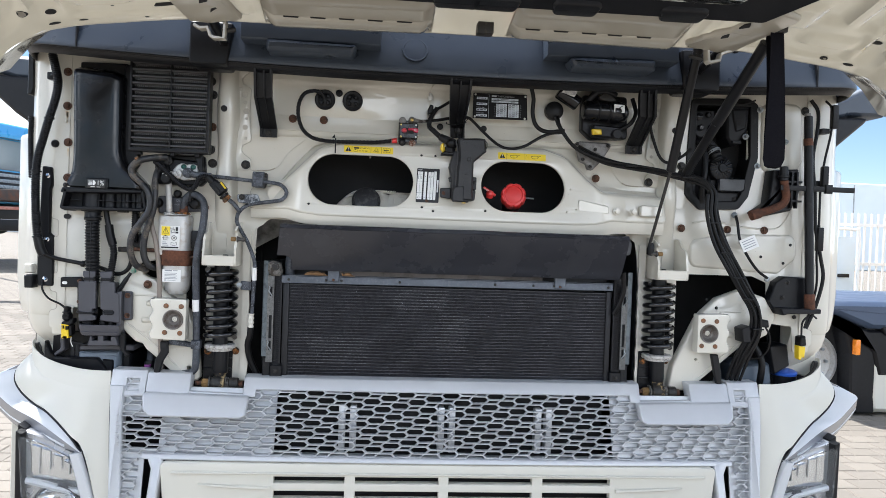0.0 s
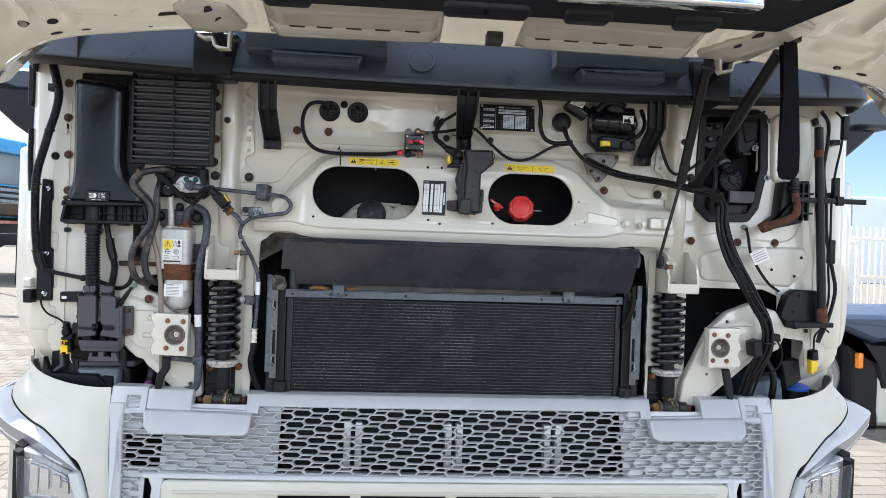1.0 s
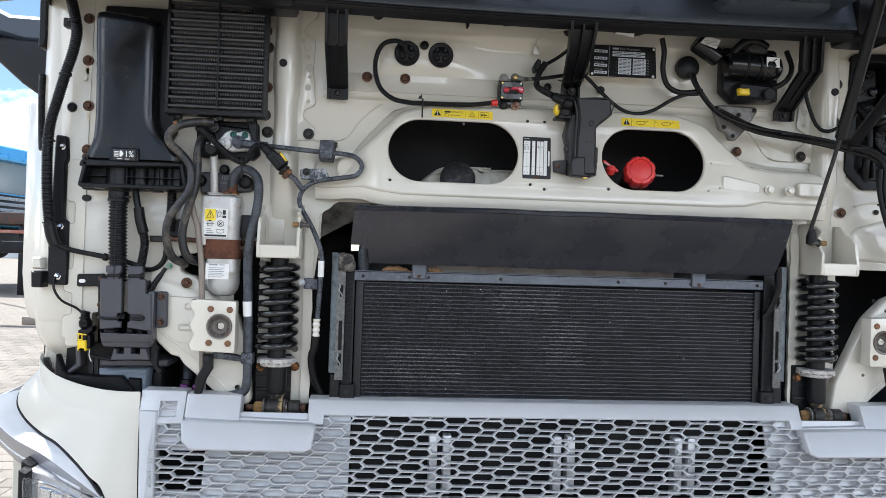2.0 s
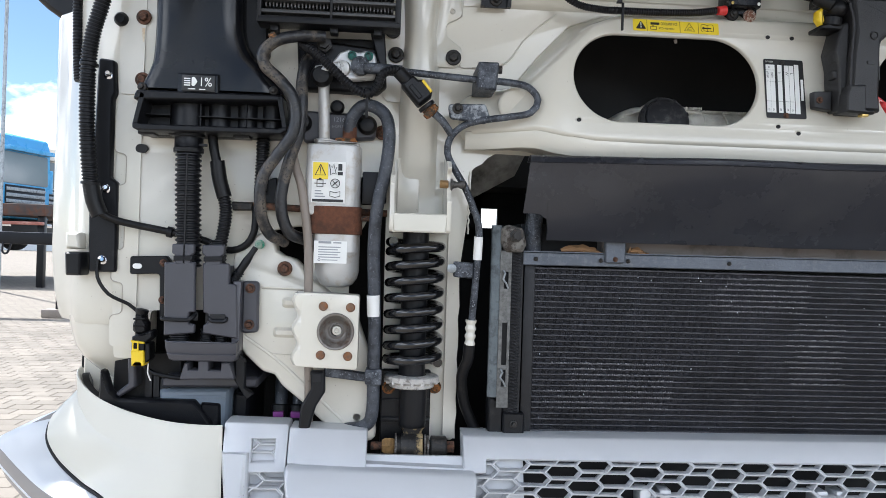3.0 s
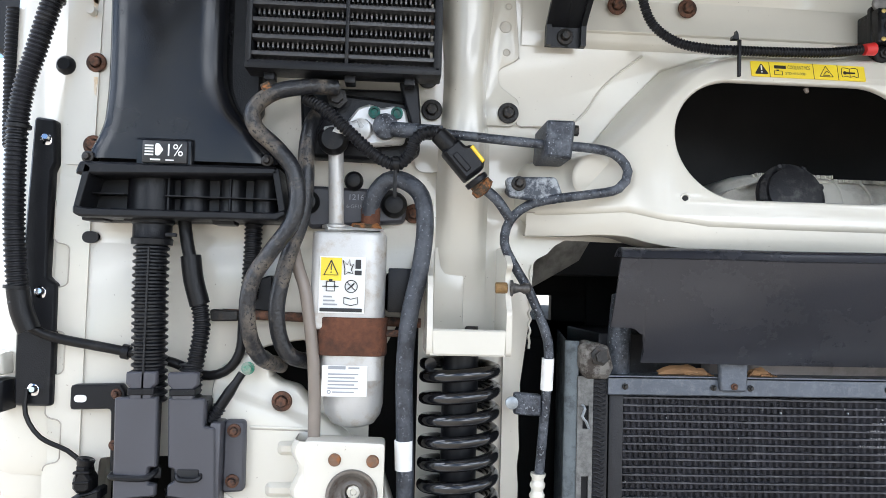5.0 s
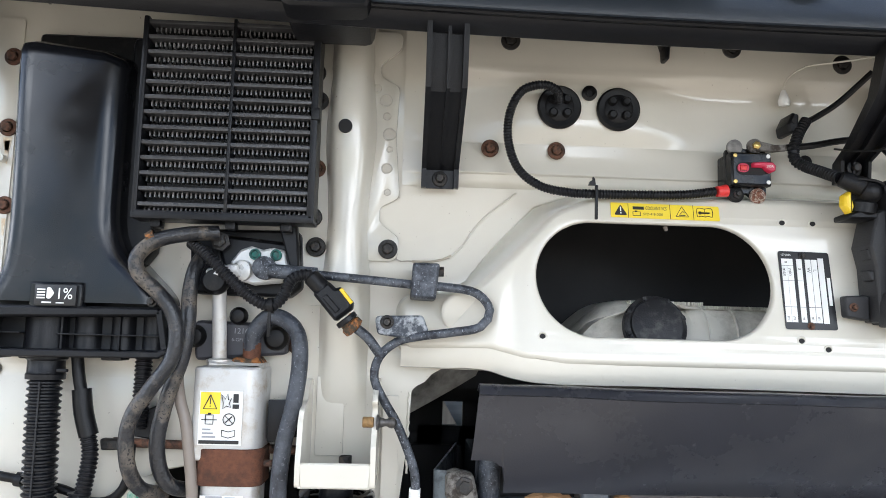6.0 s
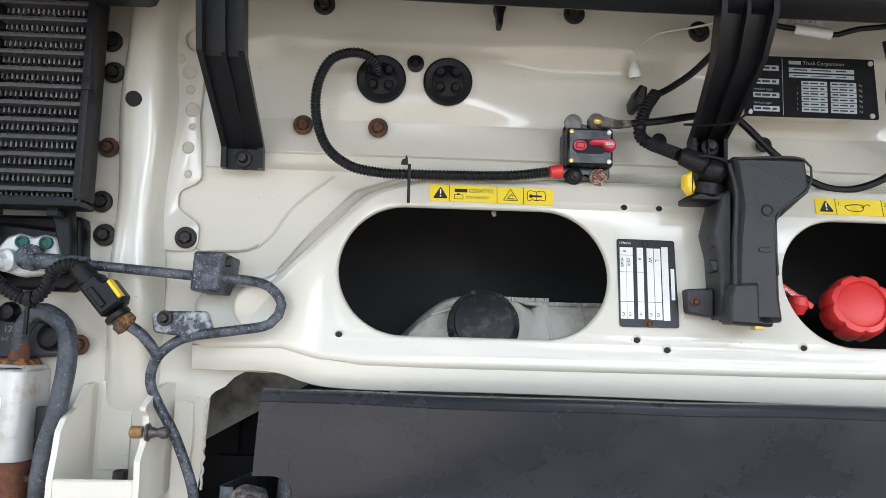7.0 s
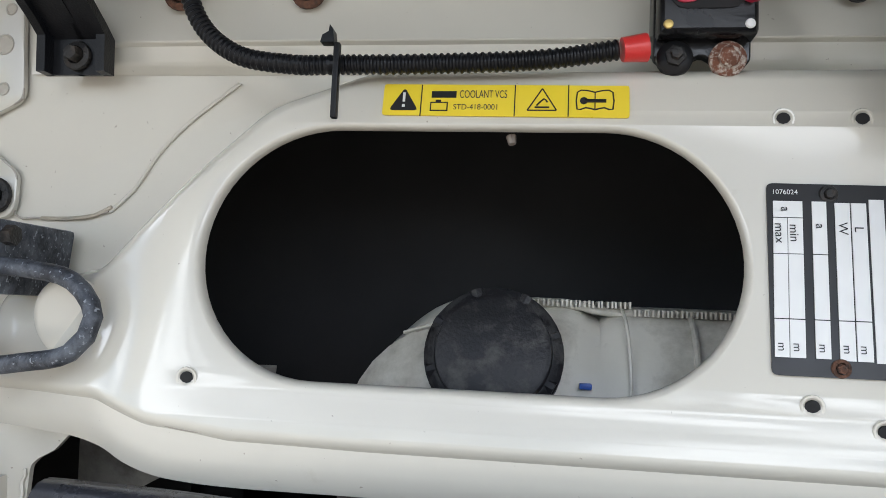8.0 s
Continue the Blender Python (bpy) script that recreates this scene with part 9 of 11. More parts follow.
part("elbow", tube(BM(), [(0.37, 0.03, 2.03), (0.39, 0.02, 2.052), (0.42, 0.02, 2.055), (0.445, 0.025, 2.045)], 0.0095, 10), PLASTIC, pm)
part("gauge", prism(BM(), rounded([(0.395, 2.04), (0.41, 2.05), (0.43, 2.045), (0.445, 2.03), (0.43, 2.025), (0.4, 2.03)], 0.003, 2), 0.012, 0.03, 0.002), BOLT, pm)
lab = part("label", prism(BM(), [(0.436, 2.018), (0.466, 2.017), (0.466, 1.995), (0.436, 1.996)], 0.004, 0.0055), PAPER, pm, "white label with a crossed-out hand symbol")
bm = BM()
tube(bm, [(0.440, 0.0035, 1.999), (0.450, 0.0035, 2.008), (0.459, 0.0035, 2.014)], 0.0012, 5)
tube(bm, [(0.441, 0.0035, 2.004), (0.458, 0.0035, 1.999)], 0.0014, 5, smooth=False)
part("pictogram", bm, INK, lab)
part("yellow_plug", prism(BM(), rounded([(0.382, 1.950), (0.408, 1.950), (0.410, 1.935), (0.384, 1.934)], 0.002, 2), 0.022, 0.036, 0.003), YELLOW, pm)
part("round_cap", lathe(BM(), [(0, 0), (0.026, 0), (0.027, 0.003), (0.026, 0.016), (0.02, 0.02), (0, 0.021)], (0.283, 0.088, 2.003), seg=30), RUBBER, pm)
part("filter", rod(BM(), (0.288, 0.05, 2.055), (0.345, 0.05, 2.02), 0.021, 18, bev=0.003), DUCTP, pm)
part("filter_label", prism(BM(), [(0.291, 2.048), (0.304, 2.062), (0.338, 2.056), (0.328, 2.036)], 0.026, 0.0285), PAPER, pm, "white printed label")
bm = BM()
for i in range(4):
    prism(bm, [(0.299 + i * 0.0015, 2.053 - i * 0.003), (0.329 + i * 0.001, 2.0525 - i * 0.003), (0.329 + i * 0.001, 2.0515 - i * 0.003), (0.299 + i * 0.0015, 2.052 - i * 0.003)], 0.0252, 0.0262)
part("print", bm, GREYINK, pm)
part("hose_loop", tube(BM(), [(0.21, 0.05, 2.06), (0.218, 0.055, 2.03), (0.218, 0.06, 1.99), (0.23, 0.06, 1.955), (0.26, 0.058, 1.94), (0.31, 0.055, 1.945)], 0.006, 10), RUBBER, pm)
part("side_loop", tube(BM(), [(0.46, 0.03, 1.95), (0.49, 0.02, 1.97), (0.503, 0.02, 2.0), (0.495, 0.03, 2.04)], 0.006, 10), RUBBER, pm)
part("spider_plate", prism(BM(), rounded([(0.345, 1.912), (0.36, 1.92), (0.45, 1.918), (0.452, 1.908), (0.425, 1.865), (0.40, 1.838), (0.385, 1.84), (0.38, 1.855), (0.362, 1.862)], 0.007, 3), 0.07, 0.085, 0.004), DULLALU, pm, "weathered cast metal mounting foot")
for x, z in ((0.352, 1.912), (0.442, 1.910), (0.392, 1.848), (0.37, 1.868), (0.405, 1.898)):
    bolt(M_SMALLBOLT, x, 0.07, z, pm).scale = (0.8, 1.2, 0.8)

# wiring: bundle of black cables from the pump down to the corner
hn = thing("wiring_bundle", (0.88, 0.1, 1.25), "bundle of black cables sweeping down beside the strut", "cables")
base = [(0.288, 0.060, 1.985), (0.300, 0.052, 1.952), (0.345, 0.046, 1.897), (0.423, 0.042, 1.864), (0.50, 0.040, 1.851), (0.60, 0.038, 1.838), (0.665, 0.036, 1.826), (0.711, 0.034, 1.811), (0.738, 0.032, 1.785), (0.742, 0.03, 1.723), (0.768, 0.03, 1.648), (0.811, 0.03, 1.574), (0.848, 0.033, 1.512), (0.887, 0.038, 1.449), (0.889, 0.042, 1.385), (0.862, 0.06, 1.307), (0.848, 0.085, 1.23)]
for i in range(8):
    side = (i - 3.5) / 3.5
    k0 = 0 if i in (2, 4) else 2 if i in (3, 5) else 6 if i == 6 else 8
    pts = []
    for k, p in enumerate(base):
        spread = 0.006 if k < 2 else 0.010 if k < 8 else 0.0155
        wob = 0.0035 * math.sin(k * 1.1 + i * 2.3)
        tan = (Vector(base[min(k + 1, len(base) - 1)]) - Vector(base[max(k - 1, 0)])).normalized()
        pts.append(Vector(p) + Vector((-tan.z, 0, tan.x)) * (side * spread + wob) + Vector((0, 0.005 * math.cos(i * 2.1 + k * 0.4), 0)))
    part("cable", tube(BM(), pts[k0:], 0.0042 if i % 3 else 0.0056, 8, 0.012), RUBBER, hn)
for x, z in ((0.50, 1.851), (0.665, 1.826), (0.749, 1.70), (0.785, 1.615), (0.828, 1.545), (0.864, 1.485), (0.889, 1.40)):
    part("tie", box(BM(), x - 0.017, x + 0.017, 0.020, 0.046, z - 0.002, z + 0.002, 0.001), RUBBER, hn)
part("branch", tube(BM(), [(0.555, 0.06, 2.0), (0.575, 0.08, 1.945), (0.60, 0.08, 1.885), (0.625, 0.07, 1.87), (0.66, 0.06, 1.89), (0.68, 0.05, 1.91)], 0.0045, 8), RUBBER, hn)
part("clamp", prism(BM(), rounded([(0.905, 1.425), (0.935, 1.424), (0.938, 1.402), (0.905, 1.404)], 0.004, 2), 0.05, 0.08, 0.003), RUBBER, hn)
part("clamp", prism(BM(), rounded([(0.845, 1.40), (0.87, 1.41), (0.875, 1.36), (0.85, 1.36)], 0.004, 2), 0.03, 0.08, 0.003), PLASTIC, hn)
part("branch", tube(BM(), [(0.925, 0.05, 1.405), (0.945, 0.06, 1.375), (0.945, 0.07, 1.335), (0.925, 0.08, 1.31), (0.90, 0.09, 1.305)], 0.0028, 8), RUBBER, hn)

# gas strut and prop rods of the lid
gs = thing("gas_strut", (0.66, 0.03, 1.83), "black gas strut propping the open lid", "strut")
part("cylinder", rod(BM(), (0.660, 0.03, 1.838), (0.672, -0.19, 1.993), 0.0125, 16, bev=0.002), PLASTIC, gs)
part("upper_tube", rod(BM(), (0.669, -0.137, 1.956), (0.681, -0.362, 2.114), 0.0145, 16, bev=0.002), PLASTIC, gs)
part("end_ball", lathe(BM(), [(0, -0.02), (0.014, -0.014), (0.018, 0), (0.014, 0.014), (0, 0.02)], (0.658, 0.045, 1.835), (0, -1, 0), 16), RUBBER, gs)
pr = thing("prop_rod", (0.57, 0.02, 1.61), "thin black lid rod hooked on a ball stud", "rod")
part("thick_end", rod(BM(), (0.604, -0.15, 2.138), (0.589, -0.035, 1.835), 0.0125, 14, bev=0.002), PLASTIC, pr)
part("rod", rod(BM(), (0.5892, -0.036, 1.838), (0.562, 0.03, 1.63), 0.0045, 10), BOLT, pr)
part("socket", lathe(BM(), [(0, -0.018), (0.009, -0.015), (0.011, 0), (0.009, 0.012), (0.005, 0.02)], (0.566, 0.032, 1.618), (0.1, -0.1, 1), 14), RUBBER, pr)
part("top_socket", lathe(BM(), [(0, -0.014), (0.012, -0.01), (0.014, 0), (0.012, 0.012), (0, 0.016)], (0.605, -0.152, 2.142), (0.1, -0.3, 1), 14), RUBBER, pr)
# pull strap of the lid
sp = thing("pull_strap", (0.676, -0.41, 2.13), "black webbing pull strap looped down from the lid", "strap")
bm = BM()
prof = [(0.660, 0.692, -0.420, 2.132), (0.661, 0.695, -0.420, 2.10), (0.662, 0.698, -0.420, 2.05), (0.663, 0.702, -0.419, 2.0), (0.661, 0.706, -0.418, 1.94), (0.659, 0.710, -0.416, 1.88), (0.658, 0.711, -0.414, 1.838), (0.664, 0.705, -0.410, 1.822), (0.675, 0.695, -0.404, 1.818)]
rows = [[bm.verts.new((a, y, z)), bm.verts.new(((a + b) / 2, y - 0.002, z)), bm.verts.new((b, y + 0.004, z))] for a, b, y, z in prof]
rows2 = [[bm.verts.new((a + 0.004, y + 0.03 - 0.004 * i, z)), bm.verts.new((b - 0.004, y + 0.034 - 0.004 * i, z))] for i, (a, b, y, z) in enumerate(prof)]
for a, b in zip(rows, rows[1:]):
    bm.faces.new((a[0], a[1], b[1], b[0]))
    bm.faces.new((a[1], a[2], b[2], b[1]))
for a, b in zip(rows2, rows2[1:]):
    bm.faces.new((a[0], a[1], b[1], b[0]))
bmesh.ops.recalc_face_normals(bm, faces=bm.faces[:])
bmesh.ops.solidify(bm, geom=bm.faces[:], thickness=0.002)
part("webbing", bm, WEBBING, sp)
part("anchor", box(BM(), 0.668, 0.697, -0.428, -0.385, 2.122, 2.15, 0.003), BOLT, sp)

# steering-side module in its recess
md = thing("clutch_module", (0.79, 0.12, 1.76), "black module with pump head recessed in the cab front", "module")
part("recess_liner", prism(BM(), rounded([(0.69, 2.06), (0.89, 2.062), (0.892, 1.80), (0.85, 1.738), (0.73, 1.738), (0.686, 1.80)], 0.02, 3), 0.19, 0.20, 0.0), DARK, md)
RECESS = [(0.699, 2.064), (0.872, 2.071), (0.901, 2.055), (0.906, 1.90), (0.881, 1.783), (0.853, 1.746), (0.735, 1.741), (0.689, 1.782), (0.691, 1.894)]
bm = sheet(BM(), rounded(RECESS, 0.016, 4), [rounded(loop_offset(RECESS, -0.021), 0.012, 4)], 0.1035, 0.03, skirt=((0.001, 0.001), (0.0015, 0.003), (0.0015, 0.012)), rim=0.07)
part("gasket", bm, RUBBER, md)
part("upper_housing", prism(BM(), rounded([(0.808, 2.052), (0.884, 2.056), (0.880, 1.985), (0.850, 1.936), (0.828, 1.930), (0.812, 1.955)], 0.008, 3), 0.112, 0.18, 0.008), PLASTIC, md)
part("housing_step", prism(BM(), rounded([(0.822, 2.040), (0.872, 2.042), (0.868, 1.985), (0.838, 1.972)], 0.006, 3), 0.106, 0.12, 0.004), PLASTIC, md)
part("square_port", prism(BM(), rounded([(0.837, 2.012), (0.856, 2.012), (0.856, 1.996), (0.849, 1.996), (0.849, 1.990), (0.837, 1.992)], 0.002, 2), 0.1045, 0.112), DARK, md)
part("housing_tab", box(BM(), 0.826, 0.852, 0.100, 0.12, 1.938, 1.947, 0.002), PLASTIC, md)
part("housing", prism(BM(), rounded([(0.715, 2.040), (0.79, 2.045), (0.792, 1.965), (0.742, 1.950), (0.715, 1.965)], 0.012, 3), 0.14, 0.18, 0.008), PLASTIC, md)
for x, z, r in ((0.735, 2.018, 0.012), (0.763, 2.024, 0.009), (0.742, 1.985, 0.010), (0.775, 1.985, 0.012), (0.720, 1.965, 0.008)):
    part("housing_boss", lathe(BM(), [(r, 0), (r * 0.95, 0.006), (r * 0.6, 0.009), (0, 0.009)], (x, 0.138, z), seg=14), DUCTP, md)
part("rubber_sleeve", tube(BM(), [(0.772, 0.15, 1.935), (0.774, 0.125, 1.918), (0.780, 0.112, 1.900), (0.787, 0.108, 1.882)], 0.020, 18, ribs=0.010), RUBBER, md)
part("hose_clamp", tube(BM(), [(0.776, 0.121, 1.914), (0.779, 0.117, 1.907)], 0.0215, 18), GALV, md, "bright steel hose clamp")
part("pump_head", lathe(BM(), [(0, 0), (0.034, 0), (0.036, 0.004), (0.036, 0.020), (0.031, 0.024), (0.014, 0.025), (0.012, 0.030), (0, 0.030)], (0.795, 0.125, 1.862), (0.1, -1, 0.1), 28), PLASTIC, md)
for i in range(16):
    a = i / 16 * 2 * math.pi
    ca, sa = math.cos(a), math.sin(a)
    part("pump_rib", rod(BM(), (0.793 + 0.015 * ca, 0.0985, 1.8645 + 0.015 * sa), (0.793 + 0.034 * ca, 0.1005, 1.8645 + 0.034 * sa), 0.0022, 6), DUCTP, md)
part("lower_cover", prism(BM(), rounded([(0.785, 1.838), (0.873, 1.838), (0.870, 1.800), (0.858, 1.793), (0.785, 1.793)], 0.006, 3), 0.098, 0.16, 0.006), DUCTP, md)
part("tub_floor", prism(BM(), rounded([(0.705, 1.835), (0.885, 1.835), (0.873, 1.785), (0.848, 1.755), (0.740, 1.752), (0.702, 1.787)], 0.010, 3), 0.118, 0.16, 0.006), PLASTIC, md)
for x, z in ((0.846, 1.775), (0.712, 1.815), (0.720, 1.785), (0.742, 1.790)):
    bolt(M_SMALLBOLT, x, 0.117, z, md)
part("hose", tube(BM(), [(0.72, 0.13, 1.95), (0.742, 0.11, 1.915), (0.745, 0.10, 1.86), (0.738, 0.10, 1.80), (0.742, 0.11, 1.76)], 0.009, 12), RUBBER, md)
part("hose", tube(BM(), [(0.765, 0.12, 1.84), (0.762, 0.11, 1.81), (0.765, 0.11, 1.77)], 0.006, 10), RUBBER, md)
part("wire_loop", tube(BM(), [(0.79, 0.10, 2.055), (0.84, 0.095, 2.052), (0.868, 0.092, 2.058), (0.885, 0.09, 2.066)], 0.003, 6), RUBBER, md)

# embossed field and upright tube at the door pillar
part("emboss", sheet(BM(), rounded([(0.925, 2.055), (1.03, 2.055), (1.04, 1.90), (1.02, 1.868), (0.93, 1.868)], 0.02, 4), (), BY - 0.012, 0.004, skirt=((0.003, 0.001), (0.007, 0.006), (0.01, 0.011))), CREAM, cab)
part("emboss", sheet(BM(), rounded([(0.80, 1.662), (1.03, 1.668), (1.035, 1.61), (0.985, 1.565), (0.72, 1.578), (0.72, 1.64)], 0.02, 4), (), BY - 0.008, 0.004, skirt=((0.003, 0.001), (0.006, 0.004), (0.008, 0.008))), CREAM, cab)
for x, z in ((0.906, 2.04), (0.988, 1.95), (0.905, 1.875), (0.865, 1.96)):
    part("stud", lathe(BM(), [(0.009, 0), (0.009, 0.002), (0.005, 0.003), (0.005, 0.014), (0.0035, 0.015), (0, 0.012)], (x, BY - 0.01, z), seg=14), GALV, cab)
st = thing("steering_tube", (1.056, 0.06, 1.44), "black upright steel tube with rusty fittings by the door pillar", "tube")
part("tube", rod(BM(), (1.026, 0.05, 2.02), (1.054, 0.05, 1.50), 0.0125, 16, bev=0.002), PLASTIC, st)
part("inner_stub", rod(BM(), (1.025, 0.05, 2.018), (1.023, 0.05, 2.028), 0.009, 12), DULLALU, st)
part("rusty_joint", rod(BM(), (1.054, 0.05, 1.505), (1.057, 0.05, 1.455), 0.015, 14, bev=0.003), RUST, st, "rusty lower joint")
part("rust_spot", rod(BM(), (1.0285, 0.049, 1.955), (1.0295, 0.049, 1.935), 0.0132, 14), RUST, st)
part("bracket", prism(BM(), rounded([(0.965, 1.535), (0.99, 1.552), (1.075, 1.55), (1.08, 1.455), (0.96, 1.455), (0.945, 1.475)], 0.006, 3), 0.075, 0.11, 0.004), PLASTIC, st)
part("ledge", prism(BM(), rounded([(0.96, 1.462), (1.085, 1.462), (1.085, 1.448), (0.985, 1.445), (0.97, 1.44)], 0.004, 2), 0.035, 0.11, 0.003), PLASTIC, st)
for x, z in ((1.0, 1.535), (1.07, 1.53), (0.985, 1.49)):
    bolt(M_SMALLBOLT, x, 0.075, z, st)
bx = thing("valve_box", (0.96, 0.09, 1.72), "black plastic valve box with a rusty elbow pipe and strap", "box")
part("body", prism(BM(), rounded([(0.935, 1.862), (1.015, 1.868), (1.02, 1.80), (0.995, 1.745), (0.90, 1.722), (0.882, 1.736), (0.925, 1.765)], 0.004, 2), 0.065, 0.112, 0.005), PLASTIC, bx)
part("side_rib", box(BM(), 0.972, 0.978, 0.055, 0.07, 1.76, 1.86, 0.002), DUCTP, bx)
part("upright_valve", rod(BM(), (0.960, 0.052, 1.872), (0.962, 0.052, 1.83), 0.012, 14, bev=0.002), PLASTIC, bx)
for x in (0.988, 1.004):
    part("web", box(BM(), x - 0.0025, x + 0.0025, 0.052, 0.07, 1.752, 1.858, 0.001), PLASTIC, bx)
part("cross_web", box(BM(), 0.975, 1.020, 0.054, 0.07, 1.826, 1.832, 0.001), PLASTIC, bx)
part("cross_web", box(BM(), 0.975, 1.020, 0.054, 0.07, 1.770, 1.776, 0.001), PLASTIC, bx)
part("valve_collar", rod(BM(), (0.960, 0.052, 1.848), (0.9605, 0.052, 1.838), 0.0155, 14, bev=0.002), RUBBER, bx)
part("elbow_pipe", tube(BM(), [(0.866, 0.050, 1.726), (0.890, 0.050, 1.734), (0.93, 0.048, 1.748), (0.960, 0.048, 1.764), (0.970, 0.050, 1.785), (0.966, 0.052, 1.815), (0.961, 0.055, 1.85)], lambda d: 0.0150 if d < 0.03 else 0.0115, 14), RUST, bx, "rusty bent pipe")
part("strap", box(BM(), 0.95, 1.175, 0.045, 0.05, 1.803, 1.818, 0.001), RUBBER, bx)
part("strap_keeper", box(BM(), 1.085, 1.105, 0.04, 0.055, 1.798, 1.824, 0.002), RUBBER, bx)
lw = thing("pillar_wiring", (1.08, 0.08, 1.4), "black leads with inline plugs beside the door pillar", "cables")
part("cable", tube(BM(), [(1.055, 0.09, 2.075), (1.075, 0.085, 2.04), (1.072, 0.08, 1.98), (1.06, 0.075, 1.90), (1.068, 0.07, 1.80), (1.075, 0.07, 1.70), (1.095, 0.07, 1.61), (1.105, 0.07, 1.55), (1.09, 0.075, 1.47), (1.065, 0.08, 1.40)], 0.0055, 8), RUBBER, lw)
part("cable", tube(BM(), [(1.10, 0.09, 2.075), (1.118, 0.085, 2.05), (1.115, 0.08, 1.98), (1.10, 0.08, 1.90), (1.088, 0.075, 1.82), (1.085, 0.07, 1.70), (1.082, 0.07, 1.62), (1.088, 0.075, 1.52), (1.06, 0.08, 1.40)], 0.0035, 8), RUBBER, lw)
for x, z in ((1.117, 2.03), (1.095, 1.85), (1.088, 1.67)):
    part("inline_plug", box(BM(), x - 0.009, x + 0.009, 0.06, 0.08, z - 0.04, z + 0.03, 0.004), RUBBER, lw)
for x, z in ((1.10, 1.985), (1.092, 1.83), (1.085, 1.70)):
    part("clip", box(BM(), x - 0.012, x + 0.012, 0.08, 0.118, z - 0.008, z + 0.008, 0.003), PLASTIC, lw)
part("plug_body", prism(BM(), rounded([(1.045, 1.375), (1.062, 1.38), (1.066, 1.35), (1.044, 1.345)], 0.003, 2), 0.07, 0.10, 0.004), RUBBER, lw)
part("yellow_plug", prism(BM(), rounded([(1.040, 1.350), (1.062, 1.346), (1.06, 1.312), (1.054, 1.318), (1.048, 1.306), (1.042, 1.312)], 0.002, 2), 0.07, 0.094, 0.002), YELLOW, lw, "yellow plastic plug")
part("taillead", tube(BM(), [(1.052, 0.08, 1.375), (1.055, 0.08, 1.42), (1.08, 0.08, 1.44), (1.10, 0.085, 1.43)], 0.003, 6), RUBBER, lw)
tg = thing("tagged_lead", (0.945, 0.09, 1.54), "short black lead with a pale printed tag hanging loose", "cable")
part("cable", tube(BM(), [(0.845, 0.1, 1.725), (0.846, 0.088, 1.70), (0.852, 0.082, 1.655), (0.875, 0.08, 1.61), (0.91, 0.085, 1.568), (0.945, 0.09, 1.545)], 0.0042, 8), RUBBER, tg)
part("terminal", lathe(BM(), [(0, 0), (0.008, 0), (0.008, 0.004), (0.004, 0.006), (0, 0.006)], (0.945, 0.095, 1.542), seg=12), GALV, tg)
part("terminal", lathe(BM(), [(0, 0), (0.009, 0), (0.009, 0.004), (0.004, 0.008), (0, 0.008)], (0.845, 0.112, 1.728), seg=12), GALV, tg)
part("tag", prism(BM(), [(0.842, 1.652), (0.888, 1.672), (0.904, 1.638), (0.858, 1.618)], 0.066, 0.068), PAPER, tg, "pale printed paper tag")
bm = BM()
for i in range(4):
    k = i * 0.008
    prism(bm, [(0.850 + k * 0.4, 1.648 - k * 0.8), (0.884 + k * 0.4, 1.6635 - k * 0.8), (0.885 + k * 0.4, 1.6615 - k * 0.8), (0.851 + k * 0.4, 1.646 - k * 0.8)], 0.065, 0.0665)
part("print", bm, GREYINK, tg)
for me, x, z in ((M_RUSTBOLT, 0.42, 1.818), (M_BLACKBOLT, 0.578, 1.813), (M_RUSTBOLT, 0.683, 1.683), (M_RUSTBOLT, 0.826, 1.684), (M_RUSTBOLT, 0.94, 1.686), (M_BLACKBOLT, 0.66, 1.90), (M_BLACKBOLT, 0.675, 1.865), (M_BLACKBOLT, 0.665, 1.99), (M_SMALLBOLT, 0.775, 1.688), (M_BLACKBOLT, 1.05, 2.045), (M_SMALLBOLT, 1.045, 1.43)):
    bolt(me, x, BY - (0.003 if abs(x) > 0.69 else 0.009), z, cab, spin=x * 40)
bm = BM()
for x, z in ((0.93, 1.607), (1.0, 1.59), (1.02, 1.645), (0.77, 1.475)):
    lathe(bm, [(0.0045, 0), (0.0045, 0.0008), (0, 0.0008)], (x, BY - 0.0088, z), seg=10)
part("small_hole", bm, DARK, cab)
part("seam", tube(BM(), [(0.72, BY - 0.001, 1.70), (0.78, BY - 0.001, 1.71), (0.86, BY - 0.001, 1.695), (0.96, BY - 0.001, 1.69), (1.0, BY - 0.001, 1.71), (1.03, BY - 0.001, 1.77)], 0.0025, 6), CREAM, cab)
lt = thing("washer_filler", (1.05, 0.15, 1.2), "blue capped filler neck and dark parts behind the bumper corner", "filler")
part("blue_cap", lathe(BM(), [(0, 0), (0.040, 0), (0.041, 0.002), (0.041, 0.008), (0.036, 0.011), (0, 0.012)], (1.050, 0.17, 1.250), (0, -0.10, 1), 28), BLUECAP, lt)
part("neck", rod(BM(), (1.055, 0.17, 1.10), (1.055, 0.17, 1.245), 0.035, 18), PLASTIC, lt)
part("body", prism(BM(), rounded([(0.90, 1.27), (1.0, 1.285), (1.01, 1.16), (0.88, 1.16)], 0.008, 2), 0.15, 0.30, 0.006), BATTERY, lt)
part("hose", tube(BM(), [(0.93, 0.12, 1.34), (0.95, 0.11, 1.29), (0.95, 0.12, 1.22)], 0.01, 10), RUBBER, lt)
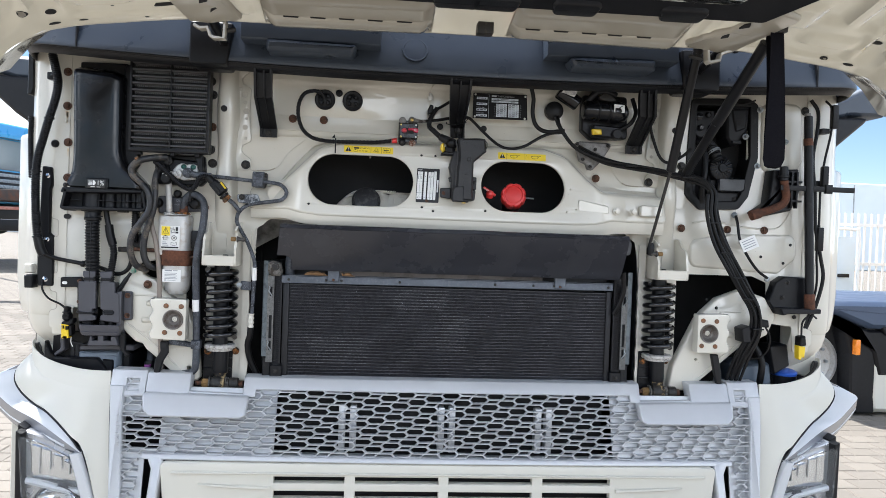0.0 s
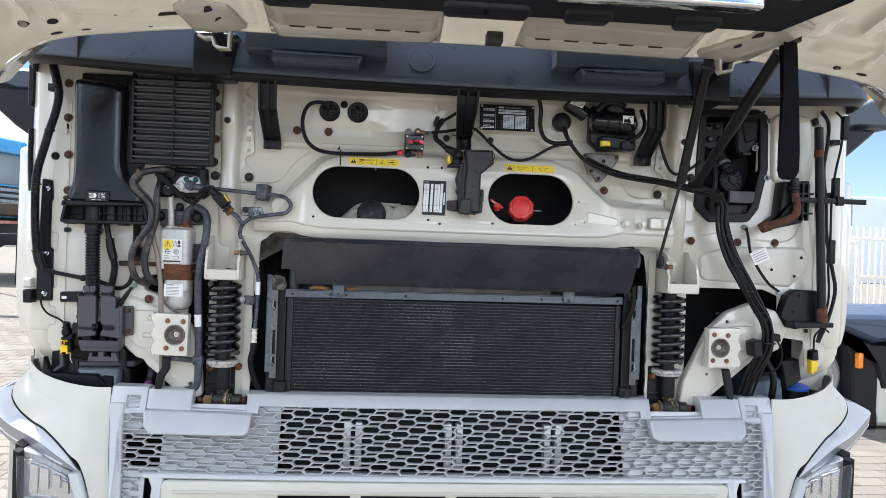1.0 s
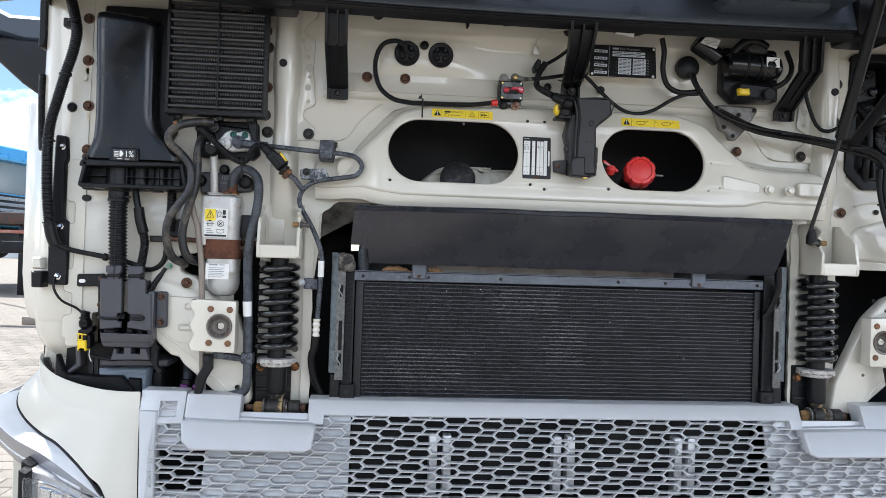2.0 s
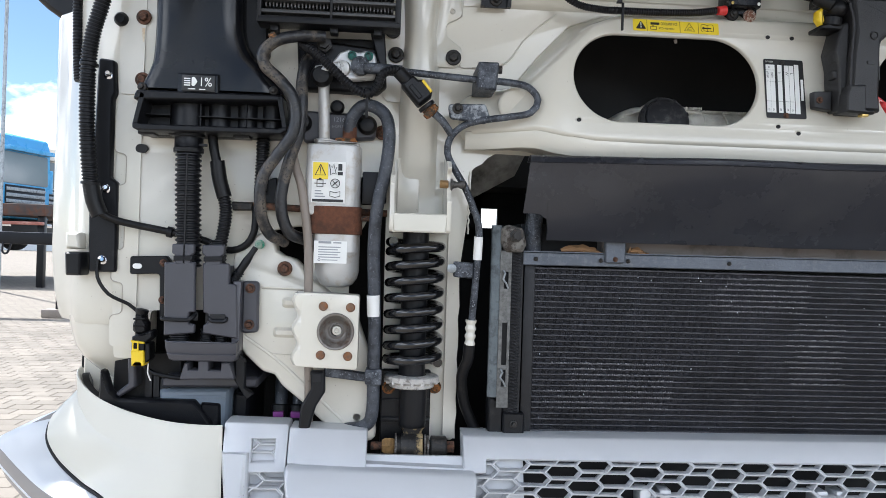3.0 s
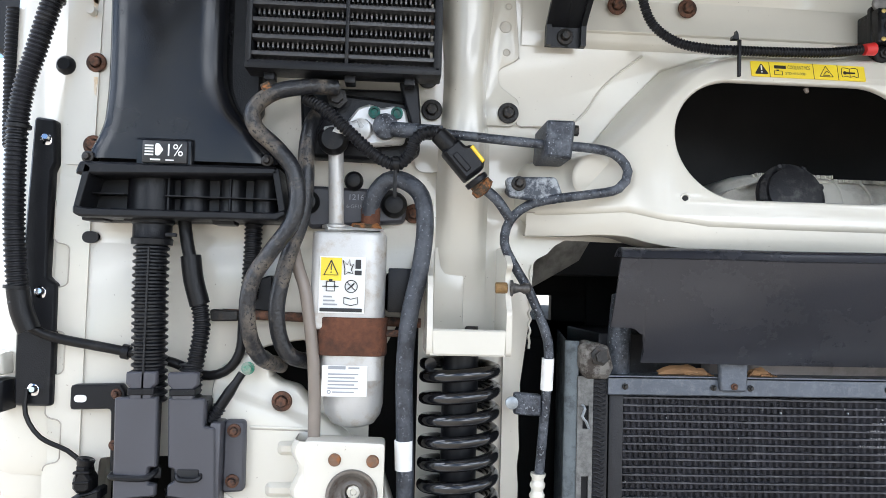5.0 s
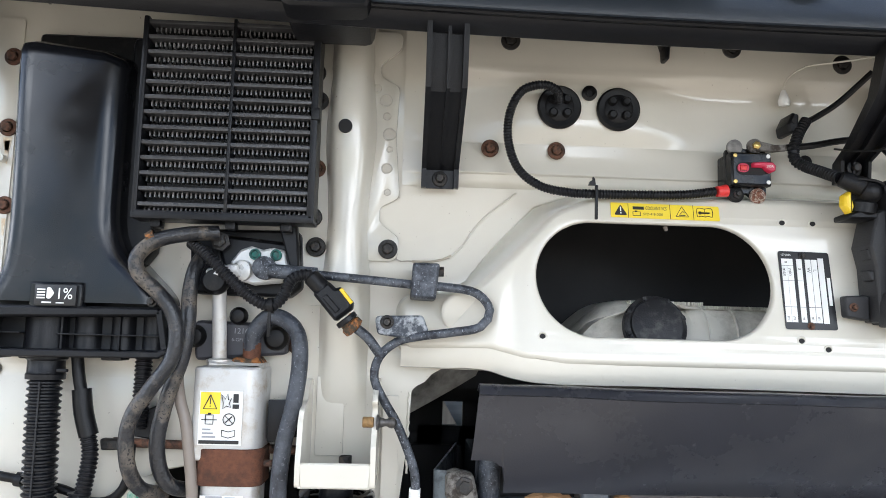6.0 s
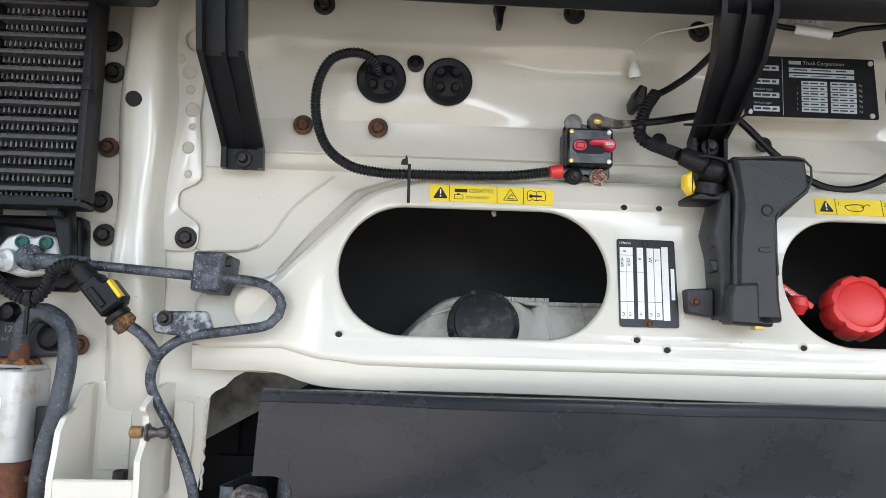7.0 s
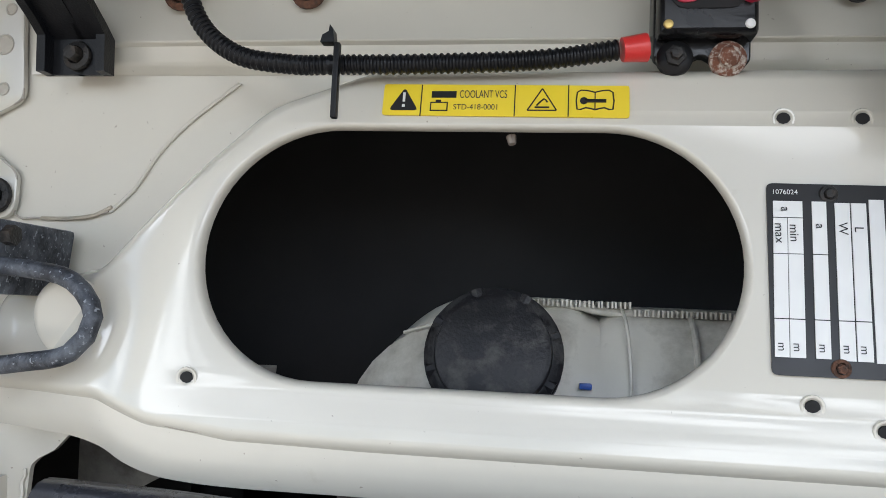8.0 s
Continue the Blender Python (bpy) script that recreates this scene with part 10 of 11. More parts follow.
part("bracket", prism(BM(), rounded([(0.98, 1.34), (1.04, 1.345), (1.05, 1.28), (1.0, 1.25)], 0.006, 2), 0.13, 0.2, 0.005), PLASTIC, lt)
hb = thing("strap_latch", (0.79, 0.06, 1.25), "black rubber strap latch below the lock plate", "strap")
part("strap", prism(BM(), rounded([(0.785, 1.322), (0.763, 1.322), (0.775, 1.268), (0.785, 1.23), (0.80, 1.235), (0.797, 1.27)], 0.004, 3), 0.044, 0.056, 0.003), PLASTIC, hb)

# ---- bumper and lower grille ----
bp = thing("front_bumper", (0, 0.05, 0.5), "white bumper with silver honeycomb grille and wrapped corners", "bumper")


def gy(x, z):
    """Depth of the grille face: leaning forward below its top edge and bowed across."""
    d = 1.225 - z
    return 0.028 - (0.55 * d if d < 0.09 else 0.0495 + 0.22 * (d - 0.09)) + 0.022 * (x / 0.9) ** 2


def on_grille(bm):
    for v in bm.verts:
        v.co.y += gy(v.co.x, v.co.z)
    return bm


def flat(pts, d0, d1, bev=0.0, n=1):
    """A plate on the curved grille face, cut into strips so that it follows the bow."""
    bm = prism(BM(), pts, d0, d1, bev)
    xs = [p[0] for p in pts]
    for i in range(1, n):
        x = min(xs) + (max(xs) - min(xs)) * i / n
        bmesh.ops.bisect_plane(bm, geom=bm.verts[:] + bm.edges[:] + bm.faces[:], plane_co=(x, 0, 0), plane_no=(1, 0, 0))
    return on_grille(bm)


part("top_rail", flat([(-0.554, 1.231), (0.549, 1.234), (0.549, 1.184), (0.519, 1.184), (0.519, 1.201), (-0.520, 1.199), (-0.520, 1.181), (-0.554, 1.181)], -0.004, 0.05, 0.003, 12), SILVER, bp)
for s in (-1, 1):
    window = [(s * 0.868, 1.222), (s * 0.830, 1.2225), (s * 0.829, 1.190), (s * 0.866, 1.188)]
    part("corner_block", on_grille(sheet(BM(), rounded([(s * 0.908, 1.241), (s * 0.815, 1.240), (s * 0.815, 1.180), (s * 0.885, 1.178), (s * 0.905, 1.19)], 0.002, 2), [window], -0.0065, 0.004, skirt=((0.0008, 0.0006), (0.0012, 0.002), (0.0012, 0.045)), rim=0.012)), SILVER, bp)
    part("window_floor", flat([(s * 0.875, 1.228), (s * 0.822, 1.228), (s * 0.822, 1.183), (s * 0.875, 1.183)], 0.004, 0.010), SILVER, bp)
    part("corner_block", flat(rounded([(s * 0.812, 1.237), (s * 0.697, 1.236), (s * 0.697, 1.186), (s * 0.812, 1.19)], 0.002, 2), -0.008, 0.04, 0.0015, 3), SILVER, bp)
    part("pad", flat(rounded([(s * 0.815, 1.190), (s * 0.535, 1.186), (s * 0.54, 1.140), (s * 0.555, 1.133), (s * 0.79, 1.134), (s * 0.808, 1.150)], 0.008, 3), -0.026, 0.01, 0.004, 6), SILVER, bp)
    part("notch_floor", flat([(s * 0.70, 1.192), (s * 0.545, 1.188), (s * 0.545, 1.182), (s * 0.70, 1.185)], -0.004, 0.014, 0.0, 2), SILVER, bp)
    part("outer_border", flat([(s * 0.908, 1.203), (s * 0.868, 1.203), (s * 0.862, 1.125), (s * 0.842, 0.86), (s * 0.872, 0.86), (s * 0.893, 1.12)], -0.012, 0.03, 0.004, 2), SILVER, bp)
    part("inner_border", flat(rounded([(s * 0.79, 1.036), (s * 0.75, 1.034), (s * 0.745, 1.02), (s * 0.762, 0.86), (s * 0.785, 0.86), (s * 0.775, 1.0)], 0.006, 2), -0.012, 0.03, 0.004, 2), SILVER, bp)
    part("backing", flat([(s * 0.87, 1.20), (s * 0.463, 1.20), (s * 0.463, 1.03), (s * 0.80, 1.03), (s * 0.80, 0.86), (s * 0.85, 0.86)] if s > 0 else
                         [(-0.765, 1.20), (-0.463, 1.20), (-0.463, 1.03), (-0.80, 1.03), (-0.80, 0.86), (-0.85, 0.86), (-0.86, 1.045), (-0.765, 1.045)], 0.012, 0.018, 0.0, 8), SILVER, bp)
part("backing", flat([(-0.87, 1.20), (-0.765, 1.20), (-0.765, 1.125), (-0.87, 1.125)], 0.012, 0.018, 0.0, 2), SILVER, bp)
part("bottom_rail", flat([(-0.80, 1.038), (0.80, 1.036), (0.80, 1.022), (-0.80, 1.024)], -0.012, 0.035, 0.003, 16), SILVER, bp)
# honeycomb of flattened hexagons on a slanting lattice, each with its own ridged outline
STEP_A, STEP_B = Vector((0.0470, 0.0092)), Vector((0.0767, -0.0092))
HEX = [(0.0272, 0.0), (0.0172, 0.0087), (-0.0172, 0.0087), (-0.0272, 0.0), (-0.0172, -0.0087), (0.0172, -0.0087)]


def in_mesh(x, z):
    ax = abs(x)
    if ax < 0.547:
        return 1.034 < z < 1.204
    if ax < 0.815:
        return 1.034 < z < 1.140
    return (1.034 < z < 1.225 and ax < 0.874) or (0.86 < z <= 1.036 and 0.772 < ax < 0.858)


def ridge_bar(bm, a, b, w=0.0017):
    """A thin bar with a narrow flat crest and sloping sides."""
    t = (b - a).normalized()
    n = Vector((-t.y, t.x))
    ring = []
    for p in (a - t * 0.0006, b + t * 0.0006):
        ring.append([bm.verts.new((p.x + n.x * o, d + gy(p.x, p.y), p.y + n.y * o)) for o, d in ((-w, 0.010), (-w, -0.0010), (-w * 0.42, -0.0030), (w * 0.42, -0.0030), (w, -0.0010), (w, 0.010))])
    for k in range(5):
        bm.faces.new((ring[0][k], ring[0][k + 1], ring[1][k + 1], ring[1][k]))


bm = BM()
for i in range(-30, 31):
    for j in range(-30, 31):
        c = Vector((-0.423, 1.1575)) + STEP_A * i + STEP_B * j
        if abs(c.x) > 0.91 or not 0.84 < c.y < 1.24:
            continue
        for k in range(6):
            a, b = c + Vector(HEX[k - 1]), c + Vector(HEX[k])
            cuts = [a + (b - a) * (q / 4) for q in range(5)]
            for p, q in zip(cuts, cuts[1:]):
                m = (p + q) / 2
                if in_mesh(m.x, m.y):
                    ridge_bar(bm, p, q)
bmesh.ops.recalc_face_normals(bm, faces=bm.faces[:])
tagged(part("honeycomb", bm, SILVER, bp, "silver honeycomb mesh"), kind="stuff")
for x in (-0.285, -0.255, -0.015, 0.015, 0.255, 0.285):
    part("mesh_post", box(BM(), x - 0.009, x + 0.009, -0.004, 0.03, 1.04, 1.165, 0.004), SILVER, bp)
# added black slab gives the shade seen through the honeycomb
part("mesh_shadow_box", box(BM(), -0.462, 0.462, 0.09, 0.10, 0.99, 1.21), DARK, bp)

# lower white panel with cooling slots
slots = []
for z0, z1 in ((0.966, 0.988), (0.925, 0.950), (0.885, 0.910)):
    for a, b in ((-0.458, -0.271), (-0.244, -0.02), (0.006, 0.234), (0.262, 0.45)):
        slots.append([(a, z0), (b, z0), (b, z1), (a, z1)])
bm = sheet(BM(), rounded([(-0.748, 1.017), (0.745, 1.017), (0.725, 0.80), (-0.728, 0.80)], 0.012, 4), slots, -0.052, 0.006, skirt=((0.002, 0.001), (0.004, 0.005), (0.004, 0.05)), rim=0.025)
part("lower_panel", bm, WHITE, bp)
bm = BM()
prism(bm, [(-0.72, 0.998), (0.715, 0.998), (0.715, 0.992), (-0.72, 0.992)], -0.060, -0.05, 0.002)
for s in (-1, 1):
    prism(bm, [(s * 0.65, 0.967), (s * 0.465, 0.960), (s * 0.465, 0.952), (s * 0.60, 0.958)], -0.062, -0.05, 0.002)
part("moulded_rib", bm, WHITE, bp)
# added black slabs: shade behind the cooling slots and in the gap
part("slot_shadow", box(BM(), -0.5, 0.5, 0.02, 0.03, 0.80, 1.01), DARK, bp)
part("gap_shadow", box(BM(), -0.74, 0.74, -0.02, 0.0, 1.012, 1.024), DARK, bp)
part("step_gap", box(BM(), -0.75, 0.75, -0.035, -0.02, 1.016, 1.022), PLASTIC, bp)

# wrapped corners: stations from the rear end of the shell round to the grille
TOP = [(1.177, 0.20, 1.296), (1.172, 0.172, 1.292), (1.155, 0.148, 1.277), (1.115, 0.115, 1.260), (1.06, 0.085, 1.247), (1.0, 0.062, 1.239), (0.96, 0.052, 1.237), (0.93, 0.047, 1.237), (0.911, 0.044, 1.238)]
MID = [(1.178, 0.20, 1.262), (1.172, 0.165, 1.258), (1.152, 0.135, 1.235), (1.115, 0.10, 1.21), (1.06, 0.065, 1.19), (1.0, 0.03, 1.165), (0.955, 0.012, 1.14), (0.925, 0.005, 1.10), (0.902, 0.0, 1.06)]
FLARE = [(1.19, 0.20, 1.24), (1.204, 0.168, 1.226), (1.204, 0.145, 1.195), (1.18, 0.13, 1.163), (1.132, 0.10, 1.137), (1.075, 0.05, 1.124), (1.0, 0.003, 1.075), (0.95, -0.012, 1.01), (0.868, -0.045, 0.70)]
CREASE = [(1.285, 0.168, 1.187), (1.286, 0.155, 1.183), (1.262, 0.138, 1.168), (1.23, 0.12, 1.148), (1.183, 0.09, 1.127), (1.10, 0.04, 1.104), (1.02, 0.0, 1.066), (0.968, -0.016, 1.035)]
INNER = FLARE[:7] + [(0.961, -0.012, 1.032)]
DROP = [1, 1, 1, 1, 1, 0.9, 0.45, 0.05]


def inward(p):
    return (Vector((0.90, 0.42, 0)) - Vector((p.x, p.y, 0))).normalized()


BROWFACE = mat("smoked_silver_lens", (0.27, 0.27, 0.28), 0.22, 0.2, 0.08, 8, coat=0.5, rvary=0.05)
for s in (-1, 1):
    top, mid, flare = stations(TOP), stations(MID), stations(FLARE)
    rows = []
    for t, m, f in zip(top, mid, flare):
        i = inward(t)
        r = [t + i * 0.008 + Vector((0, 0, -0.03)), t + i * 0.005 + Vector((0, 0, -0.002)), t + i * 0.0015 + Vector((0, 0, 0.001)), t]
        c = t.lerp(m, 0.048 / max(0.05, t.z - m.z)) + i * 0.004
        r += [t.lerp(c, u) for u in (0.35, 0.7, 0.96)] + [c * (1 - u) ** 2 + m * 2 * u * (1 - u) + f * u * u for u in [k / 9 for k in range(0, 10)]]
        r.append(f + inward(f) * 0.02 + Vector((0, 0, -0.006)))
        rows.append(r)
    part("corner_shell", skin(BM(), rows, s), WHITE, bp)
    rows = []
    for t in top[4:]:
        i = inward(t)
        rows.append([t + i * 0.009 + Vector((0, 0, -0.006)), t + i * 0.02 + Vector((0, 0, -0.006)), t + i * 0.026 + Vector((0, 0, -0.02)), t + i * 0.03 + Vector((0, 0, -0.09))])
    part("inner_lip", skin(BM(), rows, s), PLASTIC, bp, "black plastic liner inside the bumper corner")

    # headlamp with its silver brow
    hl = thing("headlamp", (s * 1.03, 0.05, 0.75), "headlamp with chrome reflectors under a silver brow", "headlamp", "headlamps")
    inner, crease = stations(INNER), stations(CREASE)
    drop = [d.x for d in stations([(d, 0, 0) for d in DROP])]
    gap = Vector((0, 0, -0.006))
    part("brow_top", skin(BM(), [[p + gap + Vector((0, 0, -0.02)), p + gap, p * 0.5 + c * 0.5 + gap * 0.5 + Vector((0, 0, 0.003)), c - (c - p).normalized() * 0.006 * d + Vector((0, 0, 0.0015 * d)), c + Vector((0, 0, -0.003 * d))] for p, c, d in zip(inner, crease, drop)], s), SILLENS, hl, "glossy pale silver brow lens")
    low = [c + inward(c) * 0.014 * d + Vector((0, 0, -0.058 * d)) for c, d in zip(crease, drop)]
    part("brow_face", skin(BM(), [[c + Vector((0, 0, -0.003 * d)), c * 0.5 + l * 0.5 - inward(c) * 0.004 * d, l, l + inward(l) * 0.05] for c, l, d in zip(crease, low, drop)], s), BROWFACE, hl, "smoked silver edge of the brow")
    part("light_strip", tube(BM(), [Vector((s * q.x, q.y, q.z)) for q in [c * 0.38 + l * 0.62 - inward(c) * 0.002 for c, l in zip(crease[6:38], low[6:38])]], 0.0032, 6, smooth=False), SILLENS, hl)
    part("gap_line", tube(BM(), [Vector((s * p.x, p.y, p.z - 0.004)) for p in inner[8:]], 0.0026, 6, smooth=False), DARK, hl)
    part("brow_end", prism(BM(), [(s * 1.188, 1.236), (s * 1.286, 1.183), (s * 1.274, 1.127), (s * 1.188, 1.12)], 0.166, 0.172), BROWFACE, hl)
    LAMPIN = mat("silvered_lamp_interior", (0.50, 0.51, 0.53), 0.24, 0.7, 0.1, 20, rvary=0.06)
    part("housing", prism(BM(), rounded([(s * 1.125, 1.085), (s * 1.07, 1.066), (s * 0.99, 1.026), (s * 0.968, 0.985), (s * 0.93, 0.90), (s * 0.90, 0.75), (s * 1.10, 0.75), (s * 1.118, 0.9)], 0.008, 2), 0.012, 0.06, 0.004), LAMPIN, hl, "silvered lamp interior")
    for k, (xa, xb, za, zb) in enumerate(((1.092, 1.068, 1.048, 0.972), (1.066, 1.040, 1.040, 0.985), (1.036, 1.012, 1.024, 0.985), (1.008, 0.990, 1.008, 0.972))):
        part("facet", prism(BM(), [(s * xa, za), (s * xb, za - 0.006), (s * xb, zb), (s * xa, zb + 0.004)], -0.004 - 0.003 * (k % 2), 0.006, 0.003), CHROME, hl)
    part("side_shade", prism(BM(), [(s * 1.128, 1.086), (s * 1.112, 1.080), (s * 1.104, 0.75), (s * 1.125, 0.75)], -0.018, 0.05, 0.003), PLASTIC, hl)
    for cx, cz, r in ((s * 1.02, 0.885, 0.058),):
        part("reflector", lathe(BM(), [(r, 0.02), (r * 0.96, 0.022), (r * 0.8, 0.004), (r * 0.5, -0.012), (r * 0.2, -0.02), (0, -0.021)], (cx, 0.0, cz), seg=28), CHROME, hl)
        part("reflector_bezel", lathe(BM(), [(r, 0.0), (r + 0.006, 0.0), (r + 0.007, 0.016), (r + 0.003, 0.023), (r - 0.001, 0.02)], (cx, 0.0, cz), seg=28), GREYBOX, hl)
    part("reflector_panel", prism(BM(), rounded([(s * 1.10, 1.062), (s * 1.06, 1.046), (s * 1.0, 1.015), (s * 0.985, 0.985), (s * 0.97, 0.95), (s * 1.09, 0.955)], 0.008, 3), 0.004, 0.013, 0.002), CHROME, hl)
    part("divider", tube(BM(), [(s * 1.10, -0.004, 0.955), (s * 1.06, -0.014, 0.95), (s * 1.0, -0.014, 0.935), (s * 0.955, -0.006, 0.925)], 0.010, 8), SILVER, hl)
    part("edge_strip", prism(BM(), [(s * x, z) for x, z in ((0.988, 1.030), (0.962, 1.034), (0.925, 0.915), (0.895, 0.76), (0.925, 0.76), (0.952, 0.90))], -0.030, -0.01, 0.004), SILLENS, hl, "pale light guide strip")
    glass = mat("lamp_glass", (0.9, 0.92, 0.93), 0.03, 0, 0.02, 5, rvary=0.01)
    glass.node_tree.nodes["Principled BSDF"].inputs["Transmission Weight"].default_value = 0.97
    glass.node_tree.nodes["Principled BSDF"].inputs["IOR"].default_value = 1.2
    lens = part("lens", prism(BM(), rounded([(s * 1.115, 1.078), (s * 1.06, 1.057), (s * 0.99, 1.02), (s * 0.968, 0.98), (s * 0.935, 0.90), (s * 0.91, 0.75), (s * 1.095, 0.75)], 0.008, 2), -0.028, -0.025, 0.0), glass, hl, "clear lamp glass")
    lens.visible_shadow = False
    part("wing_edge", prism(BM(), [(s * 1.165, 1.10), (s * 1.20, 1.12), (s * 1.20, 0.6), (s * 1.165, 0.6)], 0.12, 0.6, 0.004), WHITE, bp)
    part("wing_trim", prism(BM(), [(s * 1.118, 1.085), (s * 1.14, 1.095), (s * 1.14, 0.6), (s * 1.10, 0.6)], 0.02, 0.3, 0.004), PLASTIC, bp)
# added solid black box paints the shade under the truck, down to the ground
part("underbody_shade_box", box(BM(), -1.15, 1.15, 0.02, 0.4, 0.0, 0.8), DARK, bp, "black box standing in for the shade under the truck")

# ---- yard behind the truck ----
BLUEP = mat("blue_cab_paint", (0.045, 0.30, 0.58), 0.3, 0, 0.06, 3, coat=0.4)
GLASSD = mat("dark_glass", (0.13, 0.17, 0.19), 0.08, 0, 0.1, 3)
TYRE = mat("tyre_rubber", (0.022, 0.022, 0.023), 0.8, 0, 0.2, 20, 0.4, 80)
PALE = mat("pale_trailer_panel", (0.62, 0.70, 0.76), 0.4, 0, 0.06, 2)
SLATE = mat("slate_wing_paint", (0.045, 0.066, 0.11), 0.4, 0, 0.1, 5)
FENCEW = mat("white_fence_paint", (0.8, 0.8, 0.79), 0.45, 0, 0.05, 8)
CRANEY = mat("yellow_machine_paint", (0.72, 0.44, 0.03), 0.45, 0, 0.1, 4)
ORANGE = mat("amber_lens", (0.85, 0.25, 0.02), 0.25, 0, 0.05, 20)


def wheel(x, y, z, r, w, parent):
    t = part("tyre", lathe(BM(), [(r * 0.55, -w / 2), (r * 0.93, -w / 2), (r, -w * 0.35), (r, w * 0.35), (r * 0.93, w / 2), (r * 0.55, w / 2)], (x, y, z), (1, 0, 0), 36), TYRE, parent)
    rim = part("rim", lathe(BM(), [(r * 0.56, -w * 0.48), (r * 0.5, -w * 0.46), (r * 0.46, -w * 0.2), (r * 0.3, -w * 0.16), (r * 0.24, -w * 0.4), (0, -w * 0.42)], (x, y, z), (1, 0, 0), 30), ALU, parent)
    for i in range(10):
        a = 2 * math.pi * i / 10
        part("wheel_nut", lathe(BM(), [(0.02, 0), (0.018, 0.03), (0, 0.03)], (x - w * 0.3, y + r * 0.36 * math.cos(a), z + r * 0.36 * math.sin(a)), (-1, 0, 0), 6), GALV, rim)


SKYGLASS = mat("windscreen_glass", (0.10, 0.125, 0.14), 0.05, 0, 0.1, 2, coat=1.0)


def far_truck(x, y, paint, label, h=3.7):
    t = thing("parked_truck", (x, y, 0), label, "truck", "parked trucks")
    part("cab", prism(BM(), rounded([(x - 1.25, 1.0), (x + 1.25, 1.0), (x + 1.25, h - 0.4), (x + 1.1, h), (x - 1.1, h), (x - 1.25, h - 0.4)], 0.12, 3), y, y + 2.2, 0.06), paint, t)
    part("windscreen", prism(BM(), rounded([(x - 1.1, 2.15), (x + 1.1, 2.15), (x + 1.04, 3.15), (x - 1.04, 3.15)], 0.08, 3), y - 0.02, y + 0.02, 0.01), SKYGLASS, t)
    part("visor", box(BM(), x - 1.1, x + 1.1, y - 0.25, y + 0.05, 3.18, 3.32, 0.03), paint, t)
    part("grille", box(BM(), x - 0.95, x + 0.95, y - 0.03, y + 0.03, 1.1, 2.1, 0.02), PLASTIC, t)
    for i in range(5):
        part("grille_bar", box(BM(), x - 0.93, x + 0.93, y - 0.06, y - 0.02, 1.16 + i * 0.19, 1.27 + i * 0.19, 0.01), GALV, t)
    part("bumper", box(BM(), x - 1.25, x + 1.25, y - 0.12, y + 0.4, 0.35, 1.02, 0.05), PLASTIC, t)
    for sx in (-1, 1):
        part("headlamp", box(BM(), x + sx * 1.0 - 0.2, x + sx * 1.0 + 0.2, y - 0.14, y - 0.1, 0.78, 0.95, 0.02), CHROME, t)
        part("mirror", box(BM(), x + sx * 1.42 - 0.12, x + sx * 1.42 + 0.12, y + 0.1, y + 0.25, 1.95, 2.75, 0.04), paint, t)
        part("side_window", box(BM(), x + sx * 1.25 - 0.012, x + sx * 1.25 + 0.012, y + 0.4, y + 1.3, 2.0, 2.75, 0.01), GLASSD, t)
        wheel(x + sx * 1.02, y + 1.1, 0.52, 0.52, 0.32, t)
    part("chassis", box(BM(), x - 0.5, x + 0.5, y + 2.0, y + 7.0, 0.75, 1.05), PLASTIC, t)
    for sx in (-1, 1):
        wheel(x + sx * 0.95, y + 6.0, 0.52, 0.52, 0.5, t)
    return t


DECK = 1.25
tl = thing("truck_transporter", (-14.0, 25.0, 0), "truck transporter trailer with a red frame and dark deck", "trailer")
part("deck", box(BM(), -24.0, -11.0, 22.8, 30.0, DECK + 0.9, DECK + 1.25, 0.03), mat("rusty_deck_steel", (0.05, 0.038, 0.034), 0.7, 0, 0.4, 3, dirt=(0.11, 0.05, 0.03), dirt_at=0.55, dirt_scale=4), tl)
part("red_rail", box(BM(), -13.6, -11.0, 22.6, 22.8, DECK + 0.62, DECK + 0.72, 0.03), mat("red_frame_paint", (0.28, 0.10, 0.075), 0.5, 0, 0.25, 6, dirt=(0.45, 0.30, 0.25), dirt_at=0.6, dirt_scale=3), tl)
part("tail_lamp", box(BM(), -13.6, -13.2, 22.5, 22.62, DECK + 0.56, DECK + 0.80, 0.02), RED, tl)
part("under_frame", box(BM(), -24.0, -13.0, 23.2, 23.6, DECK + 0.3, DECK + 0.9, 0.02), PLASTIC, tl)
for x in (-19.0, -17.6):
    wheel(x, 23.6, 0.55, 0.55, 0.4, tl)
part("support_leg", box(BM(), -11.3, -11.1, 23.0, 23.2, 0.0, DECK + 0.9, 0.01), PLASTIC, tl)
for x, y, lift, turn, paint, label in ((-12.55, 24.9, 1.05, 78, BLUEP, "blue tractor unit loaded on the transporter"), (-13.9, 29.2, 1.25, 68, WHITE, "white tractor unit standing behind the blue one"),
                                       (-16.7, 23.2, 1.2, 75, GALV, "grey tractor unit behind on the transporter")):
    t = far_truck(x, y, paint, label)
    t.rotation_euler = (0, 0, radians(turn))
    t.location.z = lift
ch = thing("trailer_chassis", (-9.0, 14.0, 0), "low black trailer chassis standing in the yard", "trailer")
part("frame_rail", box(BM(), -12.5, -6.9, 14.0, 14.3, 1.37, 1.60, 0.02), PLASTIC, ch)
part("hanging_hose", tube(BM(), [(-7.95, 14.0, 1.40), (-7.93, 13.95, 1.22), (-7.85, 13.95, 1.2), (-7.8, 14.0, 1.38)], 0.02, 8, 0.03), PLASTIC, ch)
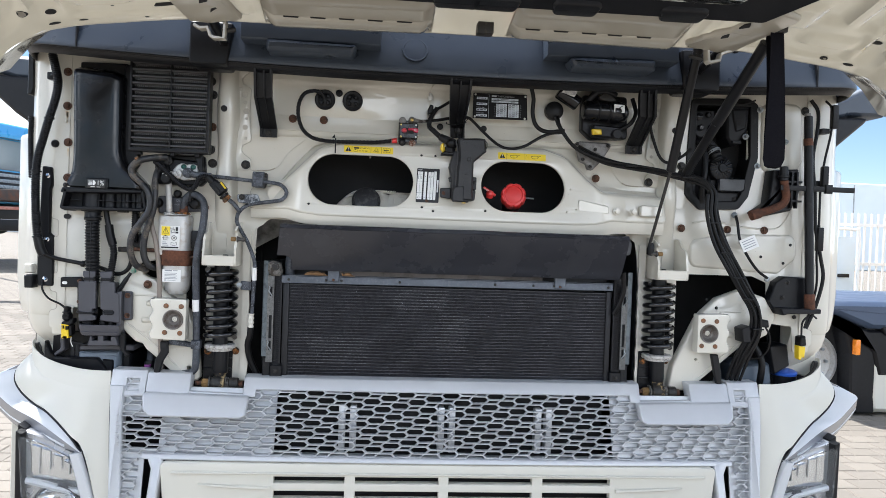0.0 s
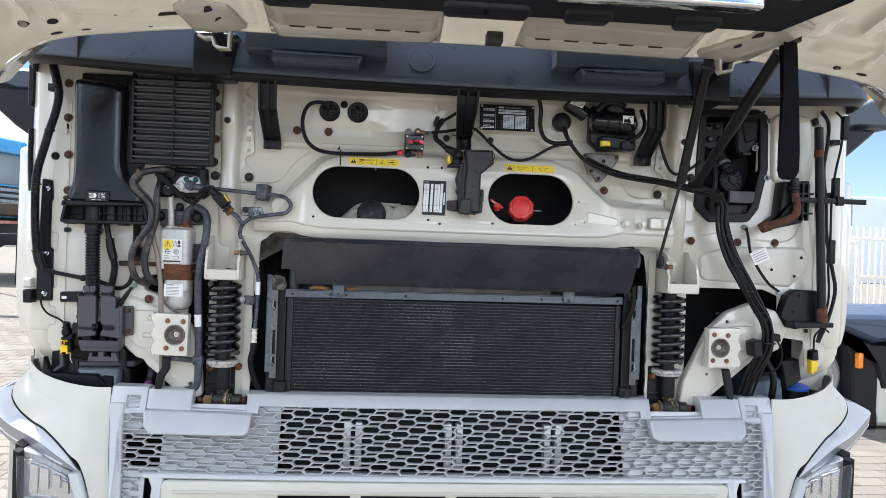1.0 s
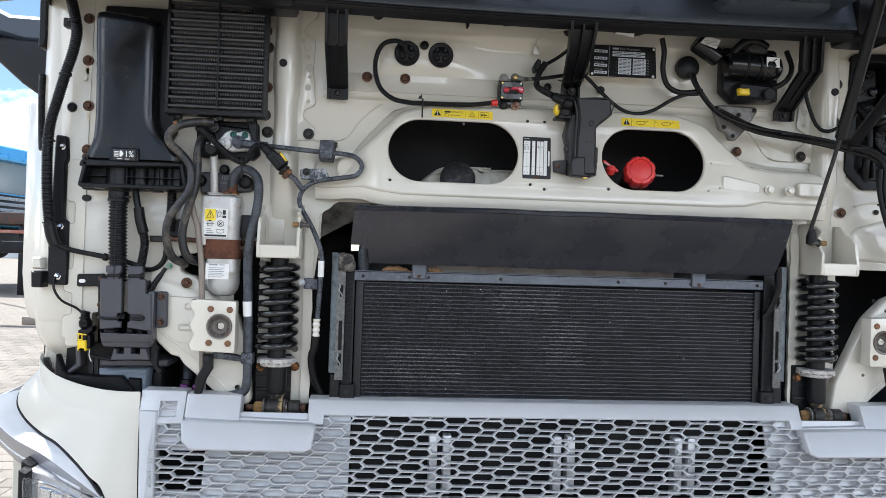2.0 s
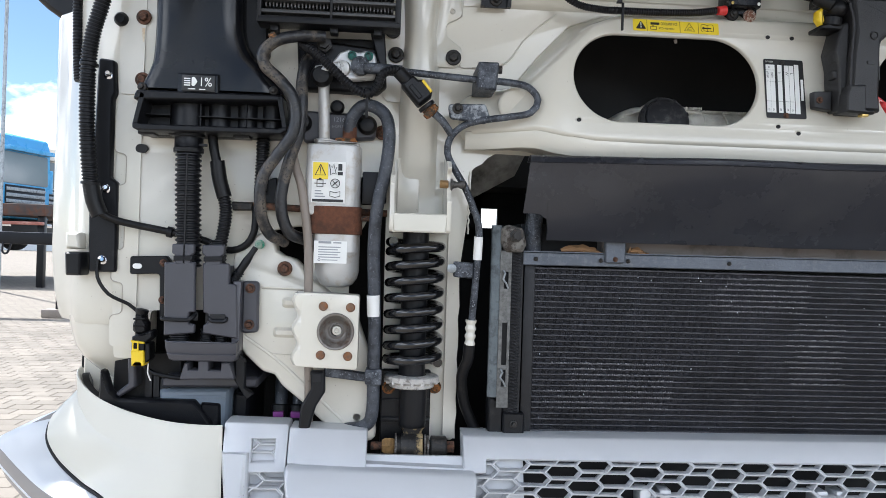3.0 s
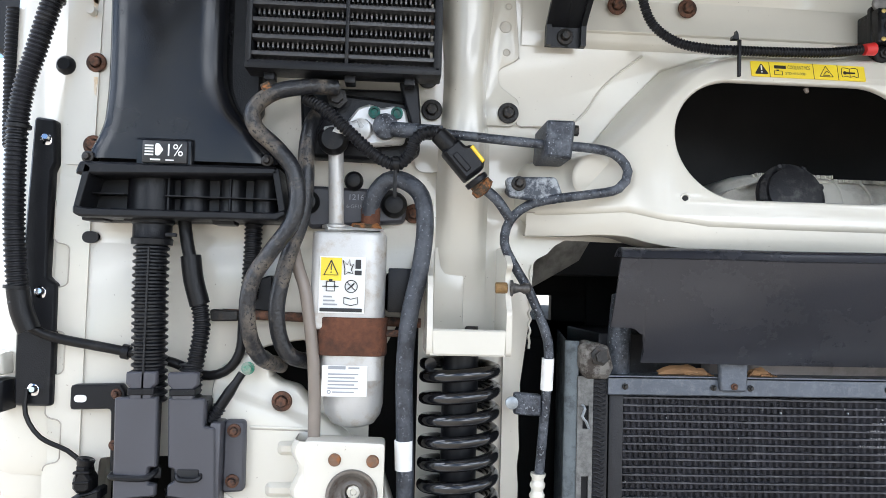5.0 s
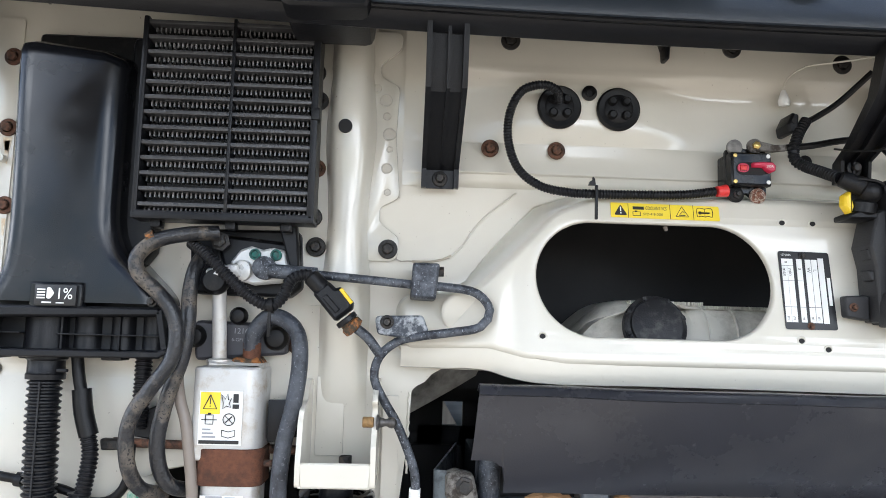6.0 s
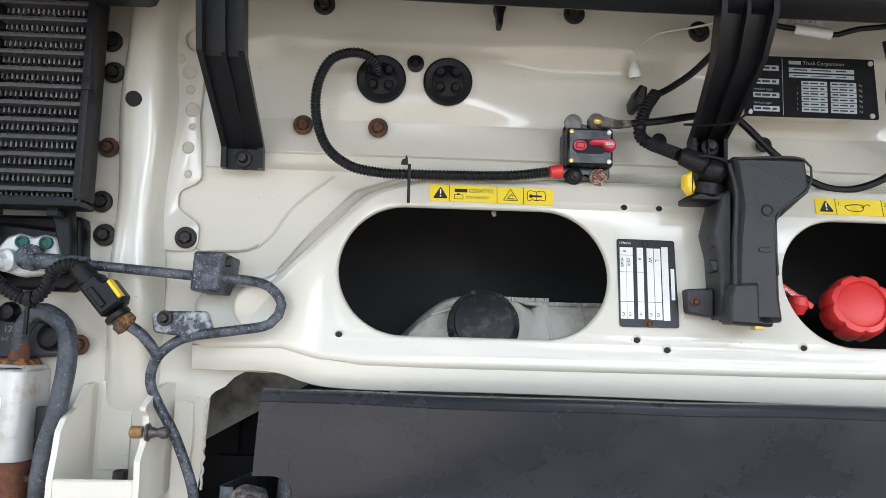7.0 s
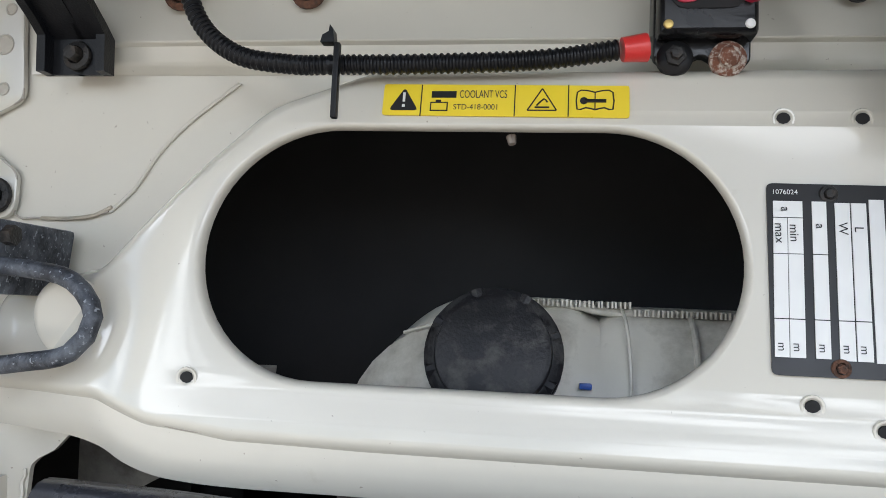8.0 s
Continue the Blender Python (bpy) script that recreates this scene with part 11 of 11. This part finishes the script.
for x in (-11.5, -10.3):
    wheel(x, 14.6, 0.5, 0.5, 0.4, ch)
part("axle_beam", box(BM(), -11.7, -10.1, 14.2, 14.6, 0.5, 1.4, 0.02), PLASTIC, ch)
part("landing_leg", box(BM(), -6.98, -6.90, 14.05, 14.2, 0.12, 1.4, 0.01), PLASTIC, ch)
part("wooden_foot", box(BM(), -7.18, -6.8, 13.9, 14.3, 0.0, 0.16, 0.02), DRAIN, ch, "brown timber block under the leg")

nb = thing("neighbour_truck", (4.9, 5.5, 0), "dark truck wing with a wheel and an amber side lamp", "truck")
part("wing_top", prism(BM(), rounded([(4.02, 1.10), (4.20, 1.13), (6.4, 1.15), (6.4, 0.86), (4.60, 0.86), (4.25, 0.99), (4.02, 1.02)], 0.05, 4), 5.0, 6.6, 0.05), SLATE, nb)
part("wing_side", prism(BM(), rounded([(4.02, 1.015), (4.25, 0.985), (4.60, 0.855), (6.4, 0.855), (6.4, 0.42), (4.72, 0.40), (4.66, 0.62), (4.50, 0.84), (4.25, 0.955), (4.02, 0.975)], 0.03, 3), 5.05, 5.6, 0.03), PLASTIC, nb)
part("side_panel", prism(BM(), rounded([(4.70, 0.90), (4.86, 0.90), (4.92, 0.80), (4.76, 0.80)], 0.02, 3), 5.02, 5.2, 0.01), PLASTIC, nb)
part("step_box", prism(BM(), rounded([(4.66, 0.73), (6.2, 0.75), (6.2, 0.03), (4.68, 0.03), (4.65, 0.18)], 0.05, 5), 5.07, 5.5, 0.05, 3), WHITE, nb)
part("mud_flap", prism(BM(), rounded([(4.38, 0.88), (4.70, 0.88), (4.72, 0.02), (4.52, 0.02), (4.46, 0.11), (4.45, 0.30), (4.44, 0.60), (4.38, 0.80)], 0.03, 3), 5.08, 5.3, 0.02), PLASTIC, nb)
part("amber_lamp", box(BM(), 4.455, 4.505, 5.02, 5.09, 0.605, 0.755, 0.012), ORANGE, nb, "amber side lamp")
part("tyre", lathe(BM(), [(0.27, -0.15), (0.46, -0.15), (0.49, -0.11), (0.49, 0.11), (0.46, 0.15), (0.27, 0.15)], (4.15, 5.45, 0.49), (0, -1, 0), 40), TYRE, nb)
rm = part("rim", lathe(BM(), [(0.285, 0.145), (0.29, 0.16), (0.265, 0.165), (0.25, 0.10), (0.17, 0.08), (0.14, 0.13), (0.07, 0.14), (0, 0.14)], (4.15, 5.45, 0.49), (0, -1, 0), 36), ALU, nb)
for i in range(10):
    a = 2 * math.pi * i / 10
    part("wheel_nut", lathe(BM(), [(0.018, 0), (0.016, 0.03), (0, 0.03)], (4.15 + 0.205 * math.cos(a), 5.365, 0.49 + 0.205 * math.sin(a)), (0, -1, 0), 6), GALV, rm)

fn = thing("yard_fence", (11.0, 15.0, 0), "white painted steel bar fence", "fence")
for z in (0.35, 1.25, 2.15):
    part("rail", box(BM(), 8.0, 15.0, 14.97, 15.03, z, z + 0.07), FENCEW, fn)
for i in range(44):
    x = 8.0 + i * 0.16
    part("bar", box(BM(), x, x + 0.035, 14.98, 15.02, 0.1, 2.45), FENCEW, fn)
for x in (8.0, 10.3, 12.6, 14.9):
    part("post", box(BM(), x, x + 0.1, 14.95, 15.05, 0.0, 2.5, 0.01), FENCEW, fn)
tr = thing("box_trailer", (15.0, 20.0, 0), "pale blue-white box trailer behind the fence", "trailer")
part("box", prism(BM(), rounded([(10.6, 1.0), (22.0, 1.0), (22.0, 3.5), (10.6, 3.5)], 0.05, 2), 19.0, 21.5, 0.03), PALE, tr)
for i in range(9):
    part("panel_joint", box(BM(), 10.8 + i * 1.25, 10.83 + i * 1.25, 18.985, 19.0, 1.05, 3.45), GALV, tr)
for x in (12.0, 13.3):
    wheel(x, 19.6, 0.5, 0.5, 0.4, tr)
part("leg", box(BM(), 20.0, 20.2, 19.2, 19.4, 0.0, 1.0), GALV, tr)
for k, x in enumerate((9.0, 9.9)):
    gt = thing("stacked_gate", (x, 14.5, 0), "pale blue steel gate frame leaning by the fence", "gate", "stacked gates")
    part("gate_panel", box(BM(), x + 0.06, x + 0.64, 14.52, 14.55, 0.3, 1.9, 0.02), PALE, gt)
    part("gate_frame", tube(BM(), [(x, 14.5, 0.0), (x, 14.5, 1.9), (x + 0.1, 14.5, 2.05), (x + 0.6, 14.5, 2.05), (x + 0.7, 14.5, 1.9), (x + 0.7, 14.5, 0.0)], 0.035, 8, 0.1), FENCEW, gt)
    part("latch", box(BM(), x + 0.2, x + 0.45, 14.4, 14.46, 0.98, 1.06, 0.01), PLASTIC, gt)
yb = thing("yellow_crate", (10.4, 16.0, 0), "yellow steel crate standing on a grey pallet rack", "crate")
part("crate", box(BM(), 10.1, 11.0, 15.9, 16.6, 1.9, 2.35, 0.03), CRANEY, yb)
for x in (10.12, 10.93):
    part("leg", box(BM(), x, x + 0.06, 15.92, 16.5, 0.0, 1.9), GALV, yb)
cr = thing("yellow_crane", (13.0, 12.0, 0), "yellow telescopic machine boom rising over the yard", "crane")
bm = BM()
prism(bm, [(8.2, 5.45), (8.45, 5.75), (13.0, 2.1), (12.6, 1.7)], 11.8, 12.2, 0.03)
part("boom", bm, CRANEY, cr)
part("body", box(BM(), 12.2, 15.0, 11.4, 12.8, 0.7, 2.2, 0.08), CRANEY, cr)
for x in (12.8, 14.4):
    wheel(x, 11.3, 0.6, 0.6, 0.4, cr)
bm = BM()
box(bm, -120, -20, 90, 100, 0, 9)
box(bm, 20, 120, 80, 92, 0, 8)
far = finish("backdrop", bm, mat("far_warehouse_cladding", (0.55, 0.58, 0.60), 0.6, 0, 0.08, 0.4))
tagged(far, "pale warehouse cladding on the far side of the yard", "warehouse", kind="structure")
ft = thing("lamp_mast", (-11.4, 21.0, 0), "thin grey steel lamp mast in the yard", "mast")
part("mast", rod(BM(), (-11.42, 21.0, 0), (-11.42, 21.0, 12), 0.06, 10, 0.045), GALV, ft)

# ---- paving stones, nearest to the truck corners ----
def paver_mesh():
    bm = BM()
    box(bm, -0.1165, 0.1165, -0.0965, 0.0965, -0.06, 0.0, 0.006, 1)
    me = bpy.data.meshes.new("paver")
    bm.to_mesh(me)
    bm.free()
    me.materials.append(PAVER)
    return me


nt = PAVER.node_tree
info = nt.nodes.new("ShaderNodeObjectInfo")
geo = nt.nodes.new("ShaderNodeNewGeometry")
sm = nt.nodes.new("ShaderNodeMath")
sm.operation = "ADD"
nt.links.new(info.outputs["Random"], sm.inputs[0])
nt.links.new(geo.outputs["Random Per Island"], sm.inputs[1])
mr = nt.nodes.new("ShaderNodeMapRange")
mr.inputs["From Max"].default_value, mr.inputs["To Min"].default_value, mr.inputs["To Max"].default_value = 2.0, 0.72, 1.25
nt.links.new(sm.outputs[0], mr.inputs["Value"])
bsdf = nt.nodes["Principled BSDF"]
old = bsdf.inputs["Base Color"].links[0].from_socket
vm = nt.nodes.new("ShaderNodeVectorMath")
vm.operation = "SCALE"
nt.links.new(old, vm.inputs[0])
nt.links.new(mr.outputs[0], vm.inputs["Scale"])
nt.links.new(vm.outputs[0], bsdf.inputs["Base Color"])

PM = paver_mesh()
PV = [(v.co.x, v.co.y, v.co.z) for v in PM.vertices]
PF = [tuple(p.vertices) for p in PM.polygons]
rng = random.Random(11)
near, verts, faces = 0, [], []
for side in (-1, 1):
    count = 0
    for j in range(0, 65):
        y = 1.0 + j * 0.2
        for i in range(0, 60):
            x = side * (1.35 + i * 0.24) + (0.12 if j % 2 else 0.0)
            lo, hi = (0.36, 0.62) if side < 0 else (0.50, 0.80)
            ratio = abs(x + (0.35 if side < 0 else 0.2)) / (y + 1.9)
            if not lo < ratio < hi:
                continue
            dz = rng.uniform(-0.002, 0.002)
            if count < 150:
                ob = new("paver", PM)
                ob.parent = ground
                ob.location = (x, y, 0.006 + dz)
                count += 1
            else:
                o = len(verts)
                verts += [(x + a, y + b, c + dz) for a, b, c in PV]
                faces += [tuple(o + k for k in f) for f in PF]
me = bpy.data.meshes.new("paving")
me.from_pydata(verts, [], faces)
me.materials.append(PAVER)
pav = new("paving", me)
pav.parent = ground
pav.location = (0, 0, 0.006)
tagged(pav, kind="stuff")
